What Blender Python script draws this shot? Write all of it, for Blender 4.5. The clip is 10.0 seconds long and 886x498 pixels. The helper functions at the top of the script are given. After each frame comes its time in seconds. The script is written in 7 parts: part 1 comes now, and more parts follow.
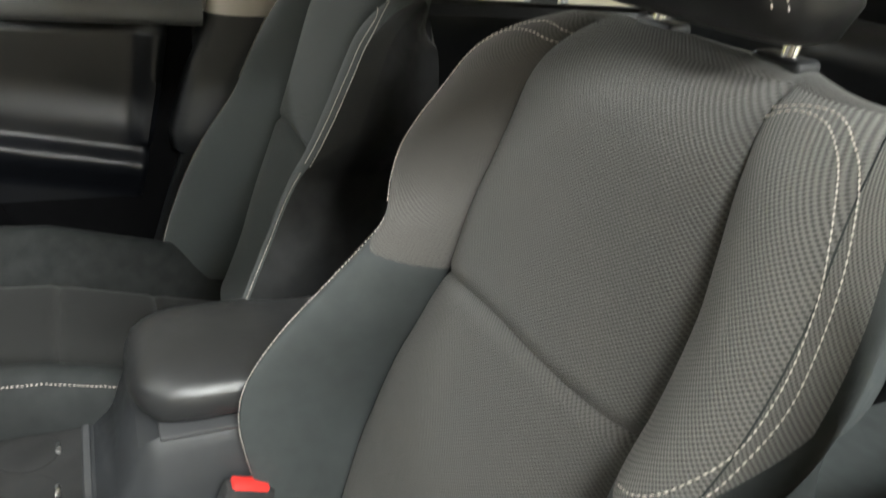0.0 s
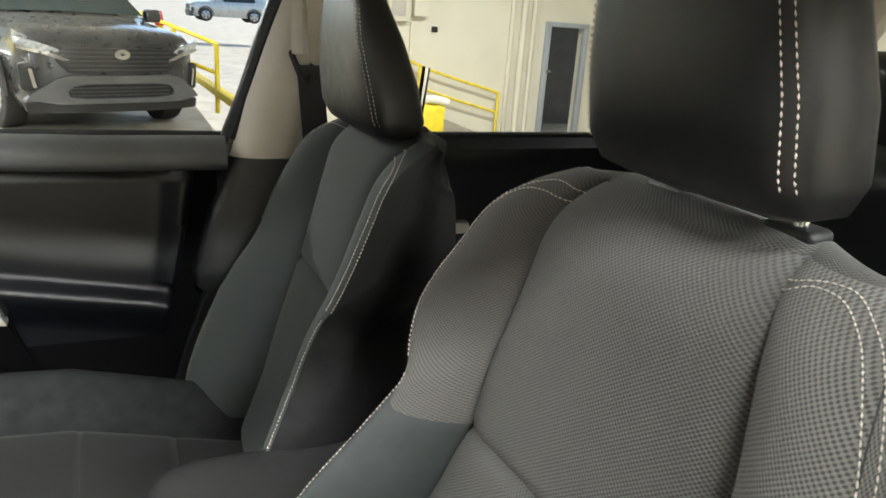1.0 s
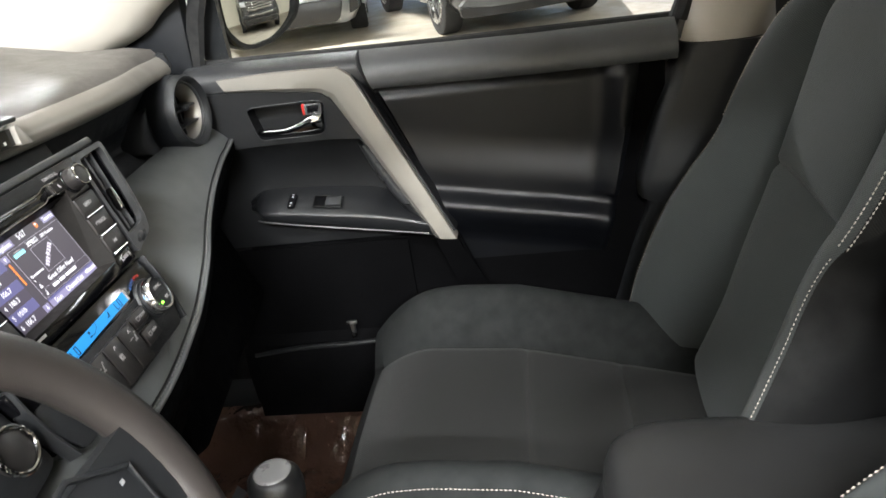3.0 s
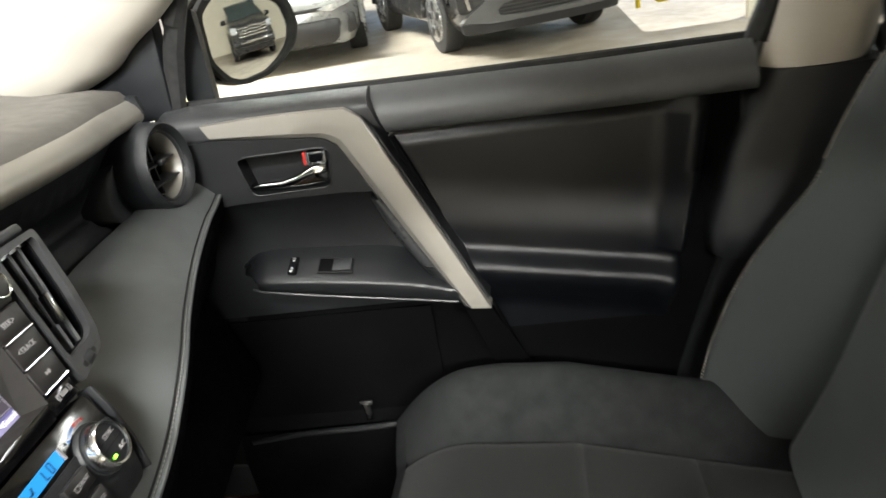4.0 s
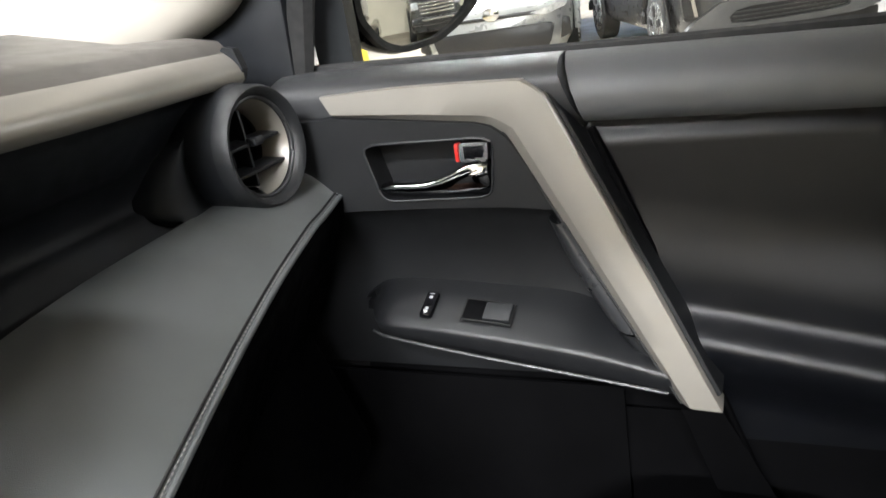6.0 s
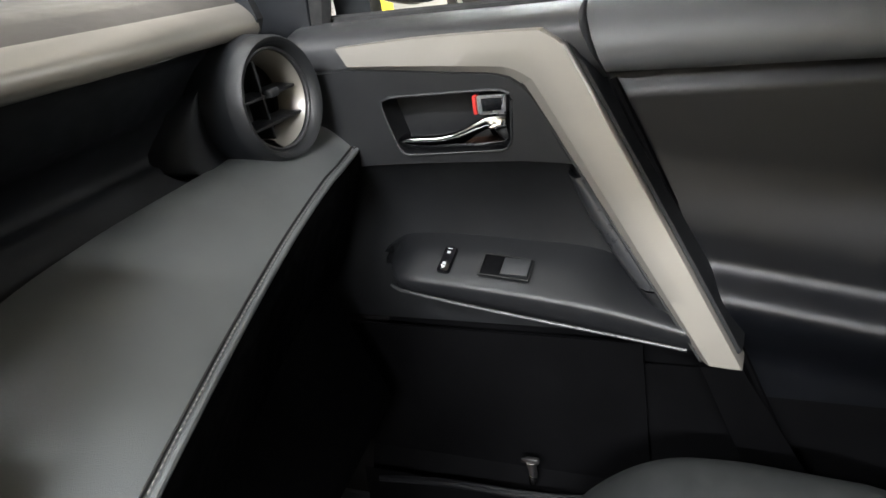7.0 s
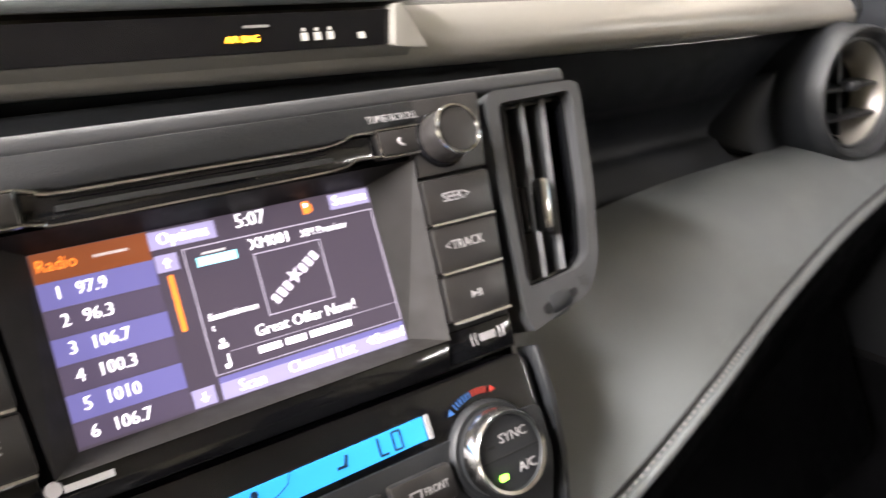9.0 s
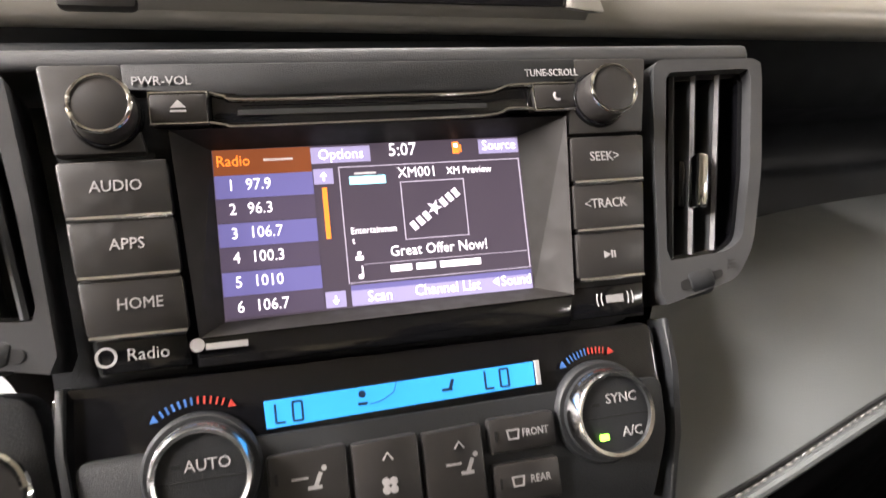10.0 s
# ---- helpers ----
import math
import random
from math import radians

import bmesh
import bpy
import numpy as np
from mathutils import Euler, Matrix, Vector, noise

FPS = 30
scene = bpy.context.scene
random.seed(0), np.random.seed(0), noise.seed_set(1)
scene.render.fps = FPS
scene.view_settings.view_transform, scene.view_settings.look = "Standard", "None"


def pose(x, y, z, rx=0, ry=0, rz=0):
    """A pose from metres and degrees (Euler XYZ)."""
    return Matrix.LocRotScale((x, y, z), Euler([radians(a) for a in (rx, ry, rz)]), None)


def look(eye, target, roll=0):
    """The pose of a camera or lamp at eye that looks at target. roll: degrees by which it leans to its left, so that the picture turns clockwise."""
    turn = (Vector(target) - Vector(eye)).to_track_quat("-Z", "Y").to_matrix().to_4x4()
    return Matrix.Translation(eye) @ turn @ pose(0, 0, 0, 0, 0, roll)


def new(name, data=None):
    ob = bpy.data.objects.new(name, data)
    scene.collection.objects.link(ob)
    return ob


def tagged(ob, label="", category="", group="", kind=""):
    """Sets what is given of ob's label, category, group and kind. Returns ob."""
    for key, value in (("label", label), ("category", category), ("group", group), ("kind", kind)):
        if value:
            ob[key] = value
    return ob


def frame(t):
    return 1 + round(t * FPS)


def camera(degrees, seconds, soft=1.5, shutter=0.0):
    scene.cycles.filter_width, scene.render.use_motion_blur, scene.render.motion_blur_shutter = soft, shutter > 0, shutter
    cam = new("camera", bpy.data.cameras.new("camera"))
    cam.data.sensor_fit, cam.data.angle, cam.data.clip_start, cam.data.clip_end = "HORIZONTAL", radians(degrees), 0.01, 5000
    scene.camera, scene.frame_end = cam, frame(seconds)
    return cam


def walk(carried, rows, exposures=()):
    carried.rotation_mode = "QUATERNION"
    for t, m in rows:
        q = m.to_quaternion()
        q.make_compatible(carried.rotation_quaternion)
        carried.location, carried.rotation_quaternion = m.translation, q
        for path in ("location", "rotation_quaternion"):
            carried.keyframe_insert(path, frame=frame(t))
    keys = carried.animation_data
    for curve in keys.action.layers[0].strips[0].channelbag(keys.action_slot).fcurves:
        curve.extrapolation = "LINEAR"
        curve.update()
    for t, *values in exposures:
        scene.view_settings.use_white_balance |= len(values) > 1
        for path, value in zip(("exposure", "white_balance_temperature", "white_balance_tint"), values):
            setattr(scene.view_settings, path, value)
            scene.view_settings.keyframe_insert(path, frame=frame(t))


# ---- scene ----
cam = camera(61.32, 10.0, shutter=0.35)
EXPOSURES = [(0.0, 0.9, 6380, 6), (1.5, 0.9, 6380, 7), (2.5, 0.95, 6300, 11), (4.0, 0.96, 6550, 9), (4.6, 1.08, 6200, 11), (5.5, 1.08, 6300, 12), (7.0, 1.0, 6250, 12), (8.0, 1.15, 6250, 13), (8.6, 1.55, 6480, 16), (9.0, 1.78, 6650, 17), (9.4, 1.66, 6750, 17), (10.0, 1.66, 6850, 18)]
PATH = [
    (0, (-0.7858, 0.0768, 1.3370), (0.8216, -0.7463, 0.4775), 6.65),
    (0.5, (-0.7807, 0.0718, 1.3728), (0.8955, -0.7801, 0.6912), 5.88),
    (1, (-0.7698, 0.0731, 1.3847), (0.9636, -0.7209, 0.7806), 4.17),
    (1.5, (-0.7440, 0.0770, 1.3833), (1.0590, -0.5132, 0.7501), 2.84),
    (2, (-0.6823, 0.0750, 1.3746), (1.1738, -0.1792, 0.6744), 0.46),
    (2.5, (-0.6101, 0.0809, 1.3496), (1.2047, 0.1557, 0.5123), -2.37),
    (2.7, (-0.5841, 0.0918, 1.3486), (1.2004, 0.3388, 0.4800), -6.63),
    (3.8, (-0.4148, 0.1401, 1.3601), (1.3891, 0.3985, 0.5360), -10.97),
    (4, (-0.3313, 0.1664, 1.3395), (1.4752, 0.4505, 0.5296), -9.71),
    (4.3, (-0.2150, 0.1983, 1.2765), (1.5762, 0.7896, 0.6116), -9.45),
    (4.5, (-0.1500, 0.2289, 1.2438), (1.6243, 0.9031, 0.6133), -2.19),
    (5, (-0.0493, 0.2349, 1.2085), (1.6804, 1.0184, 0.5809), -6.18),
    (5.5, (-0.0004, 0.2347, 1.2352), (1.7227, 1.0300, 0.6039), -9.61),
    (5.7, (0.0046, 0.2354, 1.2317), (1.7276, 1.0093, 0.5742), -9.58),
    (6.8, (0.0277, 0.2285, 1.2209), (1.6624, 1.0513, 0.4142), -10.05),
    (7, (0.0200, 0.2289, 1.2199), (1.6526, 1.0611, 0.4185), -10.00),
    (7.5, (0.0141, 0.2282, 1.2180), (1.5911, 1.1562, 0.4105), -9.38),
    (8, (-0.0148, 0.2505, 1.2047), (1.4834, 1.3172, 0.4187), -8.81),
    (8.5, (-0.0328, 0.2565, 1.2122), (1.2211, 1.6350, 0.4860), -8.73),
    (9, (-0.0564, 0.2800, 1.2031), (0.8791, 1.9296, 0.5679), -5.43),
    (9.5, (-0.0495, 0.2817, 1.1891), (0.5598, 2.0961, 0.6089), -1.32),
    (10, (-0.0353, 0.2493, 1.1783), (0.3923, 2.1147, 0.5974), -1.81),
]
walk(cam, [(t, look(eye, target, roll)) for t, eye, target, roll in PATH], EXPOSURES)

# ---- world and lights ----
world = bpy.data.worlds.new("world")
scene.world = world
world.use_nodes = True
wn = world.node_tree.nodes
sky = wn.new("ShaderNodeTexSky")
sky.sky_type, sky.sun_disc = "NISHITA", False
sky.sun_elevation, sky.sun_rotation = radians(45.7), radians(140)
wn["Background"].inputs["Strength"].default_value = 0.15
world.node_tree.links.new(sky.outputs["Color"], wn["Background"].inputs["Color"])

sun = new("sun", bpy.data.lights.new("sun", "SUN"))
sun.data.energy, sun.data.angle, sun.data.color = 5.0, radians(0.5), (1.0, 0.95, 0.87)
sun.matrix_world = look((47, -26, 40), (22, 4, 0))


def strip_lamp(x, y, z, sx, sy, watts, colour=(0.985, 0.99, 0.97)):
    """The light of an assumed ceiling tube; its housing is built with the garage."""
    ob = new("added_ceiling_lamp", bpy.data.lights.new("strip", "AREA"))
    ob.data.shape, ob.data.size, ob.data.size_y = "RECTANGLE", sx, sy
    ob.data.energy, ob.data.color = watts, colour
    ob.location = (x, y, z)
    return ob


# Unseen strip lamps, placed and powered to brighten the cabin, cars and wall.
LAMPS = [(-3.2, 0.1, 450), (-5.4, -1.3, 850), (-2.0, 5.4, 95), (0.4, 2.2, 62), (2.6, 6.2, 70), (2.6, -6.0, 140), (9.0, 4.6, 760), (9.5, -5.5, 230)]
for lx, ly, watts in LAMPS:
    strip_lamp(lx, ly, 3.96, 0.5, 2.6, watts)


# ---- materials ----
def node_mat(name):
    m = bpy.data.materials.new(name)
    m.use_nodes = True
    nt = m.node_tree
    return m, nt, nt.nodes["Principled BSDF"]


def ramp2(nt, fac, a, b, lo=0.3, hi=0.7):
    r = nt.nodes.new("ShaderNodeValToRGB")
    r.color_ramp.elements[0].position, r.color_ramp.elements[1].position = lo, hi
    r.color_ramp.elements[0].color, r.color_ramp.elements[1].color = (*a, 1), (*b, 1)
    nt.links.new(fac, r.inputs["Fac"])
    return r.outputs["Color"]


def noise_tex(nt, scale, detail=4.0, coord="Object", stretch=None):
    c = nt.nodes.new("ShaderNodeTexCoord")
    n = nt.nodes.new("ShaderNodeTexNoise")
    n.inputs["Scale"].default_value, n.inputs["Detail"].default_value = scale, detail
    src = c.outputs[coord]
    if stretch:
        mp = nt.nodes.new("ShaderNodeMapping")
        mp.inputs["Scale"].default_value = stretch
        nt.links.new(src, mp.inputs["Vector"])
        src = mp.outputs["Vector"]
    nt.links.new(src, n.inputs["Vector"])
    return n.outputs["Fac"]


def bump(nt, bsdf, height, strength, distance):
    b = nt.nodes.new("ShaderNodeBump")
    b.inputs["Strength"].default_value, b.inputs["Distance"].default_value = strength, distance
    nt.links.new(height, b.inputs["Height"])
    nt.links.new(b.outputs["Normal"], bsdf.inputs["Normal"])
    return b


def plain(name, colour, rough=0.5, metal=0.0, vary=0.15, big=6.0, grain=0.0, grain_scale=900.0, spec=0.5, coat=0.0, rough_vary=0.1, stretch=None):
    """Colour with broad mottling, roughness wear and fine grain relief."""
    m, nt, b = node_mat(name)
    lo = tuple(c * (1 - vary) for c in colour)
    hi = tuple(min(1, c * (1 + vary)) for c in colour)
    f = noise_tex(nt, big, 5.0, stretch=stretch)
    nt.links.new(ramp2(nt, f, lo, hi), b.inputs["Base Color"])
    rr = nt.nodes.new("ShaderNodeMapRange")
    rr.inputs["From Min"].default_value, rr.inputs["From Max"].default_value = 0.3, 0.7
    rr.inputs["To Min"].default_value, rr.inputs["To Max"].default_value = max(0.02, rough - rough_vary), min(1, rough + rough_vary)
    nt.links.new(noise_tex(nt, big * 4.3, 3.0), rr.inputs["Value"])
    nt.links.new(rr.outputs["Result"], b.inputs["Roughness"])
    b.inputs["Metallic"].default_value = metal
    b.inputs["Specular IOR Level"].default_value = spec
    b.inputs["Coat Weight"].default_value = coat
    b.inputs["Coat Roughness"].default_value = 0.05
    if grain:
        bump(nt, b, noise_tex(nt, grain_scale, 2.0), grain, 0.001)
    return m


def glow(name, colour, strength):
    m, nt, b = node_mat(name)
    b.inputs["Base Color"].default_value = (*[c * 0.3 for c in colour], 1)
    b.inputs["Emission Color"].default_value = (*colour, 1)
    b.inputs["Emission Strength"].default_value = strength
    b.inputs["Roughness"].default_value = 0.35
    return m


def knit(name, dark, light, pitch=0.0052, rough=0.85, depth=0.0009, tint=None):
    """Open-mesh seat cloth: offset rows of small cells, in metres of the panel's own UV."""
    m, nt, b = node_mat(name)
    uv = nt.nodes.new("ShaderNodeTexCoord")
    sp = nt.nodes.new("ShaderNodeSeparateXYZ")
    nt.links.new(uv.outputs["UV"], sp.inputs["Vector"])

    def math_node(op, a, c=None):
        n = nt.nodes.new("ShaderNodeMath")
        n.operation = op
        for i, v in enumerate((a, c)):
            if v is None:
                continue
            if isinstance(v, (int, float)):
                n.inputs[i].default_value = v
            else:
                nt.links.new(v, n.inputs[i])
        return n.outputs[0]

    k = 2 * math.pi / pitch
    p = math_node("ADD", math_node("MULTIPLY", sp.outputs["X"], k), math_node("MULTIPLY", sp.outputs["Y"], k * 1.25))
    q = math_node("SUBTRACT", math_node("MULTIPLY", sp.outputs["X"], k), math_node("MULTIPLY", sp.outputs["Y"], k * 1.25))
    s = math_node("MULTIPLY", math_node("ADD", math_node("SINE", p), math_node("SINE", q)), 0.25)
    h = math_node("ADD", s, 0.5)
    f = noise_tex(nt, 9.0, 4.0)
    mix = nt.nodes.new("ShaderNodeMix")
    mix.data_type = "RGBA"
    nt.links.new(ramp2(nt, h, dark, light, 0.22, 0.62), mix.inputs["A"])
    nt.links.new(ramp2(nt, f, tuple(c * 0.7 for c in light), tuple(c * 1.05 for c in (tint or light))), mix.inputs["B"])
    mix.inputs["Factor"].default_value = 0.25
    nt.links.new(mix.outputs["Result"], b.inputs["Base Color"])
    b.inputs["Roughness"].default_value = rough
    b.inputs["Specular IOR Level"].default_value = 0.3
    b.inputs["Sheen Weight"].default_value = 0.08
    b.inputs["Sheen Roughness"].default_value = 0.5
    bump(nt, b, h, 0.7, depth)
    return m


def clear_glass(name, colour=(1, 1, 1), rough=0.0):
    m, nt, b = node_mat(name)
    tr = nt.nodes.new("ShaderNodeBsdfTransparent")
    tr.inputs["Color"].default_value = (*colour, 1)
    gl = nt.nodes.new("ShaderNodeBsdfGlossy")
    gl.inputs["Roughness"].default_value = rough
    fr = nt.nodes.new("ShaderNodeFresnel")
    fr.inputs["IOR"].default_value = 1.22
    mx = nt.nodes.new("ShaderNodeMixShader")
    nt.links.new(fr.outputs[0], mx.inputs[0])
    nt.links.new(tr.outputs[0], mx.inputs[1])
    nt.links.new(gl.outputs[0], mx.inputs[2])
    nt.links.new(mx.outputs[0], nt.nodes["Material Output"].inputs["Surface"])
    return m


M_CLOTH = knit("seat_mesh_cloth", (0.021, 0.021, 0.02), (0.082, 0.08, 0.075), pitch=0.0046, depth=0.0013, tint=(0.08, 0.074, 0.069))
# Passenger seat cloth: the driver's fabric, darkened for the shade on that seat.
M_CLOTH_SHADED = knit("shaded_grey_green_cloth", (0.022, 0.026, 0.0255), (0.045, 0.051, 0.05), pitch=0.0036, depth=0.0004)
# Coarser weave; its paler tone also stands for door light on the wing.
M_CLOTH_OPEN_LIT = knit("lit_open_mesh_bolster_cloth", (0.022, 0.023, 0.023), (0.15, 0.146, 0.136), pitch=0.0044, depth=0.0012)
M_CLOTH_FINE = knit("seat_fine_cloth", (0.024, 0.023, 0.0215), (0.078, 0.074, 0.069), pitch=0.0038, depth=0.0004)
# Cushion cloth, coloured far darker than the backrest's to carry its shade.
M_CUSHION_SHADED = knit("shaded_cushion_cloth", (0.0032, 0.0033, 0.003), (0.0068, 0.007, 0.0062), pitch=0.0034, depth=0.0004)
M_SMOOTH = plain("seat_smooth_cloth", (0.028, 0.032, 0.032), 0.72, vary=0.15, big=9, grain=0.35, grain_scale=1500, spec=0.35)
# M_SMOOTH again, darkened for the shaded passenger side.
M_SMOOTH_SHADED = plain("shaded_smooth_cloth", (0.0062, 0.0073, 0.0072), 0.75, vary=0.18, big=9, grain=0.35, grain_scale=1500, spec=0.3)
# The door roll's black vinyl, greyed for the light that falls on it.
M_ROLL_LIT = plain("lit_vinyl_roll", (0.085, 0.088, 0.092), 0.38, vary=0.15, big=12, grain=0.3, grain_scale=1500, rough_vary=0.05, spec=0.45)
M_WHEEL = plain("brown_black_wheel_leather", (0.03, 0.026, 0.024), 0.38, vary=0.2, big=14, grain=0.3, grain_scale=1300, rough_vary=0.06)
M_FRAME = plain("grey_frame_moulding", (0.13, 0.13, 0.132), 0.3, vary=0.1, big=10)
# Dash top: base colour raised in place of the light through the windshield.
M_TOP_LIT = plain("windshield_lit_dash_top", (0.075, 0.0695, 0.063), 0.42, vary=0.12, big=10, grain=0.35, grain_scale=1500, rough_vary=0.05)
M_LEATHER = plain("black_leatherette", (0.0075, 0.0076, 0.008), 0.36, vary=0.2, big=12, grain=0.3, grain_scale=1300, rough_vary=0.06)
M_DASH_SOFT = plain("charcoal_soft_pad", (0.055, 0.061, 0.061), 0.45, vary=0.15, big=10, grain=0.3, grain_scale=1600, rough_vary=0.05)
M_DASH_HARD = plain("black_grained_plastic", (0.0095, 0.0108, 0.013), 0.5, spec=0.3, vary=0.2, big=14, grain=0.45, grain_scale=1800, rough_vary=0.06)
M_SHELF = plain("grey_soft_shelf", (0.088, 0.094, 0.094), 0.42, vary=0.12, big=10, grain=0.3, grain_scale=1600, rough_vary=0.05)
M_ARM = plain("dark_armrest_plastic", (0.0095, 0.01, 0.011), 0.34, spec=0.45, vary=0.15, big=18, grain=0.25, grain_scale=1700, rough_vary=0.05)
M_SIDE = plain("black_seat_side_cloth", (0.0045, 0.0046, 0.0048), 0.62, vary=0.2, big=12, grain=0.3, grain_scale=1300, spec=0.2)
M_LID = plain("black_lid_leatherette", (0.016, 0.0162, 0.0165), 0.36, vary=0.2, big=12, grain=0.3, grain_scale=1300, rough_vary=0.06)
M_CAP = plain("grey_door_cap", (0.04, 0.041, 0.043), 0.4, vary=0.12, big=14, grain=0.3, grain_scale=1600, rough_vary=0.05)
M_PANEL = plain("charcoal_door_plastic", (0.0075, 0.008, 0.009), 0.5, vary=0.15, big=16, grain=0.3, grain_scale=1700, rough_vary=0.05, spec=0.4)
# Black plastic of low and recessed parts, with their shade in the colour.
M_LOWER_SHADED = plain("shaded_black_lower_plastic", (0.002, 0.002, 0.0023), 0.7, vary=0.25, big=14, grain=0.4, grain_scale=1800, spec=0.04)
M_DOOR_SOFT = plain("black_door_vinyl", (0.0036, 0.004, 0.0052), 0.33, spec=0.31, vary=0.2, big=12, grain=0.25, grain_scale=1500, rough_vary=0.05)
M_DARK_TRIM = plain("dark_grey_plastic", (0.016, 0.017, 0.0185), 0.42, spec=0.4, vary=0.15, big=18, grain=0.3, grain_scale=1700, rough_vary=0.05)
M_BEZEL = plain("grey_vent_plastic", (0.034, 0.0345, 0.036), 0.42, vary=0.1, big=20, grain=0.12, grain_scale=2000)
M_BUTTON = plain("matt_black_button", (0.0195, 0.0178, 0.017), 0.4, vary=0.12, big=30, grain=0.1, grain_scale=2000)
# Grip plastic lightened to stand for the window's reflection along it.
M_GRIP_LIT = plain("highlight_grip_plastic", (0.03, 0.031, 0.033), 0.3, vary=0.1, big=20, rough_vary=0.04)
M_PIANO = plain("gloss_black", (0.004, 0.004, 0.0048), 0.1, vary=0.1, big=20, rough_vary=0.04)
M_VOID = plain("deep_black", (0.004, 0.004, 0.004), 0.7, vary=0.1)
M_SILVER = plain("satin_champagne_paint", (0.25, 0.235, 0.21), 0.38, metal=0.38, vary=0.06, big=8, grain=0.06, grain_scale=2500, rough_vary=0.05)
M_CHROME = plain("chrome", (0.6, 0.6, 0.6), 0.09, metal=1.0, vary=0.04, rough_vary=0.04)
M_EDGE = plain("bright_satin_chrome", (0.8, 0.8, 0.8), 0.2, metal=1.0, vary=0.04)
M_CHROME_SATIN = plain("satin_chrome", (0.5, 0.5, 0.5), 0.26, metal=1.0, vary=0.05)
M_BEIGE = plain("beige_trim_plastic", (0.46, 0.43, 0.375), 0.6, vary=0.06, big=10, grain=0.25, grain_scale=1500)
M_HEADLINER = plain("beige_headliner_cloth", (0.5, 0.47, 0.42), 0.95, vary=0.06, big=30, grain=0.3, grain_scale=900)
M_CARPET = plain("black_carpet", (0.007, 0.0065, 0.0065), 0.98, spec=0.15, vary=0.35, big=60, grain=0.8, grain_scale=600)
M_BELT = plain("black_webbing", (0.015, 0.015, 0.016), 0.7, vary=0.2, big=200)
M_THREAD = plain("pale_thread", (0.5, 0.45, 0.4), 0.75, vary=0.2, big=300)
M_THREAD_DIM = plain("grey_thread", (0.22, 0.215, 0.21), 0.75, vary=0.2, big=300)
M_RED = plain("red_plastic", (0.55, 0.03, 0.025), 0.4, vary=0.1)
M_WHITE_INK = glow("backlit_white_ink", (0.75, 0.76, 0.78), 0.12)
M_RUBBER = plain("black_rubber", (0.012, 0.012, 0.012), 0.8, vary=0.25, big=20)
M_GLASS = clear_glass("window_glass", (0.93, 0.95, 0.93))
M_MIRROR = plain("mirror_silver", (0.82, 0.84, 0.84), 0.015, metal=1.0, vary=0.01, rough_vary=0.005)


# ---- mesh tools ----
def finish(me, smooth=True, angle=38):
    if smooth:
        me.shade_smooth()
        me.set_sharp_from_angle(angle=radians(angle))
    else:
        me.shade_flat()


WORLD_BUILT = set()


def thing(name, label, category, at=(0, 0, 0), group="", kind="", local=False, turn=0.0):
    """A top-level Empty at its base. local: its parts are given in its own axes, else in the world's."""
    e = new(name)
    e.empty_display_size = 0.1
    e.matrix_basis = pose(*at, 0, 0, turn)
    if not local:
        WORLD_BUILT.add(e.name)
    return tagged(e, label, category, group, kind)


def part(name, geo, mat, parent=None, label="", smooth=True, angle=38, uv=None):
    """Links a bmesh, or (verts, faces), as one mesh under a thing or a part."""
    me = bpy.data.meshes.new(name)
    if isinstance(geo, tuple):
        me.from_pydata([tuple(v) for v in geo[0]], [], geo[1])
        bm = bmesh.new()
        bm.from_mesh(me)
        bmesh.ops.recalc_face_normals(bm, faces=bm.faces[:])
        bm.to_mesh(me)
        bm.free()
    else:
        bmesh.ops.recalc_face_normals(geo, faces=geo.faces[:])
        geo.to_mesh(me)
        geo.free()
    finish(me, smooth, angle)
    me.materials.append(mat)
    ob = new(name, me)
    if parent is not None:
        ob.parent = parent
        if parent.name in WORLD_BUILT:
            ob.matrix_parent_inverse = parent.matrix_basis.inverted()
    if label:
        ob["label"] = label
    return ob


def box(sx, sy, sz, m=None, bevel=0.0, seg=2):
    bm = bmesh.new()
    bmesh.ops.create_cube(bm, size=1.0)
    bm.transform(Matrix.Diagonal((sx, sy, sz, 1)))
    if bevel:
        bmesh.ops.bevel(bm, geom=bm.edges[:], offset=bevel, segments=seg, profile=0.5, affect="EDGES")
    if m is not None:
        bm.transform(m)
    return bm


def cyl(r, h, m=None, r2=None, seg=40, bevel=0.0):
    bm = bmesh.new()
    bmesh.ops.create_cone(bm, cap_ends=True, segments=seg, radius1=r, radius2=r if r2 is None else r2, depth=h)
    if bevel:
        ed = [e for e in bm.edges if abs(e.verts[0].co.z - e.verts[1].co.z) < 1e-6]
        bmesh.ops.bevel(bm, geom=ed, offset=bevel, segments=2, profile=0.5, affect="EDGES")
    if m is not None:
        bm.transform(m)
    return bm


def prism(pts, d0, d1, m=None, bevel=0.0, seg=2):
    """A flat outline (u, v) given depth from w = d0 to w = d1."""
    bm = bmesh.new()
    lo = [bm.verts.new((p[0], p[1], d0)) for p in pts]
    hi = [bm.verts.new((p[0], p[1], d1)) for p in pts]
    bm.faces.new(lo[::-1])
    bm.faces.new(hi)
    n = len(pts)
    for i in range(n):
        bm.faces.new((lo[i], lo[(i + 1) % n], hi[(i + 1) % n], hi[i]))
    if bevel:
        bmesh.ops.bevel(bm, geom=bm.edges[:], offset=bevel, segments=seg, profile=0.5, affect="EDGES", clamp_overlap=True)
    if m is not None:
        bm.transform(m)
    return bm


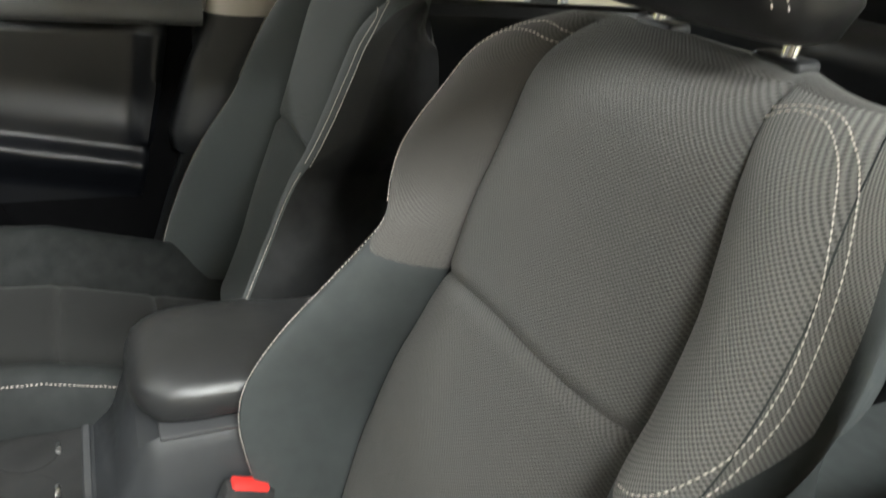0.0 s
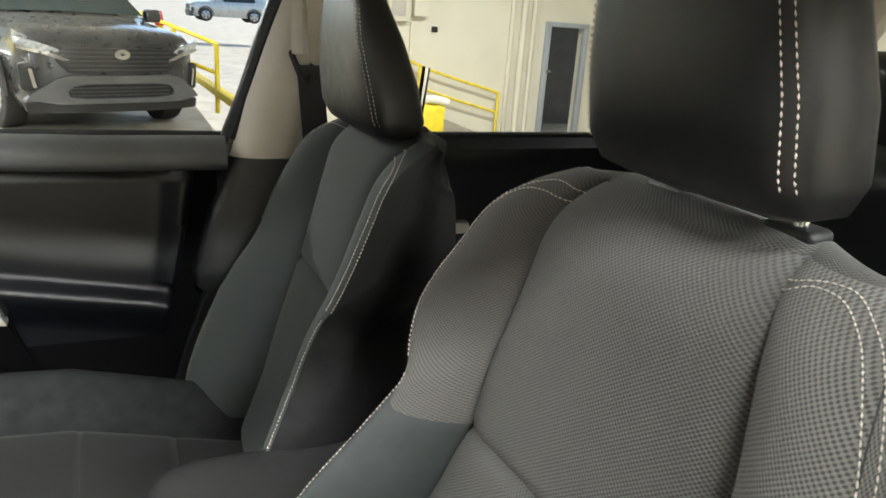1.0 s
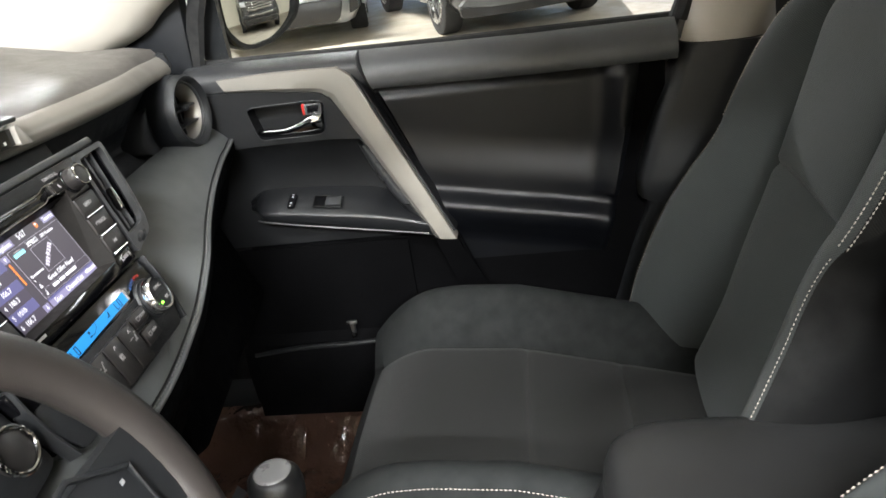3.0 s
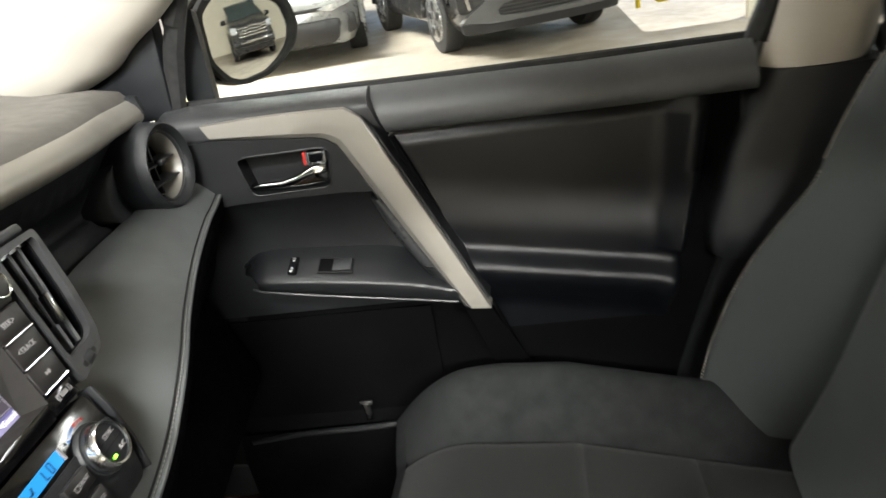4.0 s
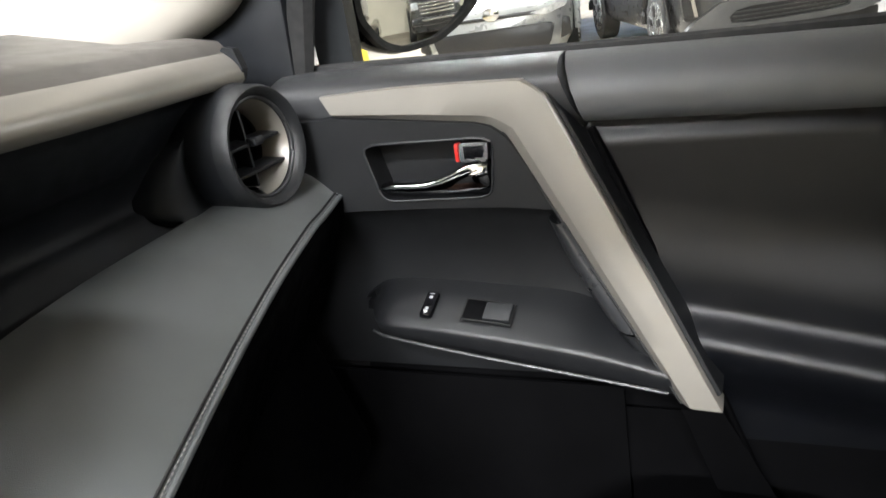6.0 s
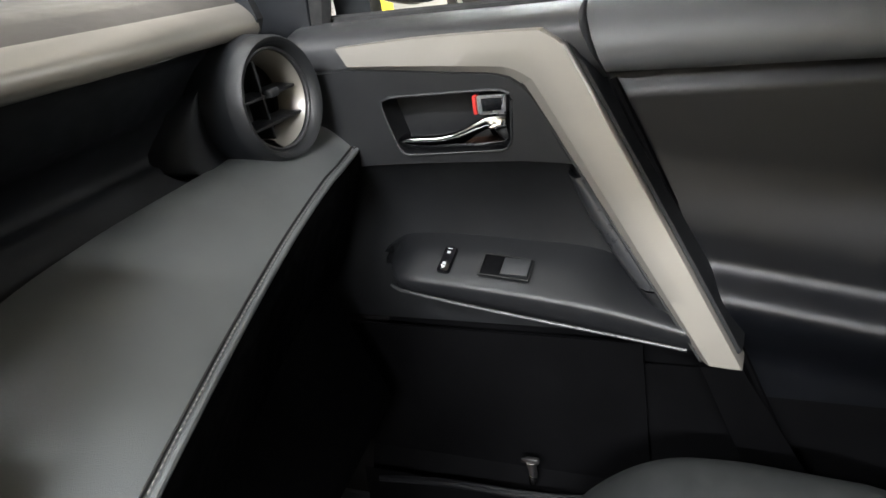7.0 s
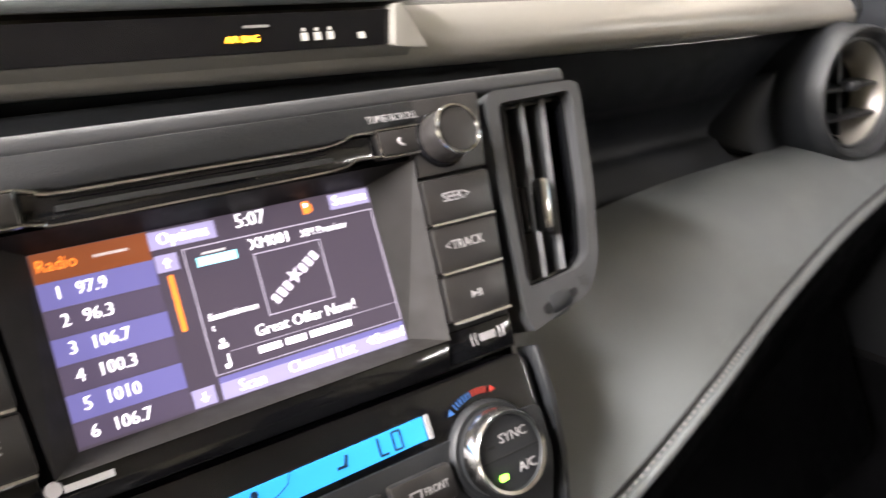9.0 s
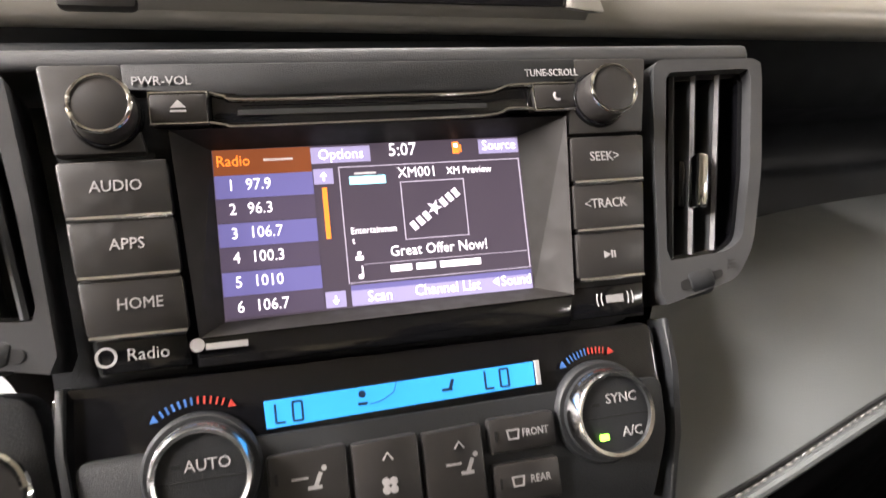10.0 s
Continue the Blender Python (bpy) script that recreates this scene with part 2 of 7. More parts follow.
def ring_prism(outer, inner, d0, d1, m=None, bevel=0.0):
    """A frame: two outlines with as many corners each."""
    bm = bmesh.new()
    n = len(outer)
    rows = []
    for pts, d in ((outer, d0), (outer, d1), (inner, d1), (inner, d0)):
        rows.append([bm.verts.new((p[0], p[1], d)) for p in pts])
    for k in range(4):
        a, b = rows[k], rows[(k + 1) % 4]
        for i in range(n):
            bm.faces.new((a[i], a[(i + 1) % n], b[(i + 1) % n], b[i]))
    if bevel:
        ed = [e for e in bm.edges if (e.verts[0].co - e.verts[1].co).length > bevel * 2.5 and len(e.link_faces) == 2 and e.calc_face_angle(0) > 0.6]
        bmesh.ops.bevel(bm, geom=ed, offset=bevel, segments=2, profile=0.5, affect="EDGES", clamp_overlap=True)
    if m is not None:
        bm.transform(m)
    return bm


def round_poly(pts, r, seg=5):
    """An outline with its corners rounded."""
    out = []
    n = len(pts)
    for i in range(n):
        p0, p1, p2 = (Vector(pts[(i + k) % n]) for k in (-1, 0, 1))
        a, b = (p0 - p1), (p2 - p1)
        rr = min(r, a.length * 0.45, b.length * 0.45)
        a, b = p1 + a.normalized() * rr, p1 + b.normalized() * rr
        for k in range(seg + 1):
            t = k / seg
            out.append(tuple((1 - t) ** 2 * a + 2 * t * (1 - t) * p1 + t * t * b))
    return out


def smooth_line(pts, n=40):
    """A Catmull-Rom line through points of any dimension."""
    pts = [Vector(p) for p in pts]
    ext = [2 * pts[0] - pts[1], *pts, 2 * pts[-1] - pts[-2]]
    out = []
    k = len(pts) - 1
    for i in range(n + 1):
        s = i / n * k
        j = min(int(s), k - 1)
        t = s - j
        p0, p1, p2, p3 = ext[j:j + 4]
        out.append(0.5 * ((2 * p1) + (p2 - p0) * t + (2 * p0 - 5 * p1 + 4 * p2 - p3) * t * t + (3 * p1 - p0 - 3 * p2 + p3) * t ** 3))
    return out


def tube(pts, r, seg=8, closed=False, flat=1.0):
    """A round cord along a line."""
    pts = [Vector(p) for p in pts]
    n = len(pts)
    v, f = [], []
    up = Vector((0, 0, 1))
    for i, p in enumerate(pts):
        a = pts[(i - 1) % n] if closed or i else p
        b = pts[(i + 1) % n] if closed or i < n - 1 else p
        t = (b - a).normalized()
        if abs(t.dot(up)) > 0.95:
            s = t.cross(Vector((0, 1, 0))).normalized()
        else:
            s = t.cross(up).normalized()
        w = s.cross(t)
        rr = r(i / (n - 1)) if callable(r) else r
        for k in range(seg):
            q = 2 * math.pi * k / seg
            v.append(p + s * (math.cos(q) * rr) + w * (math.sin(q) * rr * flat))
    last = n if closed else n - 1
    for i in range(last):
        for k in range(seg):
            a, b = i * seg + k, i * seg + (k + 1) % seg
            c, d = ((i + 1) % n) * seg + (k + 1) % seg, ((i + 1) % n) * seg + k
            f.append((a, b, c, d))
    if not closed:
        f.append(tuple(range(seg - 1, -1, -1)))
        f.append(tuple(range((n - 1) * seg, n * seg)))
    return v, f


def grid_faces(nu, nv, off=0):
    return [(off + i * nv + j, off + (i + 1) * nv + j, off + (i + 1) * nv + j + 1, off + i * nv + j + 1) for i in range(nu - 1) for j in range(nv - 1)]


def sheet(rows):
    """A surface through rows of points (as many in each)."""
    nv = len(rows[0])
    return [p for r in rows for p in r], grid_faces(len(rows), nv)


def loft(rings, caps=True):
    """Closed rings joined into a skin."""
    n = len(rings[0])
    v = [p for r in rings for p in r]
    f = []
    for i in range(len(rings) - 1):
        for k in range(n):
            f.append((i * n + k, i * n + (k + 1) % n, (i + 1) * n + (k + 1) % n, (i + 1) * n + k))
    if caps:
        f.append(tuple(range(n - 1, -1, -1)))
        f.append(tuple(range((len(rings) - 1) * n, len(rings) * n)))
    return v, f


def join_geo(geos):
    v, f = [], []
    for gv, gf in geos:
        o = len(v)
        v += [tuple(p) for p in gv]
        f += [tuple(i + o for i in q) for q in gf]
    return v, f


def stitches(line, step=0.006, length=0.0042, r=0.0007, lift=0.0):
    """Single thread stitches along a line, as short lozenges."""
    pts = [Vector(p) for p in line]
    geos = []
    acc, nxt = 0.0, 0.0
    for a, b in zip(pts, pts[1:]):
        d = (b - a).length
        if d < 1e-9:
            continue
        t = (b - a) / d
        while nxt <= acc + d:
            p = a + t * (nxt - acc)
            s = t.cross(Vector((0.3, 0.8, 0.52))).normalized()
            w = s.cross(t)
            e0, e1 = p - t * (length / 2), p + t * (length / 2)
            v = [e0, *(p + s * (r * c) + w * (r * q) for c, q in ((1, 0), (0, 1), (-1, 0), (0, -1))), e1]
            geos.append((v, [(0, 2, 1), (0, 3, 2), (0, 4, 3), (0, 1, 4), (5, 1, 2), (5, 2, 3), (5, 3, 4), (5, 4, 1)]))
            nxt += step
        acc += d
    return join_geo(geos)


def text(name, body, size, m, mat, parent, depth=0.0002, align="CENTER", stretch=1.0):
    """Lettering in the built-in font, as a mesh."""
    cu = bpy.data.curves.new(name, "FONT")
    cu.body, cu.size, cu.extrude, cu.align_x, cu.align_y = body, size, depth, align, "CENTER"
    cu.resolution_u = 2
    tmp = bpy.data.objects.new(name, cu)
    scene.collection.objects.link(tmp)
    bpy.context.view_layer.update()
    me = bpy.data.meshes.new_from_object(tmp.evaluated_get(bpy.context.evaluated_depsgraph_get()))
    bpy.data.objects.remove(tmp)
    me.transform(m @ Matrix.Diagonal((stretch, 1, 1, 1)))
    me.materials.clear()
    me.materials.append(mat)
    ob = new(name, me)
    ob.parent = parent
    if parent.name in WORLD_BUILT:
        ob.matrix_parent_inverse = parent.matrix_basis.inverted()
    return ob


def lerp_table(tab, x):
    """A value between the rows (x, value) of a table."""
    if x <= tab[0][0]:
        return tab[0][1]
    for (x0, y0), (x1, y1) in zip(tab, tab[1:]):
        if x <= x1:
            t = (x - x0) / (x1 - x0)
            return y0 + (y1 - y0) * t
    return tab[-1][1]


def soft_table(tab, x):
    """The same, rounded through the rows."""
    xs = [r[0] for r in tab]
    x = min(max(x, xs[0]), xs[-1])
    j = max(0, min(len(tab) - 2, sum(1 for q in xs if q <= x) - 1))
    y = [r[1] for r in tab]
    h = xs[j + 1] - xs[j]
    t = (x - xs[j]) / h
    m0 = (y[j + 1] - y[max(0, j - 1)]) / (xs[j + 1] - xs[max(0, j - 1)])
    k = min(len(tab) - 1, j + 2)
    m1 = (y[k] - y[j]) / (xs[k] - xs[j])
    return (2 * t ** 3 - 3 * t * t + 1) * y[j] + (t ** 3 - 2 * t * t + t) * h * m0 + (-2 * t ** 3 + 3 * t * t) * y[j + 1] + (t ** 3 - t * t) * h * m1


def radial(outline, c, n):
    """The outline cut by n rays from c."""
    out = []
    m = len(outline)
    for i in range(n):
        q = 2 * math.pi * i / n
        d = Vector((math.cos(q), math.sin(q)))
        best = None
        for j in range(m):
            a, b = Vector(outline[j]) - Vector(c), Vector(outline[(j + 1) % m]) - Vector(c)
            e = b - a
            den = d.x * e.y - d.y * e.x
            if abs(den) < 1e-9:
                continue
            t = (a.x * e.y - a.y * e.x) / den
            u = (a.x * d.y - a.y * d.x) / den
            if t > 0 and -1e-6 <= u <= 1 + 1e-6 and (best is None or t > best):
                best = t
        out.append((c[0] + d.x * best, c[1] + d.y * best))
    return out

# ---- garage ----
M_FLOOR = plain("worn_concrete", (0.28, 0.245, 0.195), 0.6, vary=0.22, big=0.9, grain=0.3, grain_scale=60, rough_vary=0.15)
M_WALL = plain("cream_painted_block", (0.64, 0.6, 0.49), 0.7, vary=0.05, big=1.5, grain=0.2, grain_scale=40)
M_CEIL = plain("white_ceiling_deck", (0.6, 0.6, 0.58), 0.8, vary=0.08, big=1.0)
M_YELLOW = plain("yellow_safety_paint", (0.72, 0.55, 0.03), 0.5, vary=0.15, big=8)
M_DOOR_DARK = plain("dark_doorway", (0.02, 0.021, 0.022), 0.5, vary=0.3, big=3)
M_GREYFRAME = plain("grey_door_frame", (0.32, 0.34, 0.36), 0.5, vary=0.08)


def ground_sheet():
    """One sheet: the bay at z = 0, the sunken yard beside it, and the apron outside, out to the horizon."""
    far = 900.0
    xs = [-far, -9, 7.6, 60, far]
    ys = [-far, -60, -1.05, -0.98, 40, far]
    bm = bmesh.new()
    low = -1.25
    v = {}
    for i, x in enumerate(xs):
        for j, y in enumerate(ys):
            z = 0.0
            if i >= 2 and j <= 2:
                z = low
            v[i, j] = bm.verts.new((x, y, z))
    extra = {j: bm.verts.new((7.52, ys[j], 0.0)) for j in range(3)}
    for i in range(len(xs) - 1):
        for j in range(len(ys) - 1):
            if i == 1 and j < 2:
                bm.faces.new((v[1, j], extra[j], extra[j + 1], v[1, j + 1]))
                bm.faces.new((extra[j], v[2, j], v[2, j + 1], extra[j + 1]))
            elif i == 1 and j == 2:
                bm.faces.new((v[1, 2], extra[2], v[2, 3], v[1, 3]))
                bm.faces.new((extra[2], v[2, 2], v[2, 3]))
            else:
                bm.faces.new((v[i, j], v[i + 1, j], v[i + 1, j + 1], v[i, j + 1]))
    return bm


ground = tagged(part("ground", ground_sheet(), M_FLOOR, smooth=False), "worn pale concrete garage floor with tyre marks", "floor", kind="structure")


def slab(name, x0, x1, y0, y1, z0, z1, mat, label, category, bevel=0.0):
    bm = box(x1 - x0, y1 - y0, z1 - z0, Matrix.Translation(((x0 + x1) / 2, (y0 + y1) / 2, (z0 + z1) / 2)), bevel)
    return tagged(part(name, bm, mat, smooth=False), label, category, kind="structure")


slab("ceiling", -9.2, 16.2, -12.2, 14.2, 4.1, 4.3, M_CEIL, "plain white garage ceiling deck", "ceiling")
slab("wall_west", -9.2, -9.0, -12.0, 14.0, 0, 4.1, M_WALL, "cream painted garage wall", "wall")
slab("wall_south", -9.2, 14.0, -12.2, -12.0, -1.25, 4.1, M_WALL, "cream painted garage wall", "wall")
slab("wall_north", -9.2, 16.0, 14.0, 14.2, 0, 4.1, M_WALL, "cream painted garage wall", "wall")
# the wall with the doorway beside the stairs
slab("wall_east", 14.0, 14.2, -8.27, -3.3, -1.25, 4.1, M_WALL, "cream painted wall beside the stairs", "wall")
slab("wall_east_south", 14.0, 14.2, -12.0, -9.15, -1.25, 4.1, M_WALL, "cream painted wall beside the doorway", "wall")
slab("wall_over_door", 14.0, 14.2, -9.15, -8.27, 1.29, 4.1, M_WALL, "cream painted wall over the doorway", "wall")
slab("wall_passage", 17.0, 17.2, -12.0, -6.0, -1.25, 3.0, M_DOOR_DARK, "dark wall deep inside the doorway", "wall")
slab("wall_passage_side", 14.2, 17.0, -7.0, -6.8, -1.25, 3.0, M_DOOR_DARK, "dark side wall of the passage", "wall")
slab("wall_passage_roof", 14.2, 17.2, -12.0, -6.8, 3.0, 3.2, M_DOOR_DARK, "dark passage ceiling", "wall")

dframe = thing("door_frame", "grey painted steel door frame in the cream wall", "door frame", (13.99, -8.7, -1.25), kind="structure")
part("jamb", box(0.12, 0.12, 2.6, pose(13.97, -8.24, 0.05), 0.01), M_GREYFRAME, dframe)
part("jamb", box(0.12, 0.12, 2.6, pose(13.97, -9.18, 0.05), 0.01), M_GREYFRAME, dframe)
part("head", box(0.12, 1.06, 0.1, pose(13.97, -8.71, 1.34), 0.01), M_GREYFRAME, dframe)
part("latch", box(0.05, 0.12, 0.05, pose(13.9, -8.3, 0.35), 0.01), M_CHROME_SATIN, dframe)

# vertical pipes and pilaster on the cream wall
for k, yy in enumerate((-7.35, -7.62, -7.86)):
    p = tagged(part("wall_pipe", cyl(0.05 + 0.02 * (k % 2), 5.3, pose(13.93, yy, 1.4), seg=16), M_WALL), "cream painted vertical pipe on the wall", "pipe", kind="structure")
panel = thing("electrical_box", "cream electrical boxes with conduit on the wall", "electrical box", (13.95, -5.0, 1.0))
part("cabinet", box(0.14, 0.42, 0.7, pose(13.92, -4.82, 1.55), 0.01), M_WALL, panel)
part("cabinet", box(0.16, 0.3, 0.62, pose(13.92, -5.28, 1.62), 0.01), M_WALL, panel)
part("cabinet_door", box(0.02, 0.3, 0.5, pose(13.84, -4.8, 1.55), 0.006), M_BEIGE, panel)
part("conduit", cyl(0.02, 1.2, pose(13.95, -5.12, 0.6), seg=10), M_WALL, panel)
sock = thing("wall_socket", "small dark socket on the cream wall", "socket", (13.98, -5.6, 1.05))
part("plate", box(0.03, 0.13, 0.11, pose(13.985, -5.63, 1.08), 0.006), M_RUBBER, sock)


def railing(name, pts, r, label, height=0.0):
    """Sloping pipe rails between posts."""
    t = thing(name, label, "railing", pts[0])
    top = [Vector(p) for p in pts]
    part("top_rail", tube(smooth_line(top, 24), r, 8), M_YELLOW, t)
    part("mid_rail", tube([p - Vector((0, 0, 0.42)) for p in smooth_line(top, 24)], r, 8), M_YELLOW, t)
    for p in top:
        part("post", cyl(r * 1.15, 1.0, Matrix.Translation(p - Vector((0, 0, 0.5))), seg=10), M_YELLOW, t)
    return t


railing("stair_railing", [(13.8, -4.2, 0.9), (13.8, -5.3, 0.36), (13.8, -7.1, -0.13)], 0.028, "yellow pipe railing stepping down along the wall")
railing("ramp_railing", [(13.6, 0.6, 1.28), (11.4, -0.5, 0.95), (10.9, -1.06, 0.76)], 0.03, "yellow pipe guard rail at the ramp edge")
for k in range(6):
    y = -4.2 - 0.5 * k
    tagged(part("stair_step", box(1.1, 0.5, 0.19, pose(13.4, y, -0.3 - 0.17 * k), 0.01), M_FLOOR, smooth=False), "concrete step along the wall", "step", group="steps along the wall", kind="structure")
tagged(part("kerb", box(7.5, 0.14, 0.12, pose(13.2, -0.94, 0.06, 0, 0, 4), 0.02), M_YELLOW), "yellow painted kerb at the ramp edge", "kerb", kind="structure")
tagged(part("floor_line", box(0.12, 3.0, 0.004, pose(5.9, 4.1, 0.004, 0, 0, -20)), M_YELLOW, smooth=False), "yellow painted bay line on the floor", "line", kind="structure")
bin_ob = thing("yellow_bin", "yellow plastic bin with white rags beside the stairs", "bin", (12.9, -5.3, -1.25))
part("tub", box(0.5, 0.5, 0.95, pose(12.9, -5.2, -0.77), 0.05), M_YELLOW, bin_ob)
part("rag", box(0.4, 0.4, 0.16, pose(12.9, -5.35, -0.22, 12, 8, 20), 0.07, 3), plain("white_rag", (0.75, 0.73, 0.68), 0.9), bin_ob)
hyd = thing("red_marker", "red marker on a yellow post by the ramp", "marker", (12.6, -0.35, 0))
part("post", cyl(0.05, 0.95, pose(12.6, -0.35, 0.48), seg=14), M_YELLOW, hyd)
part("cap", cyl(0.075, 0.22, pose(12.6, -0.35, 1.02), 0.04, seg=16, bevel=0.01), M_RED, hyd)
for lx, ly, _w in LAMPS:
    lt = thing("added_ceiling_light", "assumed white strip light fixture under the garage ceiling", "ceiling light", (lx, ly, 4.1), group="ceiling strip lights")
    part("housing", box(0.6, 2.7, 0.1, pose(lx, ly, 4.05), 0.01), M_CEIL, lt)
red = thing("red_post", "tall red painted steel post at the opening", "post", (14.55, -2.47, 0), kind="structure")
part("post", box(0.16, 0.19, 4.1, pose(14.55, -2.47, 2.05), 0.01), M_RED, red)
part("base_plate", box(0.3, 0.32, 0.03, pose(14.55, -2.47, 0.015), 0.005), M_RED, red)
col = thing("garage_column", "square concrete column painted yellow below and cream above", "column", (10.0, 6.9, 0), kind="structure")
part("painted_base", box(0.94, 1.64, 1.6, pose(10.0, 6.9, 0.8), 0.02), M_YELLOW, col)
part("shaft", box(0.9, 1.6, 2.5, pose(10.0, 6.9, 2.85), 0.02), M_WALL, col)

# ---- vehicles in the garage ----
M_TYRE = plain("tyre_rubber", (0.014, 0.014, 0.014), 0.85, vary=0.25, big=20)
M_RIM = plain("alloy_rim", (0.5, 0.5, 0.5), 0.28, metal=0.9, vary=0.08)
M_CARGLASS = plain("tinted_car_glass", (0.03, 0.04, 0.04), 0.04, vary=0.1, rough_vary=0.02)
M_LAMPGLASS = plain("headlamp_glass", (0.55, 0.57, 0.6), 0.08, metal=0.5, vary=0.3, big=30)
M_TAIL = plain("red_tail_lamp", (0.5, 0.02, 0.02), 0.12, vary=0.1)
M_GRILLE = plain("black_grille", (0.014, 0.014, 0.015), 0.4, vary=0.2)


def car_paint(name, colour):
    m = plain(name, colour, 0.3, metal=0.35, vary=0.06, big=3, coat=0.9, rough_vary=0.05)
    return m


def wheel(parent, x, y, r, w, side):
    m = pose(x, y, r, 0, 90, 0)
    tyre = part("wheel", cyl(r, w, m, seg=36, bevel=0.03), M_TYRE, parent)
    part("rim", cyl(r * 0.66, w * 0.2, pose(x + side * w * 0.46, y, r, 0, 90, 0), seg=28, bevel=0.01), M_RIM, tyre)
    for k in range(5):
        a = 2 * math.pi * k / 5
        part("spoke_gap", box(0.02, r * 0.2, r * 0.3, pose(x + side * w * 0.56, y, r) @ Matrix.Rotation(a, 4, "X") @ pose(0, 0, r * 0.42), 0.01), M_GRILLE, tyre)


def car(name, label, at, turn, paint, L=4.6, W=1.85, H=1.7, belt=1.05, hood=1.05, nose=0.92, wheel_r=0.36, wb=2.69, face="suv", sedan=False, tail_only=False):
    """A parked car: nose towards +y of its own axes, its base on the floor."""
    t = thing(name, label, "car", at, local=True, turn=turn)
    hw = W / 2
    f = L / 2
    # stations: y, floor, shoulder, roof (equals shoulder on hood and tail), half width
    roof = H
    if sedan:
        st = [(f, .24, nose - .14, nose - .12, .62), (f - .1, .2, nose - .04, nose - .02, .82), (f - .4, .2, nose + .02, nose + .05, .95), (f - .95, .22, hood - .02, hood + .03, 1), (f - 1.3, .22, belt - .02, hood + .1, 1), (f - 1.95, .22, belt, roof - .07, 1), (f - 2.5, .22, belt + .02, roof, 1), (f - 3.3, .22, belt + .03, roof - .06, 1), (f - 4.0, .24, belt + .04, belt + .16, .98), (-f + .15, .26, belt + .02, belt + .08, .92), (-f, .35, belt - .1, belt - .08, .8)]
    else:
        st = [(f, .3, nose - .12, nose - .1, .72), (f - .09, .26, nose - .02, nose, .88), (f - .35, .25, hood - .03, hood, .96), (f - .9, .27, hood, hood + .05, 1), (f - 1.15, .27, belt, hood + .1, 1), (f - 1.8, .27, belt + .02, roof - .08, 1), (f - 2.4, .27, belt + .03, roof, 1), (f - 3.6, .27, belt + .06, roof - .03, 1), (f - 4.2, .28, belt + .09, roof - .12, .97), (-f + .1, .3, belt + .06, belt + .3, .9), (-f, .36, belt - .1, belt - .06, .84)]
    rings = []
    for y, z0, zs, zr, k in st:
        w = hw * k
        up = max(0.0, zr - zs)
        tw = w - min(0.24, up * 0.42) - 0.03
        r = []
        for s in (1, -1):
            side = [(w * .9, z0), (w * .985, z0 + .12), (w, (z0 + zs) / 2 + .02), (w * .985, zs - .07), (w * .955, zs), (tw + .02 if up > .2 else w * .88, max(zs + .012, zr - .06)), (tw * .86, zr), (tw * .4, zr + .015)]
            r += [(s * a, y, b) for a, b in (side if s > 0 else side[::-1])]
        rings.append(r)
    body = part("body", loft(rings), paint, t, angle=50)
    # glass laid a hair above the body skin, following the same stations
    gi = [i for i, s in enumerate(st) if s[3] - s[2] > 0.3]
    a, b = st[gi[0] - 1], st[gi[0]]
    ws = []
    for y, z0, zs, zr, k in (a, b):
        w = hw * k
        tw = w - min(0.24, max(0, zr - zs) * 0.42) - 0.03
        ws.append((y, zr, tw))
    (ya, za, wa), (yb, zb, wb2) = ws
    o = Vector((0, 0.012, 0.016))
    q = [Vector((-wa * .92, ya - .02, za + .004)) + o, Vector((wa * .92, ya - .02, za + .004)) + o, Vector((wb2 * .86, yb + .02, zb - .012)) + o, Vector((-wb2 * .86, yb + .02, zb - .012)) + o]
    mid = [(q[0] + q[1]) / 2 + Vector((0, .05, .02)), (q[2] + q[3]) / 2 + Vector((0, .02, .02))]
    part("windshield", ([q[0], mid[0], q[1], q[2], mid[1], q[3]], [(0, 1, 4, 5), (1, 2, 3, 4)]), M_CARGLASS, t)
    for s in (1, -1):
        pts = []
        for y, z0, zs, zr, k in [st[i] for i in gi[:-1]]:
            w = hw * k
            tw = w - min(0.24, (zr - zs) * 0.42) - 0.03
            pts.append(((s * (w * .962), y, zs + .03), (s * (tw + .035), y, zr - .085)))
        v = [p for pr in pts for p in pr]
        part("side_window", (v, [(2 * i, 2 * i + 2, 2 * i + 3, 2 * i + 1) for i in range(len(pts) - 1)]), M_CARGLASS, t)
        mir = part("wing_mirror", box(.2, .12, .15, pose(s * (hw + .1), f - 1.42, belt + .09), .04, 3), paint, t)
        part("mirror_arm", box(.12, .05, .05, pose(s * (hw - .0), f - 1.4, belt + .04), .015), M_GRILLE, mir)
        for yy in (wb / 2 + .12, -wb / 2 + .12):
            wheel(t, s * (hw - .1), yy, wheel_r, .22, s)
            arch = [(s * (hw + .012), yy + math.cos(q2) * (wheel_r + .055), max(.2, wheel_r + math.sin(q2) * (wheel_r + .055))) for q2 in [math.pi * i / 14 for i in range(15)]]
            part("wheel_arch", tube(arch, .034, 8), M_GRILLE if face != "sedan" else paint, t)
        for dy in (-.15, -1.05):
            part("door_handle", box(.03, .17, .03, pose(s * (hw + .005), dy, belt - .12), .01), paint, t)
    fy = f + .006
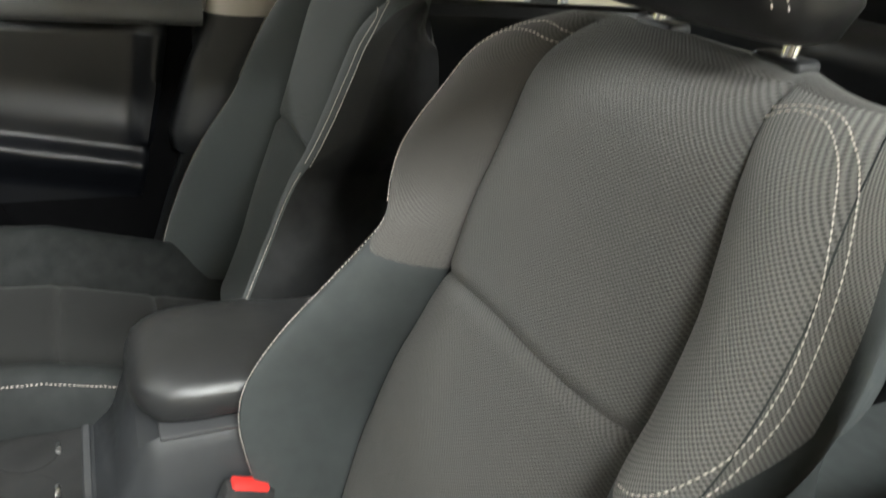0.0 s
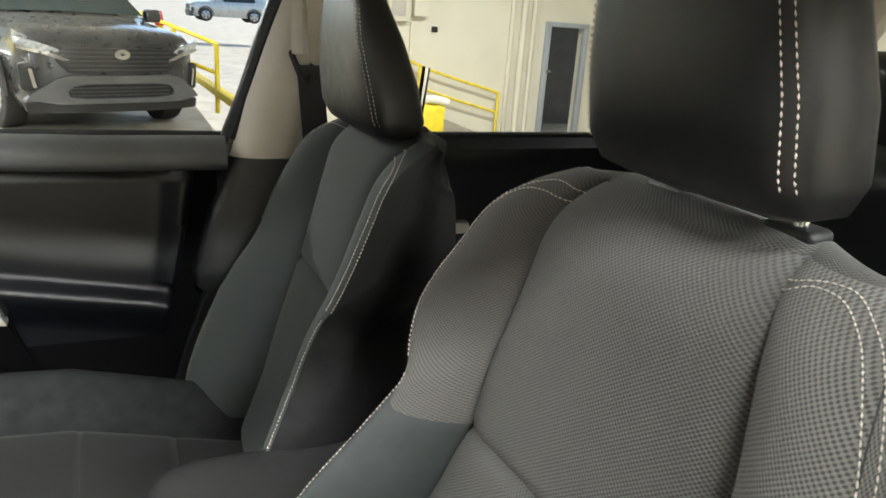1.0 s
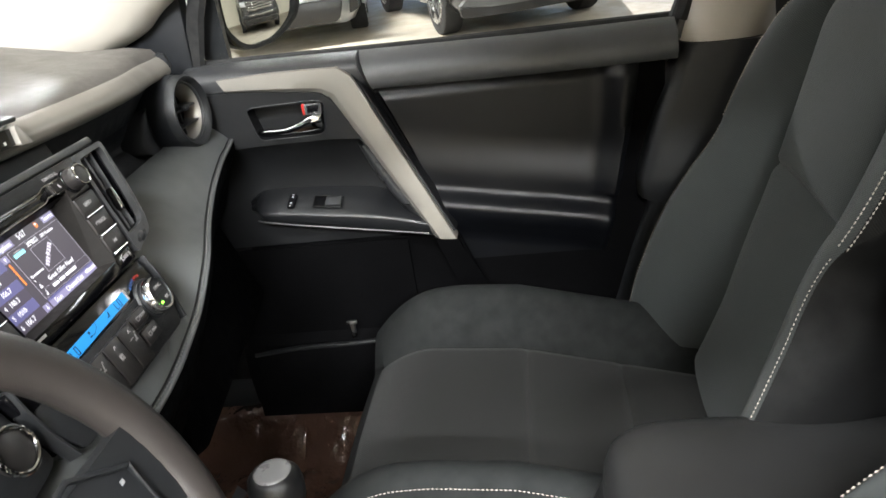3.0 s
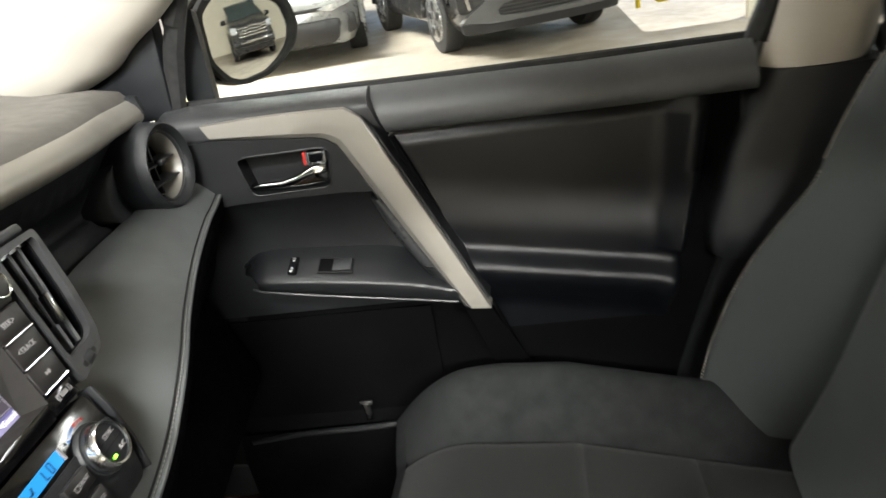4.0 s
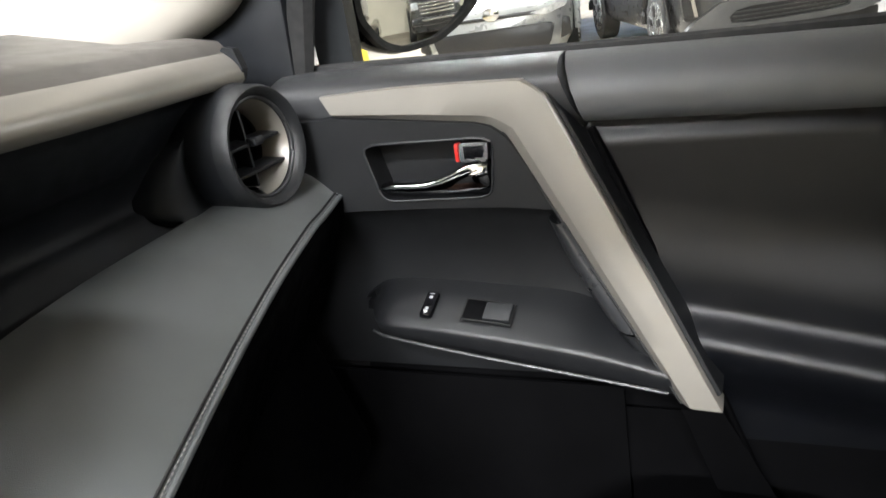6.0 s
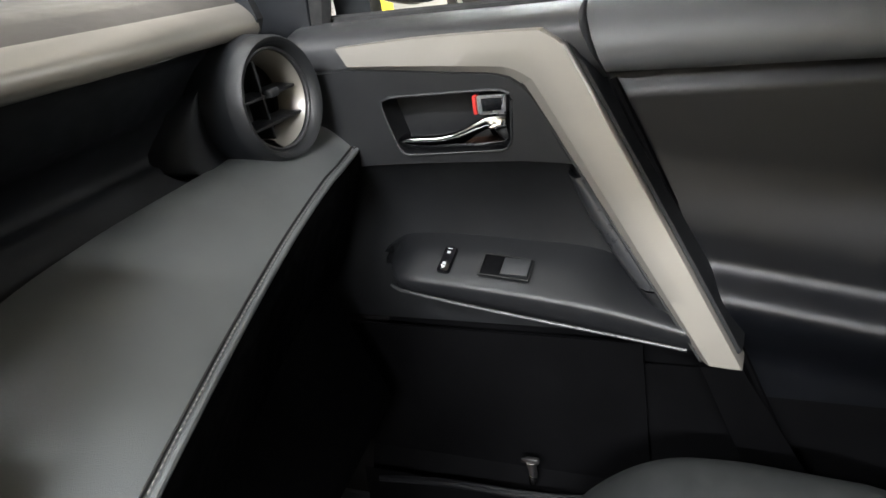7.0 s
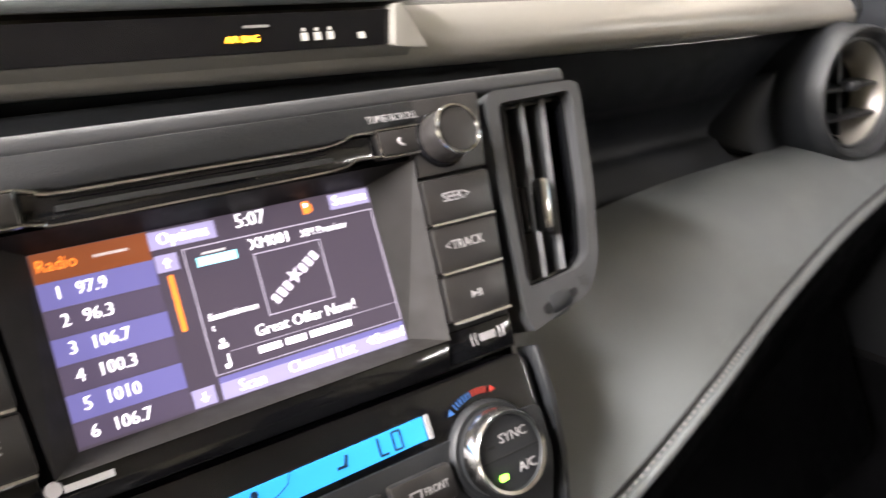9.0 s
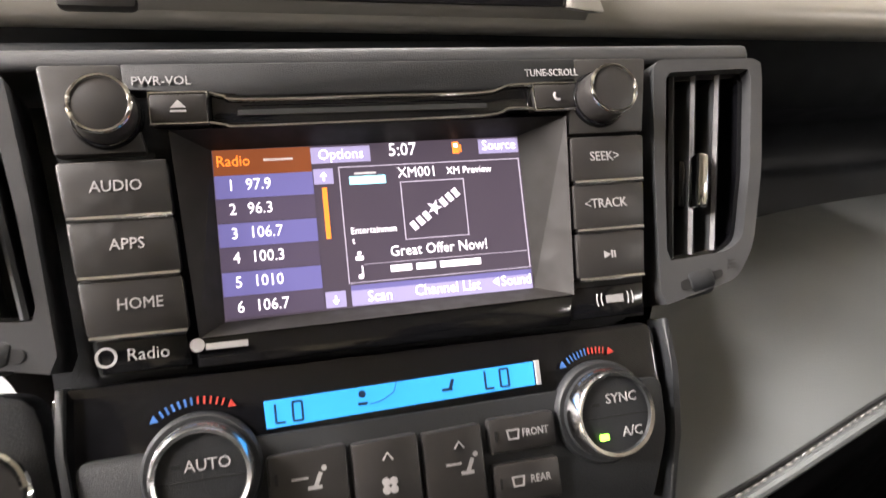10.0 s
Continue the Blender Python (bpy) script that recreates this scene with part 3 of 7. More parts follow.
    if face == "suv":
        def front(pts, d, dy, hole=None, bev=.008):
            """A plate on the nose, bent back towards the fenders."""
            m = pose(0, fy + dy, 0, 90, 0, 180)
            if hole:
                c = (0, sum(p[1] for p in pts) / len(pts))
                bm = ring_prism(radial(pts, c, 64), radial(hole, c, 64), 0, d, m, bev)
            else:
                bm = prism(pts, 0, d, m, bev)
            if not isinstance(bm, tuple):
                bmesh.ops.subdivide_edges(bm, edges=[e for e in bm.edges if e.calc_length() > .2], cuts=6)
                for v in bm.verts:
                    v.co.y -= .2 * v.co.x ** 4 + .06 * v.co.x ** 2
            return bm

        M_CLAD = plain(name + "_cladding", (.04, .0405, .041), .45)
        part("hood_edge", front(round_poly([(-.66, .86), (.66, .86), (.6, .91), (-.6, .91)], .02), .05, -.03), paint, t)
        gr = part("grille", front(round_poly([(-.5, .63), (.5, .63), (.62, .74), (.56, .86), (-.56, .86), (-.62, .74)], .03), .05, .0), M_GRILLE, t)
        for k in range(5):
            part("grille_bar", front([(-.5 - .02 * k, .645 + .042 * k), (.5 + .02 * k, .645 + .042 * k), (.5 + .02 * k, .66 + .042 * k), (-.5 - .02 * k, .66 + .042 * k)], .016, .048, bev=.0), M_CLAD, gr)
        part("emblem", ring_prism([(math.cos(q) * .078, .805 + math.sin(q) * .05) for q in [2 * math.pi * i / 32 for i in range(32)]], [(math.cos(q) * .02, .805 + math.sin(q) * .01) for q in [2 * math.pi * i / 32 for i in range(32)]], .05, .075, pose(0, fy, 0, 90, 0, 180)), M_CHROME, t)
        part("bumper_bow", front(round_poly([(-.9, .33), (.9, .33), (.84, .42), (.58, .6), (-.58, .6), (-.84, .42)], .03), .09, .0, round_poly([(-.5, .38), (.5, .38), (.56, .43), (.46, .52), (-.46, .52), (-.56, .43)], .03), .012), plain(name + "_bumper_grey", (.09, .091, .093), .42), t, angle=30)
        it = part("air_intake", front(round_poly([(-.56, .38), (.56, .38), (.56, .44), (.46, .53), (-.46, .53), (-.56, .44)], .03), .03, .02), M_GRILLE, t)
        for k in range(3):
            part("grille_bar", front([(-.5, .4 + .036 * k), (.5, .4 + .036 * k), (.5, .412 + .036 * k), (-.5, .412 + .036 * k)], .012, .05, bev=.0), M_CLAD, it)
        part("skid_plate", front(round_poly([(-.86, .24), (.86, .24), (.88, .34), (-.88, .34)], .03), .07, -.02), M_GRILLE, t)
        for s in (1, -1):
            fl = Matrix.Diagonal((s, 1, 1, 1))
            hl = part("headlight", front([(s * a_, b_) for a_, b_ in round_poly([(.56, .83), (.64, .87), (.9, .95), (.9, .87), (.7, .79)], .02)], .1, -.05), M_LAMPGLASS, t)
            part("lamp_bar", front([(s * .5, .72), (s * .66, .78), (s * .9, .84), (s * .9, .865), (s * .64, .81), (s * .5, .75)], .03, .03, bev=.0), M_CHROME, hl, "bright wedge under the lamp")
            fg = part("fog_lamp_bay", front([(s * a_, b_) for a_, b_ in round_poly([(.7, .46), (.88, .44), (.9, .7), (.8, .72)], .03)], .05, -.01), M_GRILLE, t)
            part("fog_trim", front([(s * .78, .48), (s * .81, .48), (s * .84, .66), (s * .81, .66)], .02, .05, bev=.0), M_CHROME, fg)
    elif face == "sedan":
        part("grille", prism(round_poly([(-.62, .24), (.62, .24), (.7, .5), (-.7, .5)], .08), 0, .05, pose(0, fy + .0, 0, 90, 0, 180), .01), M_GRILLE, t)
        for k in range(7):
            part("grille_bar", box(1.26 + .02 * k, .04, .016, pose(0, fy + .02, .26 + .036 * k), .006), M_CHROME_SATIN, t)
        part("upper_slit", box(1.0, .05, .04, pose(0, fy - .0, .62), .015), M_GRILLE, t)
        part("emblem", cyl(.07, .02, pose(0, fy + .03, .66, 90, 0, 0) @ Matrix.Diagonal((1.4, 1, 1, 1)), seg=28, bevel=.005), M_CHROME, t)
        for s in (1, -1):
            hl = part("headlight", prism(round_poly([(.42, .62), (.62, .66), (.86, .76), (.84, .66), (.6, .58)], .03), 0, .2, pose(0, fy - .17, 0, 90, 0, 180) @ Matrix.Diagonal((s, 1, 1, 1)), .01), M_LAMPGLASS, t)
            part("side_intake", prism(round_poly([(.74, .3), (.86, .34), (.86, .52), (.78, .54)], .03), 0, .06, pose(0, fy - .1, 0, 90, 0, 180) @ Matrix.Diagonal((s, 1, 1, 1)), .01), M_GRILLE, t)
    elif face == "truck":
        part("grille", prism(round_poly([(-.6, .72), (.6, .72), (.68, 1.08), (-.68, 1.08)], .06), 0, .06, pose(0, fy, 0, 90, 0, 180), .01), M_GRILLE, t)
        for k in range(4):
            part("grille_bar", box(1.24 + .02 * k, .05, .05, pose(0, fy + .05, .77 + .085 * k), .015), M_CHROME, t)
        part("bumper", box(1.8, .14, .2, pose(0, fy + .02, .56), .05), paint, t)
        part("bumper_bar", box(1.2, .05, .06, pose(0, fy + .09, .6), .02), M_CHROME, t)
        for s in (1, -1):
            part("headlight", box(.26, .14, .2, pose(s * .78, fy - .02, .98), .04), M_LAMPGLASS, t)
    ry = -f - .004
    for s in (1, -1):
        part("tail_lamp", box(.22, .1, .3, pose(s * (hw * .78), ry + .06, belt - .05), .03), M_TAIL, t)
    return t


# heading: the nose points to +y of the car's own axes before the turn
car("grey_suv", "dark grey compact SUV parked nose-in with black bumper trim", (9.70, 1.135, 0), 114, car_paint("graphite_paint", (.04, .041, .044)), face="suv", nose=.95, hood=1.02)
car("silver_sedan", "silver sedan with a wide slatted grille", (10.6, 3.75, 0), 103, car_paint("silver_paint", (.42, .435, .435)), L=4.88, W=1.84, H=1.44, belt=.98, hood=.92, nose=.78, wheel_r=.34, wb=2.82, face="sedan", sedan=True)
car("black_truck", "black SUV with a chrome barred grille", (3.2, -10.2, 0), 6, car_paint("black_paint", (.012, .012, .014)), L=4.9, W=1.98, H=1.9, belt=1.2, hood=1.18, nose=1.1, wheel_r=.4, wb=2.85, face="truck")
car("white_suv", "white SUV parked ahead with its red tail lamp showing", (4.9, 5.3, 0), -30, car_paint("white_paint", (.75, .75, .75)), H=1.75, belt=1.12)
car("pale_suv", "pale SUV standing far off in the daylight", (46.0, -5.2, 0), 5, car_paint("pale_paint", (.6, .6, .58)), H=1.75)

# the bay lies slightly askew to the car
BAY = Matrix.Translation((-.6, .07, -.05)) @ Matrix.Rotation(radians(-1.7), 4, "Z") @ Matrix.Translation((.6, -.07, 0))
for ob in list(scene.objects):
    if ob.parent is None and ob.type in ("EMPTY", "MESH", "LIGHT") and ob not in (ground, sun):
        ob.matrix_basis = BAY @ ob.matrix_basis
ground.location.z = -.05

# ---- the car we sit in: shell ----
shell = thing("car_shell", "dark car cabin shell with beige headliner", "car body", (0, -0.3, 0.2), kind="structure")
slab("floor_pan", -0.74, 0.74, -1.75, 1.25, 0.24, 0.30, M_CARPET, "black carpeted cabin floor", "floor")
part("firewall", box(1.5, .06, .9, pose(0, 1.22, .72)), M_CARPET, shell)
part("rocker", box(.14, 2.9, .24, pose(.78, -.3, .36), .03), M_DARK_TRIM, shell)
part("rocker", box(.14, 2.9, .24, pose(-.80, -.3, .36), .03), M_DARK_TRIM, shell)
part("door_skin", box(.05, 1.0, .78, pose(.84, .28, .72), .02), M_PIANO, shell)
part("door_skin", box(.05, 1.1, .74, pose(.84, -.75, .72), .02), M_PIANO, shell)
part("hood", sheet([[(-.86, 1.16, 1.08), (0, 1.16, 1.11), (.86, 1.16, 1.08)], [(-.84, 1.7, 1.05), (0, 1.7, 1.09), (.84, 1.7, 1.05)], [(-.74, 2.2, .93), (0, 2.25, .98), (.74, 2.2, .93)], [(-.6, 2.4, .5), (0, 2.45, .5), (.6, 2.4, .5)]]), M_PIANO, shell)
headliner = [[(x * w, y, z - .05 * abs(x) ** 3) for x in (-1, -.66, -.33, 0, .33, .66, 1)] for y, z, w in ((.36, 1.625, .6), (.0, 1.665, .62), (-.6, 1.67, .63), (-1.3, 1.64, .62), (-1.7, 1.58, .6))]
ceil = tagged(part("ceiling_headliner", sheet(headliner), M_HEADLINER), "beige cloth headliner", "headliner", kind="structure")
part("roof_skin", sheet([[(p[0] * 1.12, p[1], p[2] + .06) for p in r] for r in headliner]), M_PIANO, shell)
# Unseen filler under the top pad, added to keep lamp light out of the footwell.
part("cowl_light_block", box(1.5, .3, .03, pose(0, 1.15, 1.182), .004), M_DASH_HARD, shell)
part("tailgate", box(1.4, .06, .75, pose(0, -2.05, .75)), M_DARK_TRIM, shell)
part("load_floor", box(1.3, .75, .05, pose(0, -1.72, .78)), M_CARPET, shell)
part("rear_glass_frame", box(1.3, .05, .08, pose(0, -2.02, 1.14), .02), M_DARK_TRIM, shell)


def pillar(name, pts, mat, label, r=.05, flat=.6):
    return tagged(part(name, tube(smooth_line(pts, 14), r, 14, flat=flat), mat), label, "pillar trim", kind="structure")


for s in (1, -1):
    # front pillar: a broad trim that narrows as it climbs
    FE = smooth_line([(.69, 1.10, 1.212), (.685, 1.05, 1.236), (.682, .95, 1.272), (.68, .895, 1.291), (.675, .81, 1.318), (.66, .68, 1.378), (.615, .48, 1.52), (.57, .34, 1.63)], 28)
    RE = smooth_line([(.715, .86, 1.163), (.712, .82, 1.182), (.708, .757, 1.207), (.70, .715, 1.238), (.69, .65, 1.278), (.672, .56, 1.35), (.645, .42, 1.5), (.62, .30, 1.62)], 28)
    rings = []
    for f_, r_ in zip(FE, RE):
        mid = (f_ + r_) / 2 + Vector((-.022, -.012, -.008))
        q1, q3 = f_.lerp(mid, .5) + Vector((-.008, -.004, -.002)), r_.lerp(mid, .5) + Vector((-.01, -.004, -.002))
        back = Vector((.03, .03, .03))
        rings.append([(s * p.x, p.y, p.z) for p in (f_, q1, mid, q3, r_, r_ + Vector((.035, .01, .0)), (f_ + r_) / 2 + back, f_ + Vector((.02, .02, .02)))])
    tagged(part("pillar_trim_front", loft(rings), M_BEIGE, angle=60), "beige front pillar trim beside the windshield", "pillar trim", kind="structure")
    part("kick_panel", box(.03, .62, .75, pose(s * .738, .96, .66), .005), M_CARPET, shell)
    part("cowl_side", box(.04, .5, .10, pose(s * .755, 1.02, 1.06), .01), M_DASH_HARD, shell)
    # roof rail
    pillar("trim_roof_rail", [(s * .63, .36, 1.6), (s * .66, -.3, 1.62), (s * .66, -1.2, 1.58)], M_BEIGE, "beige trim along the roof edge", .045)
    # centre pillar: beige above, black below
    up = []
    for z, y0, y1, xx in ((1.085, -.135, -.285, .72), (1.2, -.165, -.31, .71), (1.3, -.2, -.335, .70), (1.4, -.235, -.36, .685), (1.62, -.33, -.44, .63)):
        up.append([(s * (xx + .03), y0, z), (s * xx, y0 - .01, z), (s * (xx - .022), (y0 + y1) / 2 + .03, z), (s * (xx - .022), (y0 + y1) / 2 - .03, z), (s * xx, y1 + .01, z), (s * (xx + .03), y1, z)])
    bp = thing("pillar_trim_centre", "beige upper centre pillar trim over a black lower trim", "pillar trim", (s * .72, -.2, .4), kind="structure")
    part("upper_trim", loft([[Vector(p) for p in smooth_line(r, 15)] for r in up]), M_BEIGE, bp, angle=70)
    dn = []
    for z, y0, y1, xx in ((1.084, -.132, -.30, .715), (.98, -.09, -.30, .70), (.87, -.058, -.29, .685), (.83, -.06, -.28, .69), (.815, -.075, -.27, .71), (.6, -.0, -.24, .72), (.4, .02, -.22, .72)):
        dn.append([(s * (xx + .05), y0, z), (s * (xx + .004), y0 - .004, z), (s * (xx - .018), y0 - .03, z), (s * (xx - .022), y1 + .03, z), (s * xx, y1 + .01, z), (s * (xx + .05), y1, z)])
    part("lower_trim", loft([[Vector(p) for p in smooth_line(r, 15)] for r in dn]), M_DARK_TRIM, bp, angle=70)
    part("seal", tube(smooth_line([(s * .738, .0, .5), (s * .735, -.045, .82), (s * .742, -.118, 1.08), (s * .735, -.17, 1.22), (s * .722, -.225, 1.38), (s * .67, -.32, 1.6)], 30), .011, 8), M_RUBBER, bp)
    part("pillar_cover", tube(smooth_line([(s * .752, -.132, 1.09), (s * .745, -.18, 1.22), (s * .73, -.232, 1.38), (s * .68, -.325, 1.6)], 20), .02, 8), M_FRAME, bp)
    # seat belt from its loop down behind the seat
    belt = thing("seat_belt", "black seat belt hanging from the pillar loop", "seat belt", (s * .68, -.25, .5), group="seat belts")
    loop = part("loop", tube(smooth_line([(s * .69, -.245, 1.3), (s * .672, -.25, 1.28), (s * .67, -.27, 1.24), (s * .685, -.285, 1.27), (s * .69, -.245, 1.3)], 20), .006, 8), M_BELT, belt)
    part("loop_cover", tube(smooth_line([(s * .688, -.262, 1.40), (s * .678, -.26, 1.34), (s * .674, -.262, 1.29)], 10), .026, 12, flat=.6), M_BEIGE, belt, "beige belt loop cover")
    web = [[(s * (.672 - .0 * k), -.255 - .012 * k - .052 * j, z) for j in (0, 1)] for k, z in enumerate((1.27, 1.15, 1.0, .85, .7, .5))]
    part("webbing", join_geo([sheet(web)]), M_BELT, belt)
    # rear corner trim
    pillar("pillar_trim_rear", [(s * .68, -1.45, 1.1), (s * .66, -1.6, 1.3), (s * .6, -1.75, 1.58)], M_BEIGE, "beige rear pillar trim", .1)

# windows
for s in (1, -1):
    if s > 0:
        gl = tagged(part("window_front", sheet([[(.755, .69, 1.11), (.755, .2, 1.11), (.755, -.15, 1.11)], [(.735, .6, 1.3), (.735, .2, 1.34), (.735, -.2, 1.34)], [(.67, .38, 1.56), (.665, .1, 1.6), (.665, -.3, 1.6)]]), M_GLASS), "clear front side window", "window", kind="structure")
        gl.visible_shadow = False
    gl = tagged(part("window_rear_door", sheet([[(s * .755, -.3, 1.1), (s * .755, -.8, 1.1), (s * .755, -1.35, 1.1)], [(s * .735, -.36, 1.34), (s * .735, -.8, 1.34), (s * .735, -1.42, 1.34)], [(s * .67, -.45, 1.6), (s * .665, -.8, 1.6), (s * .665, -1.45, 1.56)]]), M_GLASS), "clear rear side window", "window", kind="structure")
    gl.visible_shadow = False
wsr = [[(x * w, y - .1 * x * x, z) for x in (-1, -.66, -.33, 0, .33, .66, 1)] for y, z, w in ((1.28, 1.15, .72), (.9, 1.36, .69), (.42, 1.61, .6))]
gl = tagged(part("window_windshield", sheet(wsr), M_GLASS), "clear sloping windshield", "windshield", kind="structure")
gl.visible_shadow = False
part("windshield_band", sheet([[(p[0] * 1.0, p[1] + .004, p[2] - .01 + dz) for p in wsr[0]] for dz in (.0, .035)]), M_PIANO, shell)

# rear doors: trim under the window
for s in (1, -1):
    rd = thing("rear_door_trim", "black rear door trim under the window", "door trim", (s * .74, -.8, .4), group="rear doors")
    prof = [(.76, 1.115), (.735, 1.12), (.708, 1.1), (.705, 1.05), (.715, 1.03), (.715, .9), (.66, .86), (.66, .8), (.7, .74), (.7, .42), (.78, .42)]
    part("trim_panel", loft([[(s * x, y, z) for x, z in prof] for y in (-.29, -.7, -1.1, -1.36)]), M_DOOR_SOFT, rd, angle=30)
    part("belt_moulding", box(.02, 1.05, .016, pose(s * .752, -.83, 1.122), .005), M_RUBBER, rd)
    part("pull", box(.03, .2, .03, pose(s * .68, -.55, .93), .012), M_SILVER, rd)
    part("quarter_bar", box(.02, .03, .5, pose(s * .73, -1.15, 1.33, -14, 0, 0), .006), M_RUBBER, rd)


# ---- front seats ----
def soft(a, b, x):
    t = min(1, max(0, (x - a) / (b - a)))
    return t * t * (3 - 2 * t)


SEAM = [(.60, .178), (.72, .155), (.86, .138), (.96, .131), (1.06, .132), (1.14, .133), (1.18, .13), (1.205, .125)]
EDGE = [(.60, .245), (.72, .27), (.83, .27), (.90, .252), (.95, .231), (.98, .226), (1.0, .234), (1.05, .238), (1.11, .231), (1.155, .214), (1.18, .196), (1.205, .168)]
WING = [(.60, .115), (.72, .122), (.83, .11), (.92, .09), (.99, .07), (1.05, .058), (1.11, .046), (1.16, .03), (1.19, .012), (1.205, 0)]


# the driver seat, moulded by use: its inboard (1) and outboard (-1) lines differ
SEAM_IN = [(.60, .19), (.72, .212), (.82, .203), (.87, .188), (.91, .177), (.945, .166), (1.02, .168), (1.07, .161), (1.11, .156), (1.15, .153), (1.18, .148), (1.205, .138)]
SEAM_OUT = [(.60, .178), (.72, .168), (.86, .152), (.926, .146), (.967, .143), (1.025, .141), (1.07, .137), (1.10, .130), (1.14, .12), (1.162, .114), (1.184, .103), (1.205, .094)]
EDGE_IN = [(.60, .215), (.66, .221), (.725, .224), (.81, .224), (.88, .224), (.91, .222), (.96, .218), (.985, .216), (1.0, .224), (1.02, .242), (1.05, .255), (1.08, .25), (1.106, .24), (1.13, .232), (1.16, .226), (1.187, .215), (1.205, .19)]
WING_IN = [(.60, .08), (.63, .094), (.70, .134), (.75, .157), (.80, .161), (.857, .14), (.91, .108), (.97, .074), (.99, .068), (1.05, .058), (1.11, .046), (1.16, .03), (1.19, .012), (1.205, 0)]
SHAPE = {"wing": {1: WING, -1: WING}, "seam": {1: SEAM, -1: SEAM}, "edge": {1: EDGE, -1: EDGE}, "mid": {1: (.975, .02), -1: (.975, .02)}}


def back_y(z):
    y = -.223 - .262 * (z - .96)
    if z < .75:
        y += .06 * (.75 - z)
    if z > 1.12:
        y -= 95 * max(0, z - 1.13) ** 3
    return y


def back_point(k, z):
    """A point of the backrest's front skin: k from 0 (middle) over 1 (seam) to 2 (outer edge) and 3 (round the side), signed."""
    s = 1 if k >= 0 else -1
    k = abs(k)
    seam, edge, wing = soft_table(SHAPE["seam"][s], z), soft_table(SHAPE["edge"][s], z), soft_table(SHAPE["wing"][s], z)
    y0 = back_y(z)
    lum = .012 * math.exp(-((z - .83) / .12) ** 2)
    if k <= 1:
        a = seam * k
        y = y0 + (.014 + lum) * (1 - k ** 2.2) + .006 * (1 - k ** 8) - .006 * k ** 14
    elif k <= 2:
        t = k - 1
        a = seam + (edge - seam) * t
        y = y0 + wing * (1 - (1 - t) ** 1.35) + .008 * math.sin(math.pi * t) - .006 * (1 - t) ** 10 - .01 * t ** 7
    else:
        t = k - 2
        front, rear = y0 + wing - .01, max(y0 - .125, -.362)
        a = edge + .014 * math.sin(math.pi * min(1, t * 1.3)) * (1 if t < .7 else .7) - .03 * t * t
        y = front + (rear - front) * t ** 1.15
        z -= .045 * t * t * soft(1.13, 1.205, z)
    return Vector((s * a, y, z))


def mid_seam(k):
    """Height of the cross seam between the two cloth inserts."""
    top, drop = SHAPE["mid"][1 if k >= 0 else -1]
    return top - drop * k * k


def patch(name, ks, zs_fn, mat, parent, n_z, label="", groove_z=False, lift=0.0):
    """Part of the backrest skin, with its own UV in metres and rounded edges along the seams."""
    nk = len(ks)
    v, uvs = [], []
    for k in ks:
        z0, z1 = zs_fn(k)
        for j in range(n_z + 1):
            t = j / n_z
            z = z0 + (z1 - z0) * t
            p = back_point(k, z)
            p.x += math.copysign(lift, k)
            if groove_z:
                d = min(abs(z - mid_seam(k)), .03)
                p.y -= .007 * math.exp(-(d / .006) ** 2)
            v.append(p)
            uvs.append((p.x + (0 if abs(k) <= 2 else math.copysign(abs(k) - 2, k) * .12), z))
    f = grid_faces(nk, n_z + 1)
    me = bpy.data.meshes.new(name)
    me.from_pydata([tuple(p) for p in v], [], f)
    lay = me.uv_layers.new(name="UVMap")
    for lp in me.loops:
        lay.data[lp.index].uv = uvs[lp.vertex_index]
    me.shade_smooth()
    me.materials.append(mat)
    ob = new(name, me)
    ob.parent = parent
    if label:
        ob["label"] = label
    return ob


def span(a, b, n):
    return [a + (b - a) * i / n for i in range(n + 1)]


TOP = 1.205


HEAD = [(1.262, .10, -.285, -.335), (1.268, .115, -.27, -.35), (1.29, .124, -.258, -.357), (1.34, .125, -.25, -.348), (1.40, .118, -.246, -.328), (1.45, .106, -.248, -.306), (1.48, .092, -.255, -.295), (1.488, .075, -.265, -.288)]


def wing_split(k):
    """Where the upper cloth wing meets the smooth lower wing."""
    m = mid_seam(math.copysign(1, k))
    return m + lerp_table([(0, 0), (.25, .003), (.5, .007), (.7, .011), (.85, .02), (.94, .031), (1, .044)], abs(k) - 1)


# double stitching that turns under the outboard wing: inner and outer row
HOOK = ([(1.0, 1.186), (1.08, 1.1885), (1.33, 1.1965), (1.62, 1.1968), (1.8, 1.189), (1.91, 1.1747), (1.98, 1.147), (2.01, 1.1135), (2.025, 1.0815), (2.0, 1.045), (1.89, 1.0138), (1.72, .993), (1.5, .98)],
        [(1.0, 1.1915), (1.38, 1.2), (1.7, 1.2005), (1.9, 1.1905), (1.99, 1.176), (2.065, 1.1485), (2.085, 1.114), (2.1, 1.0726), (2.055, 1.039), (2.0, 1.013), (1.86, .99), (1.6, .972)])


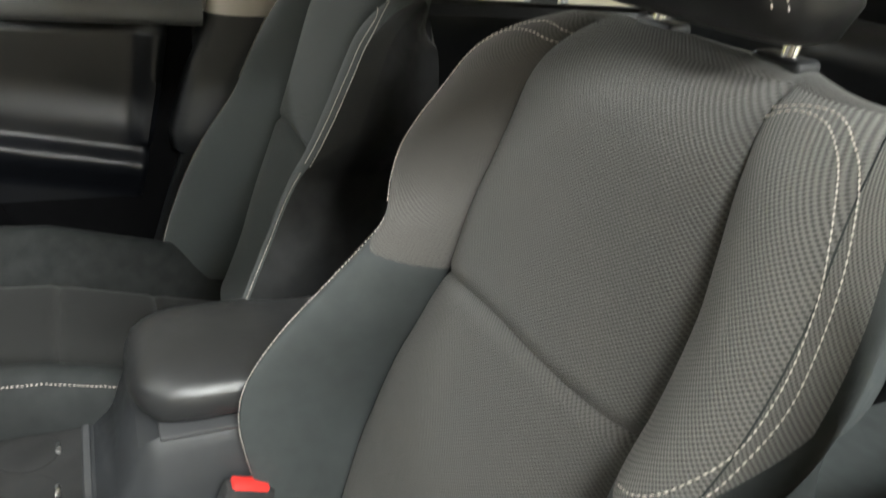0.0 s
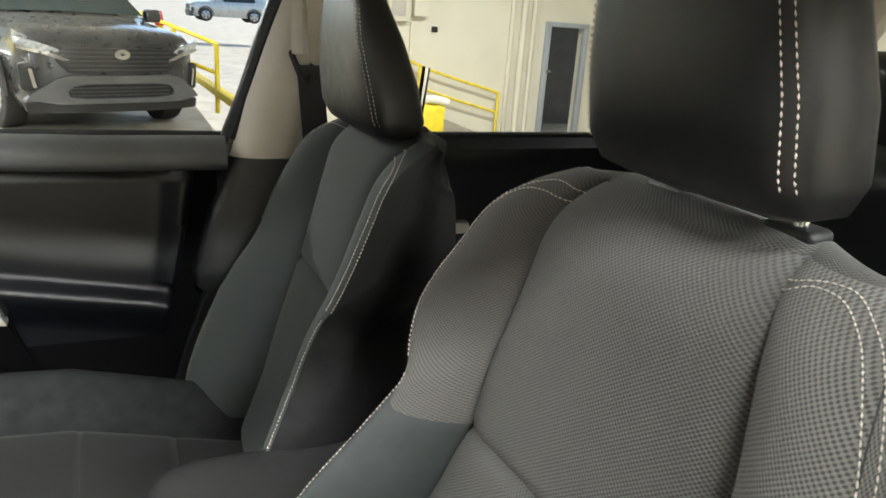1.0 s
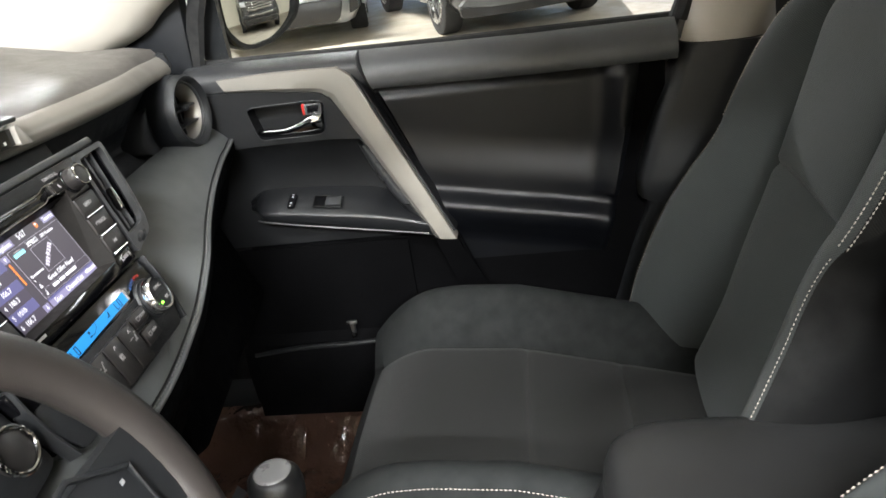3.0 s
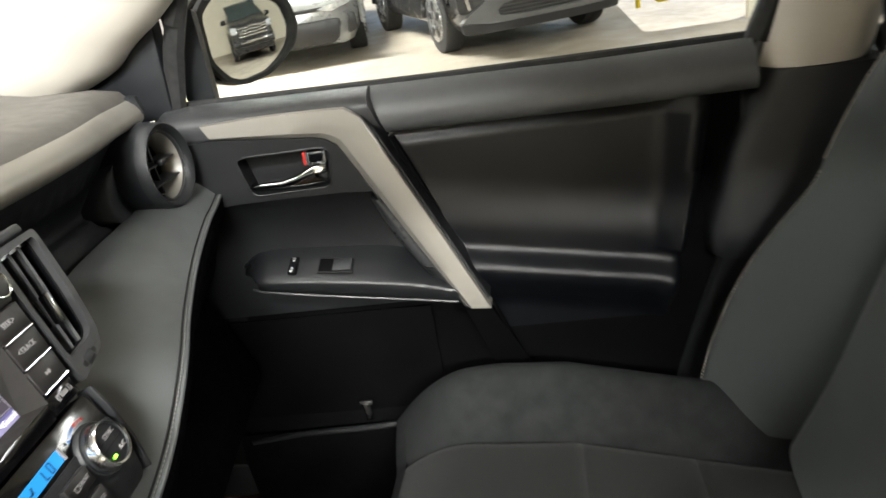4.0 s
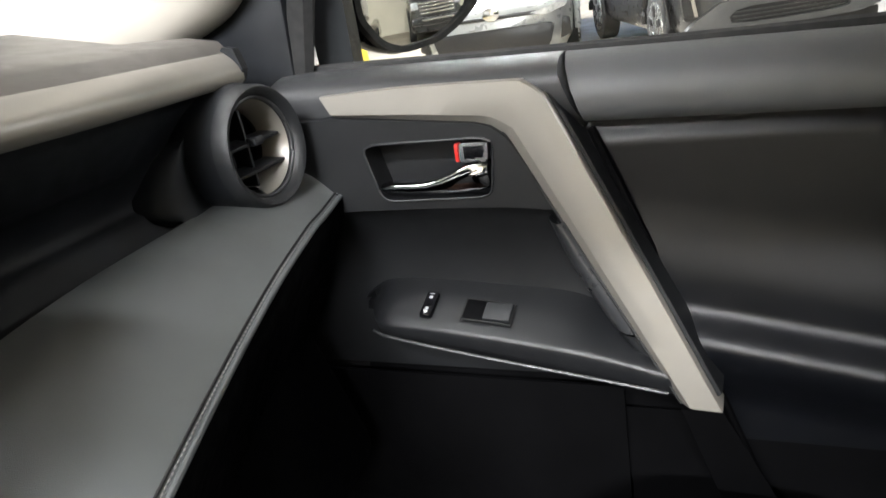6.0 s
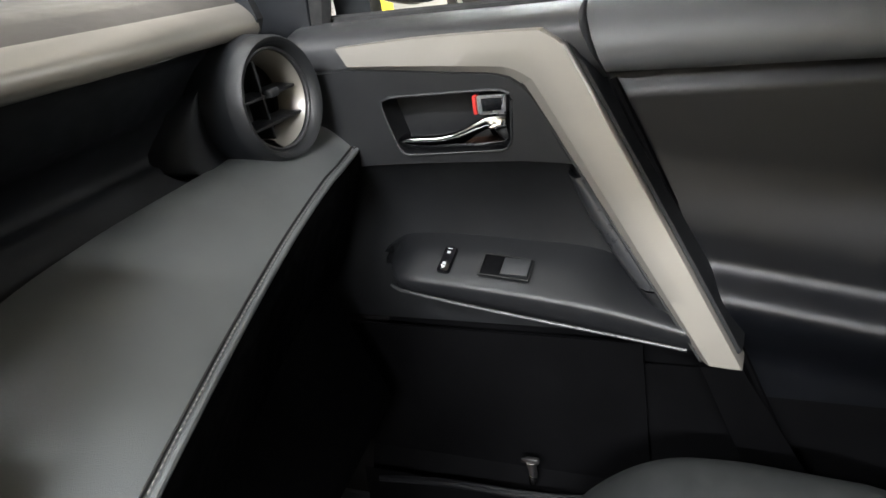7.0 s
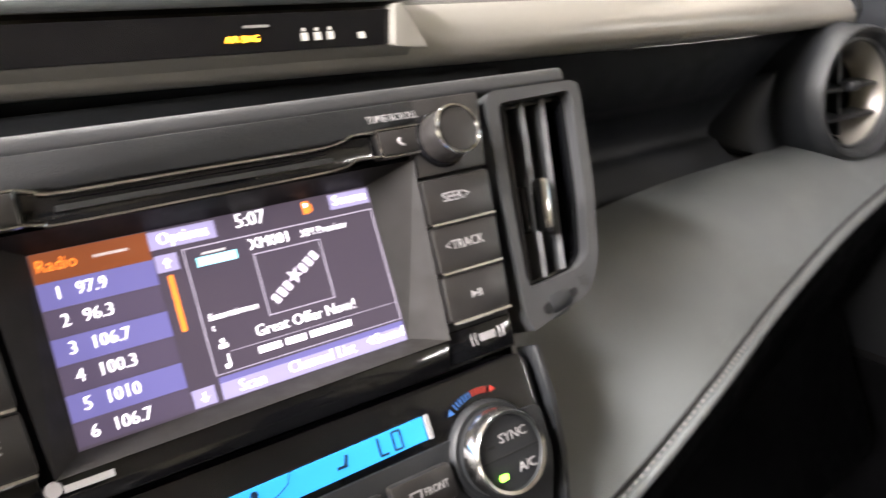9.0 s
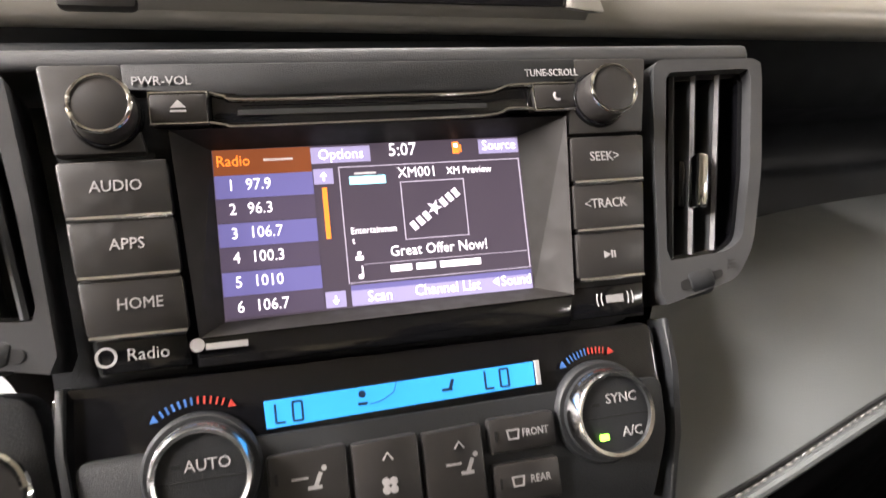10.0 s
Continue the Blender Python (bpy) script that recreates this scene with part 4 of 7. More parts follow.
def seat(name, label, at, group, hz, out, hw=1.0, hy=0.0, inb=-1, cz=0.0, insert=None, wing=None, smooth=None, hx=0.0, taper=0.0):
    insert, wing, smooth = insert or M_CLOTH, wing or M_CLOTH_FINE, smooth or M_SMOOTH
    t = thing(name, label, "car seat", at, group=group, local=True)
    # backrest skins
    patch("upper_insert", span(-1, 1, 40), lambda k: (mid_seam(k), TOP), insert, t, 44, "mesh cloth upper insert", True)
    patch("lower_insert", span(-1, 1, 40), lambda k: (.62, mid_seam(k)), insert, t, 44, "mesh cloth lower insert", True)
    for s in (1, -1):
        w = patch("shoulder_wing", span(s * 1, s * 2, 20), lambda k: (wing_split(k), TOP), M_CLOTH_OPEN_LIT if s == out and wing is M_CLOTH_FINE else wing, t, 36, "cloth shoulder wing")
        b = patch("side_bolster", span(s * 1, s * 2, 20), lambda k: (.62, wing_split(k)), wing if wing is M_CLOTH_SHADED else smooth, t, 36, "smooth grey side bolster")
        wrap = M_CLOTH_OPEN_LIT if s == out and wing is M_CLOTH_FINE else wing if wing is M_CLOTH_FINE else M_CUSHION_SHADED
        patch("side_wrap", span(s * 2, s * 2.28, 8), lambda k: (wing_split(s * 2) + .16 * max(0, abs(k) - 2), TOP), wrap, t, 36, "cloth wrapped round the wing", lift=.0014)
        patch("side_panel", span(s * 2, s * 3, 18), lambda k: (.62, TOP), M_SIDE if wing is M_CLOTH_SHADED else smooth, t, 40, "dark cloth side panel")
        # double white stitching over the shoulder and down the wing
        hook = s == out
        for off in (-.035, .045):
            way = [(1.0, 1.186 + off * .12), (1.35, 1.191 + off * .12), (1.62, 1.19 + off * .12), (1.82 + off * .6, 1.182 + off * .06), (1.93 + off, 1.168), (1.96 + off, 1.14), (1.97 + off, 1.1)]
            if hook:
                way = HOOK[off > 0]
            else:
                way += [(1.97 + off, 1.05), (1.97 + off, 1.0)]
            line = [back_point(s * p.x, p.y) + Vector((s * .0022 * soft(1.9, 2.05, p.x), .0012, .0004)) for p in smooth_line(way, 80)]
            part("stitching", stitches(line, .0052, .0047, .00085), M_THREAD, w, "pale double stitching")
        line = [back_point(s * 1.97, .985 - (.985 - .66) * i / 40) + Vector((s * .0008, .001, 0)) for i in range(41)]
        part("stitching", stitches(line, .0052, .0042, .0007), M_THREAD, b, "pale edge stitching")
    # back shell
    rows = []
    for i in range(21):
        z = .62 + (TOP - .62) * i / 20
        e = back_point(3, z)
        rows.append([(e.x * q, e.y - .03 * (1 - q * q), e.z + (z - e.z) * (1 - q ** 4)) for q in (1, .8, .5, 0, -.5, -.8, -1)])
    part("back_panel", sheet(rows), M_DARK_TRIM, t)
    # rounded top edge, with the cloth carried over it
    v, uvs = [], []
    shrink = back_point(3, TOP).x / back_point(2, TOP).x
    for i in range(13):
        q = i / 12
        for k in span(-2, 2, 32):
            a = back_point(k, TOP)
            y1 = back_point(3, TOP).y - .03 * (1 - (k / 2) ** 2)
            v.append((a.x * (1 - (1 - shrink) * q), a.y * (1 - q) + y1 * q, TOP + (.011 * math.sin(math.pi * q ** .8) - .004 * q) * (1 - .5 * abs(k / 2) ** 2) - .045 * q * q * (k / 2) ** 4))
            uvs.append((a.x, TOP + .09 * q))
    me = bpy.data.meshes.new("top_edge")
    me.from_pydata(v, [], grid_faces(13, 33))
    lay = me.uv_layers.new(name="UVMap")
    for lp in me.loops:
        lay.data[lp.index].uv = uvs[lp.vertex_index]
    me.shade_smooth()
    me.materials.append(insert)
    new("top_edge", me).parent = t
    # headrest on two posts
    for s in (1, -1):
        g = part("post_guide", box(.046, .025, .012, pose(s * .066, -.348, 1.2135, -4, 0, 0), .0055, 4), M_DARK_TRIM, t)
        part("post", cyl(.0062, .14, pose(s * .07, -.35, 1.265 + hz * .5, 6, 0, 0), seg=16), M_CHROME, t, "chrome headrest post")
    rings = []
    head = [(z_, w_ * hw * (1 - taper * max(0, z_ - 1.29) / .19), f_ + hy, b_ + hy) for z_, w_, f_, b_ in HEAD]
    for z, wx, yf, yb in head:
        r = []
        for i in range(28):
            q = 2 * math.pi * i / 28
            cx, sy = math.cos(q), math.sin(q)
            ex = math.copysign(abs(cx) ** .55, cx)
            ey = math.copysign(abs(sy) ** .6, sy)
            r.append((wx * ex + hx, (yf + yb) / 2 + (yf - yb) / 2 * ey, z + hz))
        rings.append(r)
    h = part("headrest", loft(rings), M_LEATHER, t, "black leatherette headrest with twin stitching", angle=60)
    for s in (1, -1):
        groove = [(s * hw * (.11 - .16 * max(0, z - 1.34)) * (1 - taper * max(0, z - 1.29) / .19), 0, z) for z in span(1.286, 1.475, 30)]
        for d in (-.0038, .0038):
            line = []
            for x, _, z in groove:
                xx = x + s * d
                wx = lerp_table([(h_[0], h_[1]) for h_ in head], z)
                yf = lerp_table([(h_[0], h_[2]) for h_ in head], z)
                yb = lerp_table([(h_[0], h_[3]) for h_ in head], z)
                c = min(.999, (abs(xx) / wx) ** (1 / .55))
                y = (yf + yb) / 2 + (yf - yb) / 2 * (math.sqrt(1 - c * c) ** .6)
                line.append(Vector((xx + hx, y + .0012, z + hz)))
            part("stitching", stitches(line, .0058, .0047, .0008), M_THREAD, h, "pale twin stitching")
    # cushion
    SE, ED = .165, .262
    FR = .405

    def cush(a, y):
        z = .655 + (y - .16) * .26 if y < .16 else .655 + (y - .16) * .07
        if y > .30:
            z -= 4.0 * (y - .30) ** 2
        aa = abs(a)
        z += .008 * (1 - (aa / SE) ** 2) if aa < SE else 0
        if aa >= SE:
            r = (aa - SE) / (ED - SE)
            up, dip = (.098, .15) if a * inb > 0 else (.078, .3)
            z += (up - .5 * max(0, y - .25) ** 1.5) * math.sin(math.pi * .5 * min(1, r * 1.35)) - dip * max(0, r - .7) ** 2
        z -= .008 * math.exp(-((aa - SE) / .005) ** 2)
        for ys in (.152, .0):
            if aa < SE:
                z -= .005 * math.exp(-((y - ys) / .005) ** 2)
        return z + cz

    def cushion_patch(nm, a0, a1, y0, y1, na, ny, mat, lab=""):
        v, uvs = [], []
        for i in range(na + 1):
            a = a0 + (a1 - a0) * i / na
            for j in range(ny + 1):
                y = y0 + (y1 - y0) * j / ny
                v.append((a, y, cush(a, y)))
                uvs.append((a, y))
        me = bpy.data.meshes.new(nm)
        me.from_pydata(v, [], grid_faces(na + 1, ny + 1))
        lay = me.uv_layers.new(name="UVMap")
        for lp in me.loops:
            lay.data[lp.index].uv = uvs[lp.vertex_index]
        me.shade_smooth()
        me.materials.append(mat)
        ob = new(nm, me)
        ob.parent = t
        if lab:
            ob["label"] = lab
        return ob

    cushion_patch("cushion_insert", -SE, SE, -.16, .0, 30, 24, M_CUSHION_SHADED, "cloth cushion insert")
    cushion_patch("cushion_insert", -SE, SE, .0, .152, 30, 24, M_CUSHION_SHADED)
    cushion_patch("cushion_insert", -SE, SE, .152, FR, 30, 36, M_CUSHION_SHADED)
    for s in (1, -1):
        cushion_patch("cushion_bolster", s * SE, s * ED, -.16, FR, 16, 60, smooth, "smooth grey cushion bolster")
        rows = []
        for j in range(31):
            y = -.16 + (FR + .16) * j / 30
            rows.append([(s * ED, y, cush(s * ED, y)), (s * (ED + .012), y, cush(s * ED, y) - .03), (s * (ED + .008), y, cush(s * ED, y) - .09), (s * (ED - .01), y, .5), (s * (ED - .03), y, .42)])
        sp = part("cushion_side", sheet(rows), smooth if s == inb else M_LEATHER, t, "black leatherette cushion side")
        line = [Vector((s * (ED + .0), -.1 + .47 * j / 40, cush(s * ED, -.1 + .47 * j / 40) + .0012)) for j in range(41)]
        part("stitching", stitches(line, .0052, .0042, .0007), M_THREAD, sp, "pale edge stitching")
    rows = []
    for i in range(41):
        a = -ED + 2 * ED * i / 40
        z = cush(a, FR)
        rows.append([(a, FR, z), (a, FR + .018, z - .02), (a, FR + .022, z - .05), (a, FR + .006, z - .11), (a, FR - .03, .46)])
    part("cushion_front", sheet(rows), smooth, t)
    part("seat_base", box(.44, .44, .16, pose(0, .12, .385), .02), M_DARK_TRIM, t)
    for s in (1, -1):
        part("seat_rail", box(.03, .6, .05, pose(s * .2, .12, .318), .005), M_BEZEL, t)
    return t


seat("passenger_seat", "cloth front passenger seat in shade-darkened tones with pale stitching", (.345, 0, 0), "front seats", -.058, 0, 1.28, .008, hx=.014, taper=.3, insert=M_CLOTH_SHADED, wing=M_CLOTH_SHADED, smooth=M_SMOOTH_SHADED)
SHAPE.update(wing={1: WING_IN, -1: WING}, seam={1: SEAM_IN, -1: SEAM_OUT}, edge={1: EDGE_IN, -1: EDGE}, mid={1: (.968, .0235), -1: (.968, .002)})
seat("driver_seat", "grey mesh-cloth driver seat with pale double stitching", (-.338, -.022, .04), "front seats", -.03, -1, .955, -.004, 0, -.06, hx=-.007, taper=.06)

# ---- rear bench ----
rb = thing("rear_bench", "black rear bench seat with headrests", "car seat", (0, -1.1, .3))
part("rear_cushion", box(1.3, .5, .22, pose(0, -.95, .56, 4, 0, 0), .05, 3), M_SMOOTH, rb)
for x, w in ((-.33, .62), (.33, .62)):
    part("rear_backrest", box(w, .14, .62, pose(x, -1.3, .9, -18, 0, 0), .05, 3), M_LEATHER, rb)
    part("rear_headrest", box(.27, .11, .2, pose(x, -1.42, 1.27, -14, 0, 0), .045, 3), M_LEATHER, rb)

# ---- passenger door ----
def door_frame_m(x):
    """Outline axes (u, v, w) to the world: u along the car, v up, w from the door into the cabin."""
    return Matrix(((0, 0, -1, x), (1, 0, 0, 0), (0, 1, 0, 0), (0, 0, 0, 1)))


door = thing("passenger_door", "black vinyl passenger door with a champagne boomerang trim", "car door", (.75, .3, .4))
DX = [(.40, .715), (.55, .705), (.70, .71), (.80, .715), (.95, .715), (1.05, .71), (1.09, .712), (1.11, .725), (1.123, .742), (1.125, .76)]
rows = []
for y in span(-.11, .74, 24):
    sill = 1.121 + .012 * max(0, (y - .1) / .6)
    rows.append([(soft_table(DX, z) + .012 * max(0, (y - .6) / .1), y, z + (sill - 1.121 if z > 1.08 else 0)) for z in (.40, .46, .55, .65, .75, .85, .95, 1.02, 1.06, 1.085, 1.10, 1.113, 1.121, 1.124)])
part("base_panel", sheet(rows), M_LOWER_SHADED, door)
part("belt_moulding", tube([(.752, -.13, 1.123), (.752, .3, 1.126), (.753, .70, 1.134)], .008, 8), M_RUBBER, door)
# soft roll under the window
rings = []
for i, y in enumerate(span(-.128, .3975, 20)):
    sl = 1.121 + .012 * max(0, (y - .1) / .6)
    e = 0.0 if i < 20 else 1.0
    cut = max(0.0, (y - .36) / .035) * .018
    r = []
    for x, z in ((.748, sl + .002), (.728, sl + .004), (.706, sl - .006), (.692, sl - .024), (.689, sl - .042), (.695, sl - .056), (.712, sl - .06), (.745, sl - .05)):
        r.append((x, y - cut * ((sl - z) / .06), z))
    rings.append(r)
part("upper_roll", loft(rings), M_ROLL_LIT, door, "soft black vinyl roll under the window, greyed for the light on it", angle=70)
# hard cap ahead of the roll
rings = []
for y in span(.4, .71, 12):
    sl = 1.121 + .012 * max(0, (y - .1) / .6)
    back = .02 * (1 - soft(.4, .46, y))
    rings.append([(x, y - back * (sl - z) / .06, z) for x, z in ((.752, sl + .002), (.735, sl + .004), (.712, sl + .003), (.692, sl - .002), (.680, sl - .009), (.6775, sl - .016), (.679, sl - .035), (.70, sl - .062), (.75, sl - .062))])
part("front_cap", loft(rings), M_CAP, door, angle=60)


def ridge(y):
    return .872 + .18 * (y + .03)


# padded inset with its two ledges
rows = []
for q in span(0, 1, 36):
    row = []
    for j in range(73):
        s = j / 72
        # s runs down the pad
        zt = 1.066
        z_lin = zt + (.735 - zt) * s
        f0 = lerp_table([(.70, .236), (.757, .256), (.857, .290), (1.066, .372)], z_lin) + .022
        r0 = lerp_table([(.70, .004), (.745, -.004), (.815, -.018), (.94, -.047), (1.072, -.068)], z_lin)
        y = f0 + (r0 - f0) * q
        zr = ridge(y)
        z = z_lin
        d = z - zr
        x = .700
        x -= .012 * soft(.06, -.02, d)
        x -= .026 * soft(-.042, -.072, d)
        x += .03 * soft(-.074, -.15, d)
        edge = 1 - q
        x -= .024 * (1 - soft(.02, .15, edge)) * (1 if d > -.03 else .35)
        x += .014 * (1 - soft(0, .03, edge))
        x += .010 * (1 - soft(0, .06, s))
        row.append((x, y, z))
    rows.append(row)
part("inset_pad", sheet(rows), M_DOOR_SOFT, door, "black vinyl inset with two moulded ledges", angle=70)
# lower panel with the map pocket
rows = []
for y in span(-.02, .72, 22):
    row = []
    for z in (.42, .48, .54, .58, .60, .62, .66, .70, .74, .76):
        inside = soft(.27, .40, y)
        x = .69 - .03 * soft(.62, .54, z) * inside + .006 * soft(.6, .7, z)
        row.append((x, y + .2 * (.76 - z) * (1 - soft(.0, .3, y)), z))
    rows.append(row)
part("lower_panel", sheet(rows), M_LOWER_SHADED, door, angle=50)
rim = smooth_line([(.655, .70, .575), (.652, .6, .588), (.65, .5, .592), (.652, .43, .597), (.657, .395, .607), (.666, .375, .622)], 40)
part("pocket_rim", tube(rim, .005, 8), M_ARM, door)
part("pocket_wall", sheet([[(.655 - .0, y, .59), (.648, y, .54), (.655, y, .46)] for y in span(.2, .72, 10)]), M_LOWER_SHADED, door)
part("pocket_back", box(.004, .36, .2, pose(.688, .54, .69)), M_LOWER_SHADED, door)
hk = part("pocket_clip", cyl(.006, .03, pose(.668, .494, .612), .006, seg=12), M_CHROME_SATIN, door, "small bright metal clip in the pocket")
part("clip_head", box(.006, .022, .008, pose(.667, .494, .63), .002), M_CHROME_SATIN, hk)
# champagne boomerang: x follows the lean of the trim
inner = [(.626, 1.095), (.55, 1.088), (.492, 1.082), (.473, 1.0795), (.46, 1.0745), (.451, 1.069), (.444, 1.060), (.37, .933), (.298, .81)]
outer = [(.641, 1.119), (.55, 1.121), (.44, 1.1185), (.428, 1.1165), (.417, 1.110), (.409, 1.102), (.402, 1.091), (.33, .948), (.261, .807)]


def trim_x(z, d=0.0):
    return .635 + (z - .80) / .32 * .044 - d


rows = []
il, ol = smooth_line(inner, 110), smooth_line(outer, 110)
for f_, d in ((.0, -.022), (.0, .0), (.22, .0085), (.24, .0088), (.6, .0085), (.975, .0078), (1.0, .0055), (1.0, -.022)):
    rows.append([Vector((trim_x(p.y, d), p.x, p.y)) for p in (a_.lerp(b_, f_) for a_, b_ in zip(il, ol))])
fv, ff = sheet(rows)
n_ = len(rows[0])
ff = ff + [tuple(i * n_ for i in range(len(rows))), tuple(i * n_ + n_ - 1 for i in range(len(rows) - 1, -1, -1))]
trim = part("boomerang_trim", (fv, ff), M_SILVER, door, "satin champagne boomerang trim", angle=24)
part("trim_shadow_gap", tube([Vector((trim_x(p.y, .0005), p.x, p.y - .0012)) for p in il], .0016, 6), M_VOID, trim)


# dark flank that carries the cap down behind the trim
rows = [[], [], [], [], []]
for a_, p, b_ in zip(ol, ol[1:], ol[2:]):
    if p.x < .42:
        k = soft(.42, .40, p.x)
        n_out = Vector((b_.y - a_.y, a_.x - b_.x)).normalized()
        for row, x, w_ in zip(rows, (trim_x(p.y, -.004), trim_x(p.y, -.001), trim_x(p.y, -.003), trim_x(p.y, -.012), .705), (-.001, .001, .0035 * k + .0005, .0045 * k + .0005, .005 * k + .0005)):
            row.append(Vector((x, p.x + n_out.x * w_, p.y + n_out.y * w_)))
part("trim_flank", sheet(rows), M_PANEL, door, angle=50)

tail = [[Vector((.632 + .045 * t_ - .004 * q, .2605 + .037 * q - .115 * t_ + .04 * t_ * q, .8035 + .004 * q - .26 * t_)) for q in (0, .04, .5, .96, 1)] for t_ in span(0, 1, 8)]
part("trim_tail", sheet(tail), M_LOWER_SHADED, door, "dark plastic tail under the trim", angle=50)

# panel round the inner handle
PANEL = [(.74, 1.094), (.625, 1.097), (.48, 1.083), (.463, 1.079), (.447, 1.067), (.404, .994), (.42, .9955), (.45, .9985), (.53, .999), (.61, .9985), (.74, .992)]
REC = round_poly([(.599, 1.064), (.588, 1.068), (.472, 1.069), (.461, 1.064), (.467, 1.010), (.585, 1.008)], .012, 4)
c0 = (.53, 1.04)
part("handle_panel", ring_prism(radial(PANEL, c0, 72), radial(REC, c0, 72), 0, .038, door_frame_m(.703), .003), M_PANEL, door, angle=30)
rim3 = [Vector((.6645, y, z)) for y, z in radial(REC, c0, 72)]
cup = part("handle_cup", prism(radial(REC, c0, 48), 0, .004, door_frame_m(.702)), M_PANEL, door, "matt black handle cup")
part("cup_rim", tube(rim3, .0014, 6, closed=True), M_DARK_TRIM, cup)
# recessed wall under the handle, behind the armrest
rows = [[(x, y, z) for x, z in ((.6662, .9995), (.669, .996), (.676, .989), (.686, .976), (.694, .958), (.699, .93), (.7, .9), (.702, .84), (.706, .79))] for y in span(.375, .74, 14)]
part("recess_wall", sheet(rows), M_PANEL, door)
# chrome lever with its lock tab
rings = []
for y, zt, xo in ((.592, 1.0185, .672), (.588, 1.0245, .668), (.575, 1.0265, .662), (.555, 1.0265, .6595), (.536, 1.0275, .658), (.52, 1.031, .657), (.508, 1.0355, .656), (.497, 1.0405, .656), (.487, 1.0445, .657), (.474, 1.0455, .659), (.4685, 1.0445, .662)):
    zb = 1.0115
    h_ = zt - zb
    rings.append([(xo + .016, y, zt), (xo + .005, y, zt), (xo + .0015, y, zt - .0012), (xo, y, zt - .0035), (xo + .0006, y, zb + .62 * h_), (xo + .0045, y, zb + .3 * h_), (xo + .0095, y, zb + .06 * h_), (xo + .016, y, zb)])
lever = part("door_lever", loft(rings), M_CHROME, door, "chrome inner door lever", angle=50)
lock = part("lock_tab", ring_prism(round_poly([(.494, 1.065), (.465, 1.065), (.467, 1.046), (.495, 1.046)], .003, 2), round_poly([(.489, 1.061), (.470, 1.061), (.471, 1.05), (.489, 1.05)], .002, 2), 0, .012, door_frame_m(.674), .001), M_CHROME_SATIN, door, "grey lock tab with a red flank")
part("lock_face", box(.004, .02, .012, pose(.664, .48, 1.0555)), M_PIANO, lock)
part("lock_red", box(.01, .004, .018, pose(.667, .4975, 1.0555), .001), M_RED, lock, "red lock marking")
# armrest with the switch plate
rings = []
for y in span(.305, .645, 26):
    zb = soft_table([(.305, .837), (.36, .873), (.40, .893), (.48, .902), (.568, .908), (.62, .905), (.645, .889)], y)
    ze = soft_table([(.305, .838), (.337, .847), (.389, .859), (.48, .872), (.60, .884), (.63, .882), (.645, .876)], y)
    zl = soft_table([(.305, .816), (.317, .818), (.369, .827), (.481, .846), (.6, .865), (.645, .87)], y)
    k = soft(.645, .60, y)
    xe = .635 + .055 * (1 - k)
    rings.append([(.71, y, zb), (.69, y, zb - .004), (xe + .012, y, ze + .004), (xe + .0035, y, ze + .0008), (xe + .0008, y, ze - .0015), (xe - .0004, y, ze - .005), (xe + .0025, y, zl + .008), (xe + .006, y, zl), (xe + .02, y, zl - .01), (.71, y, zl - .03)])
arm = part("armrest", loft(rings), M_ARM, door, "dark grey armrest with window switches", angle=50)
line = [(soft_table([(.31, .639), (.6, .639), (.64, .668)], y), y, soft_table([(.305, .816), (.317, .818), (.369, .827), (.481, .846), (.6, .865)], y)) for y in span(.31, .62, 20)]
part("armrest_seam", tube(line, .0018, 6), M_BEZEL, arm)


def on_arm(y, x, turn=0.0):
    """Axes on the armrest's top at (x, y)."""
    z0 = soft_table([(.40, .893), (.48, .902), (.568, .908)], y) - .004
    z1 = soft_table([(.389, .859), (.48, .872), (.60, .884)], y) + .004
    z = z0 + (z1 - z0) * (.69 - x) / .043
    w = Vector((-(z0 - z1) / .043 * 1.0, -.12, 1)).normalized()
    u = Vector((0, 1, .12)).normalized()
    v = w.cross(u).normalized()
    u = v.cross(w)
    m = Matrix((u, v, w)).transposed().to_4x4()
    m.translation = (x, y, z)
    return m @ pose(0, 0, 0, 0, 0, turn)


m1 = on_arm(.553, .662)
sw = part("lock_switch", box(.014, .034, .008, m1 @ pose(0, 0, .002), .003), M_PIANO, arm, "gloss black lock rocker")
for k in (-1, 1):
    part("lock_mark", box(.0035, .0032, .0006, m1 @ pose(0, k * .0075, .0066)), M_WHITE_INK, sw)
part("lock_mark", box(.005, .0008, .0006, m1 @ pose(0, -.0125, .0066)), M_WHITE_INK, sw)
m2 = on_arm(.488, .662)
wb_ = part("window_switch", box(.052, .026, .006, m2 @ pose(0, 0, .0), .002), M_LOWER_SHADED, arm, "window rocker in a black well")
part("rocker", box(.03, .022, .008, m2 @ pose(-.011, 0, .0025, 0, 6, 0), .002), M_DARK_TRIM, wb_)
part("well_rim", ring_prism([(-.027, -.014), (.027, -.014), (.027, .014), (-.027, .014)], [(-.0255, -.0125), (.0255, -.0125), (.0255, .0125), (-.0255, .0125)], .002, .0036, m2), M_VOID, wb_)
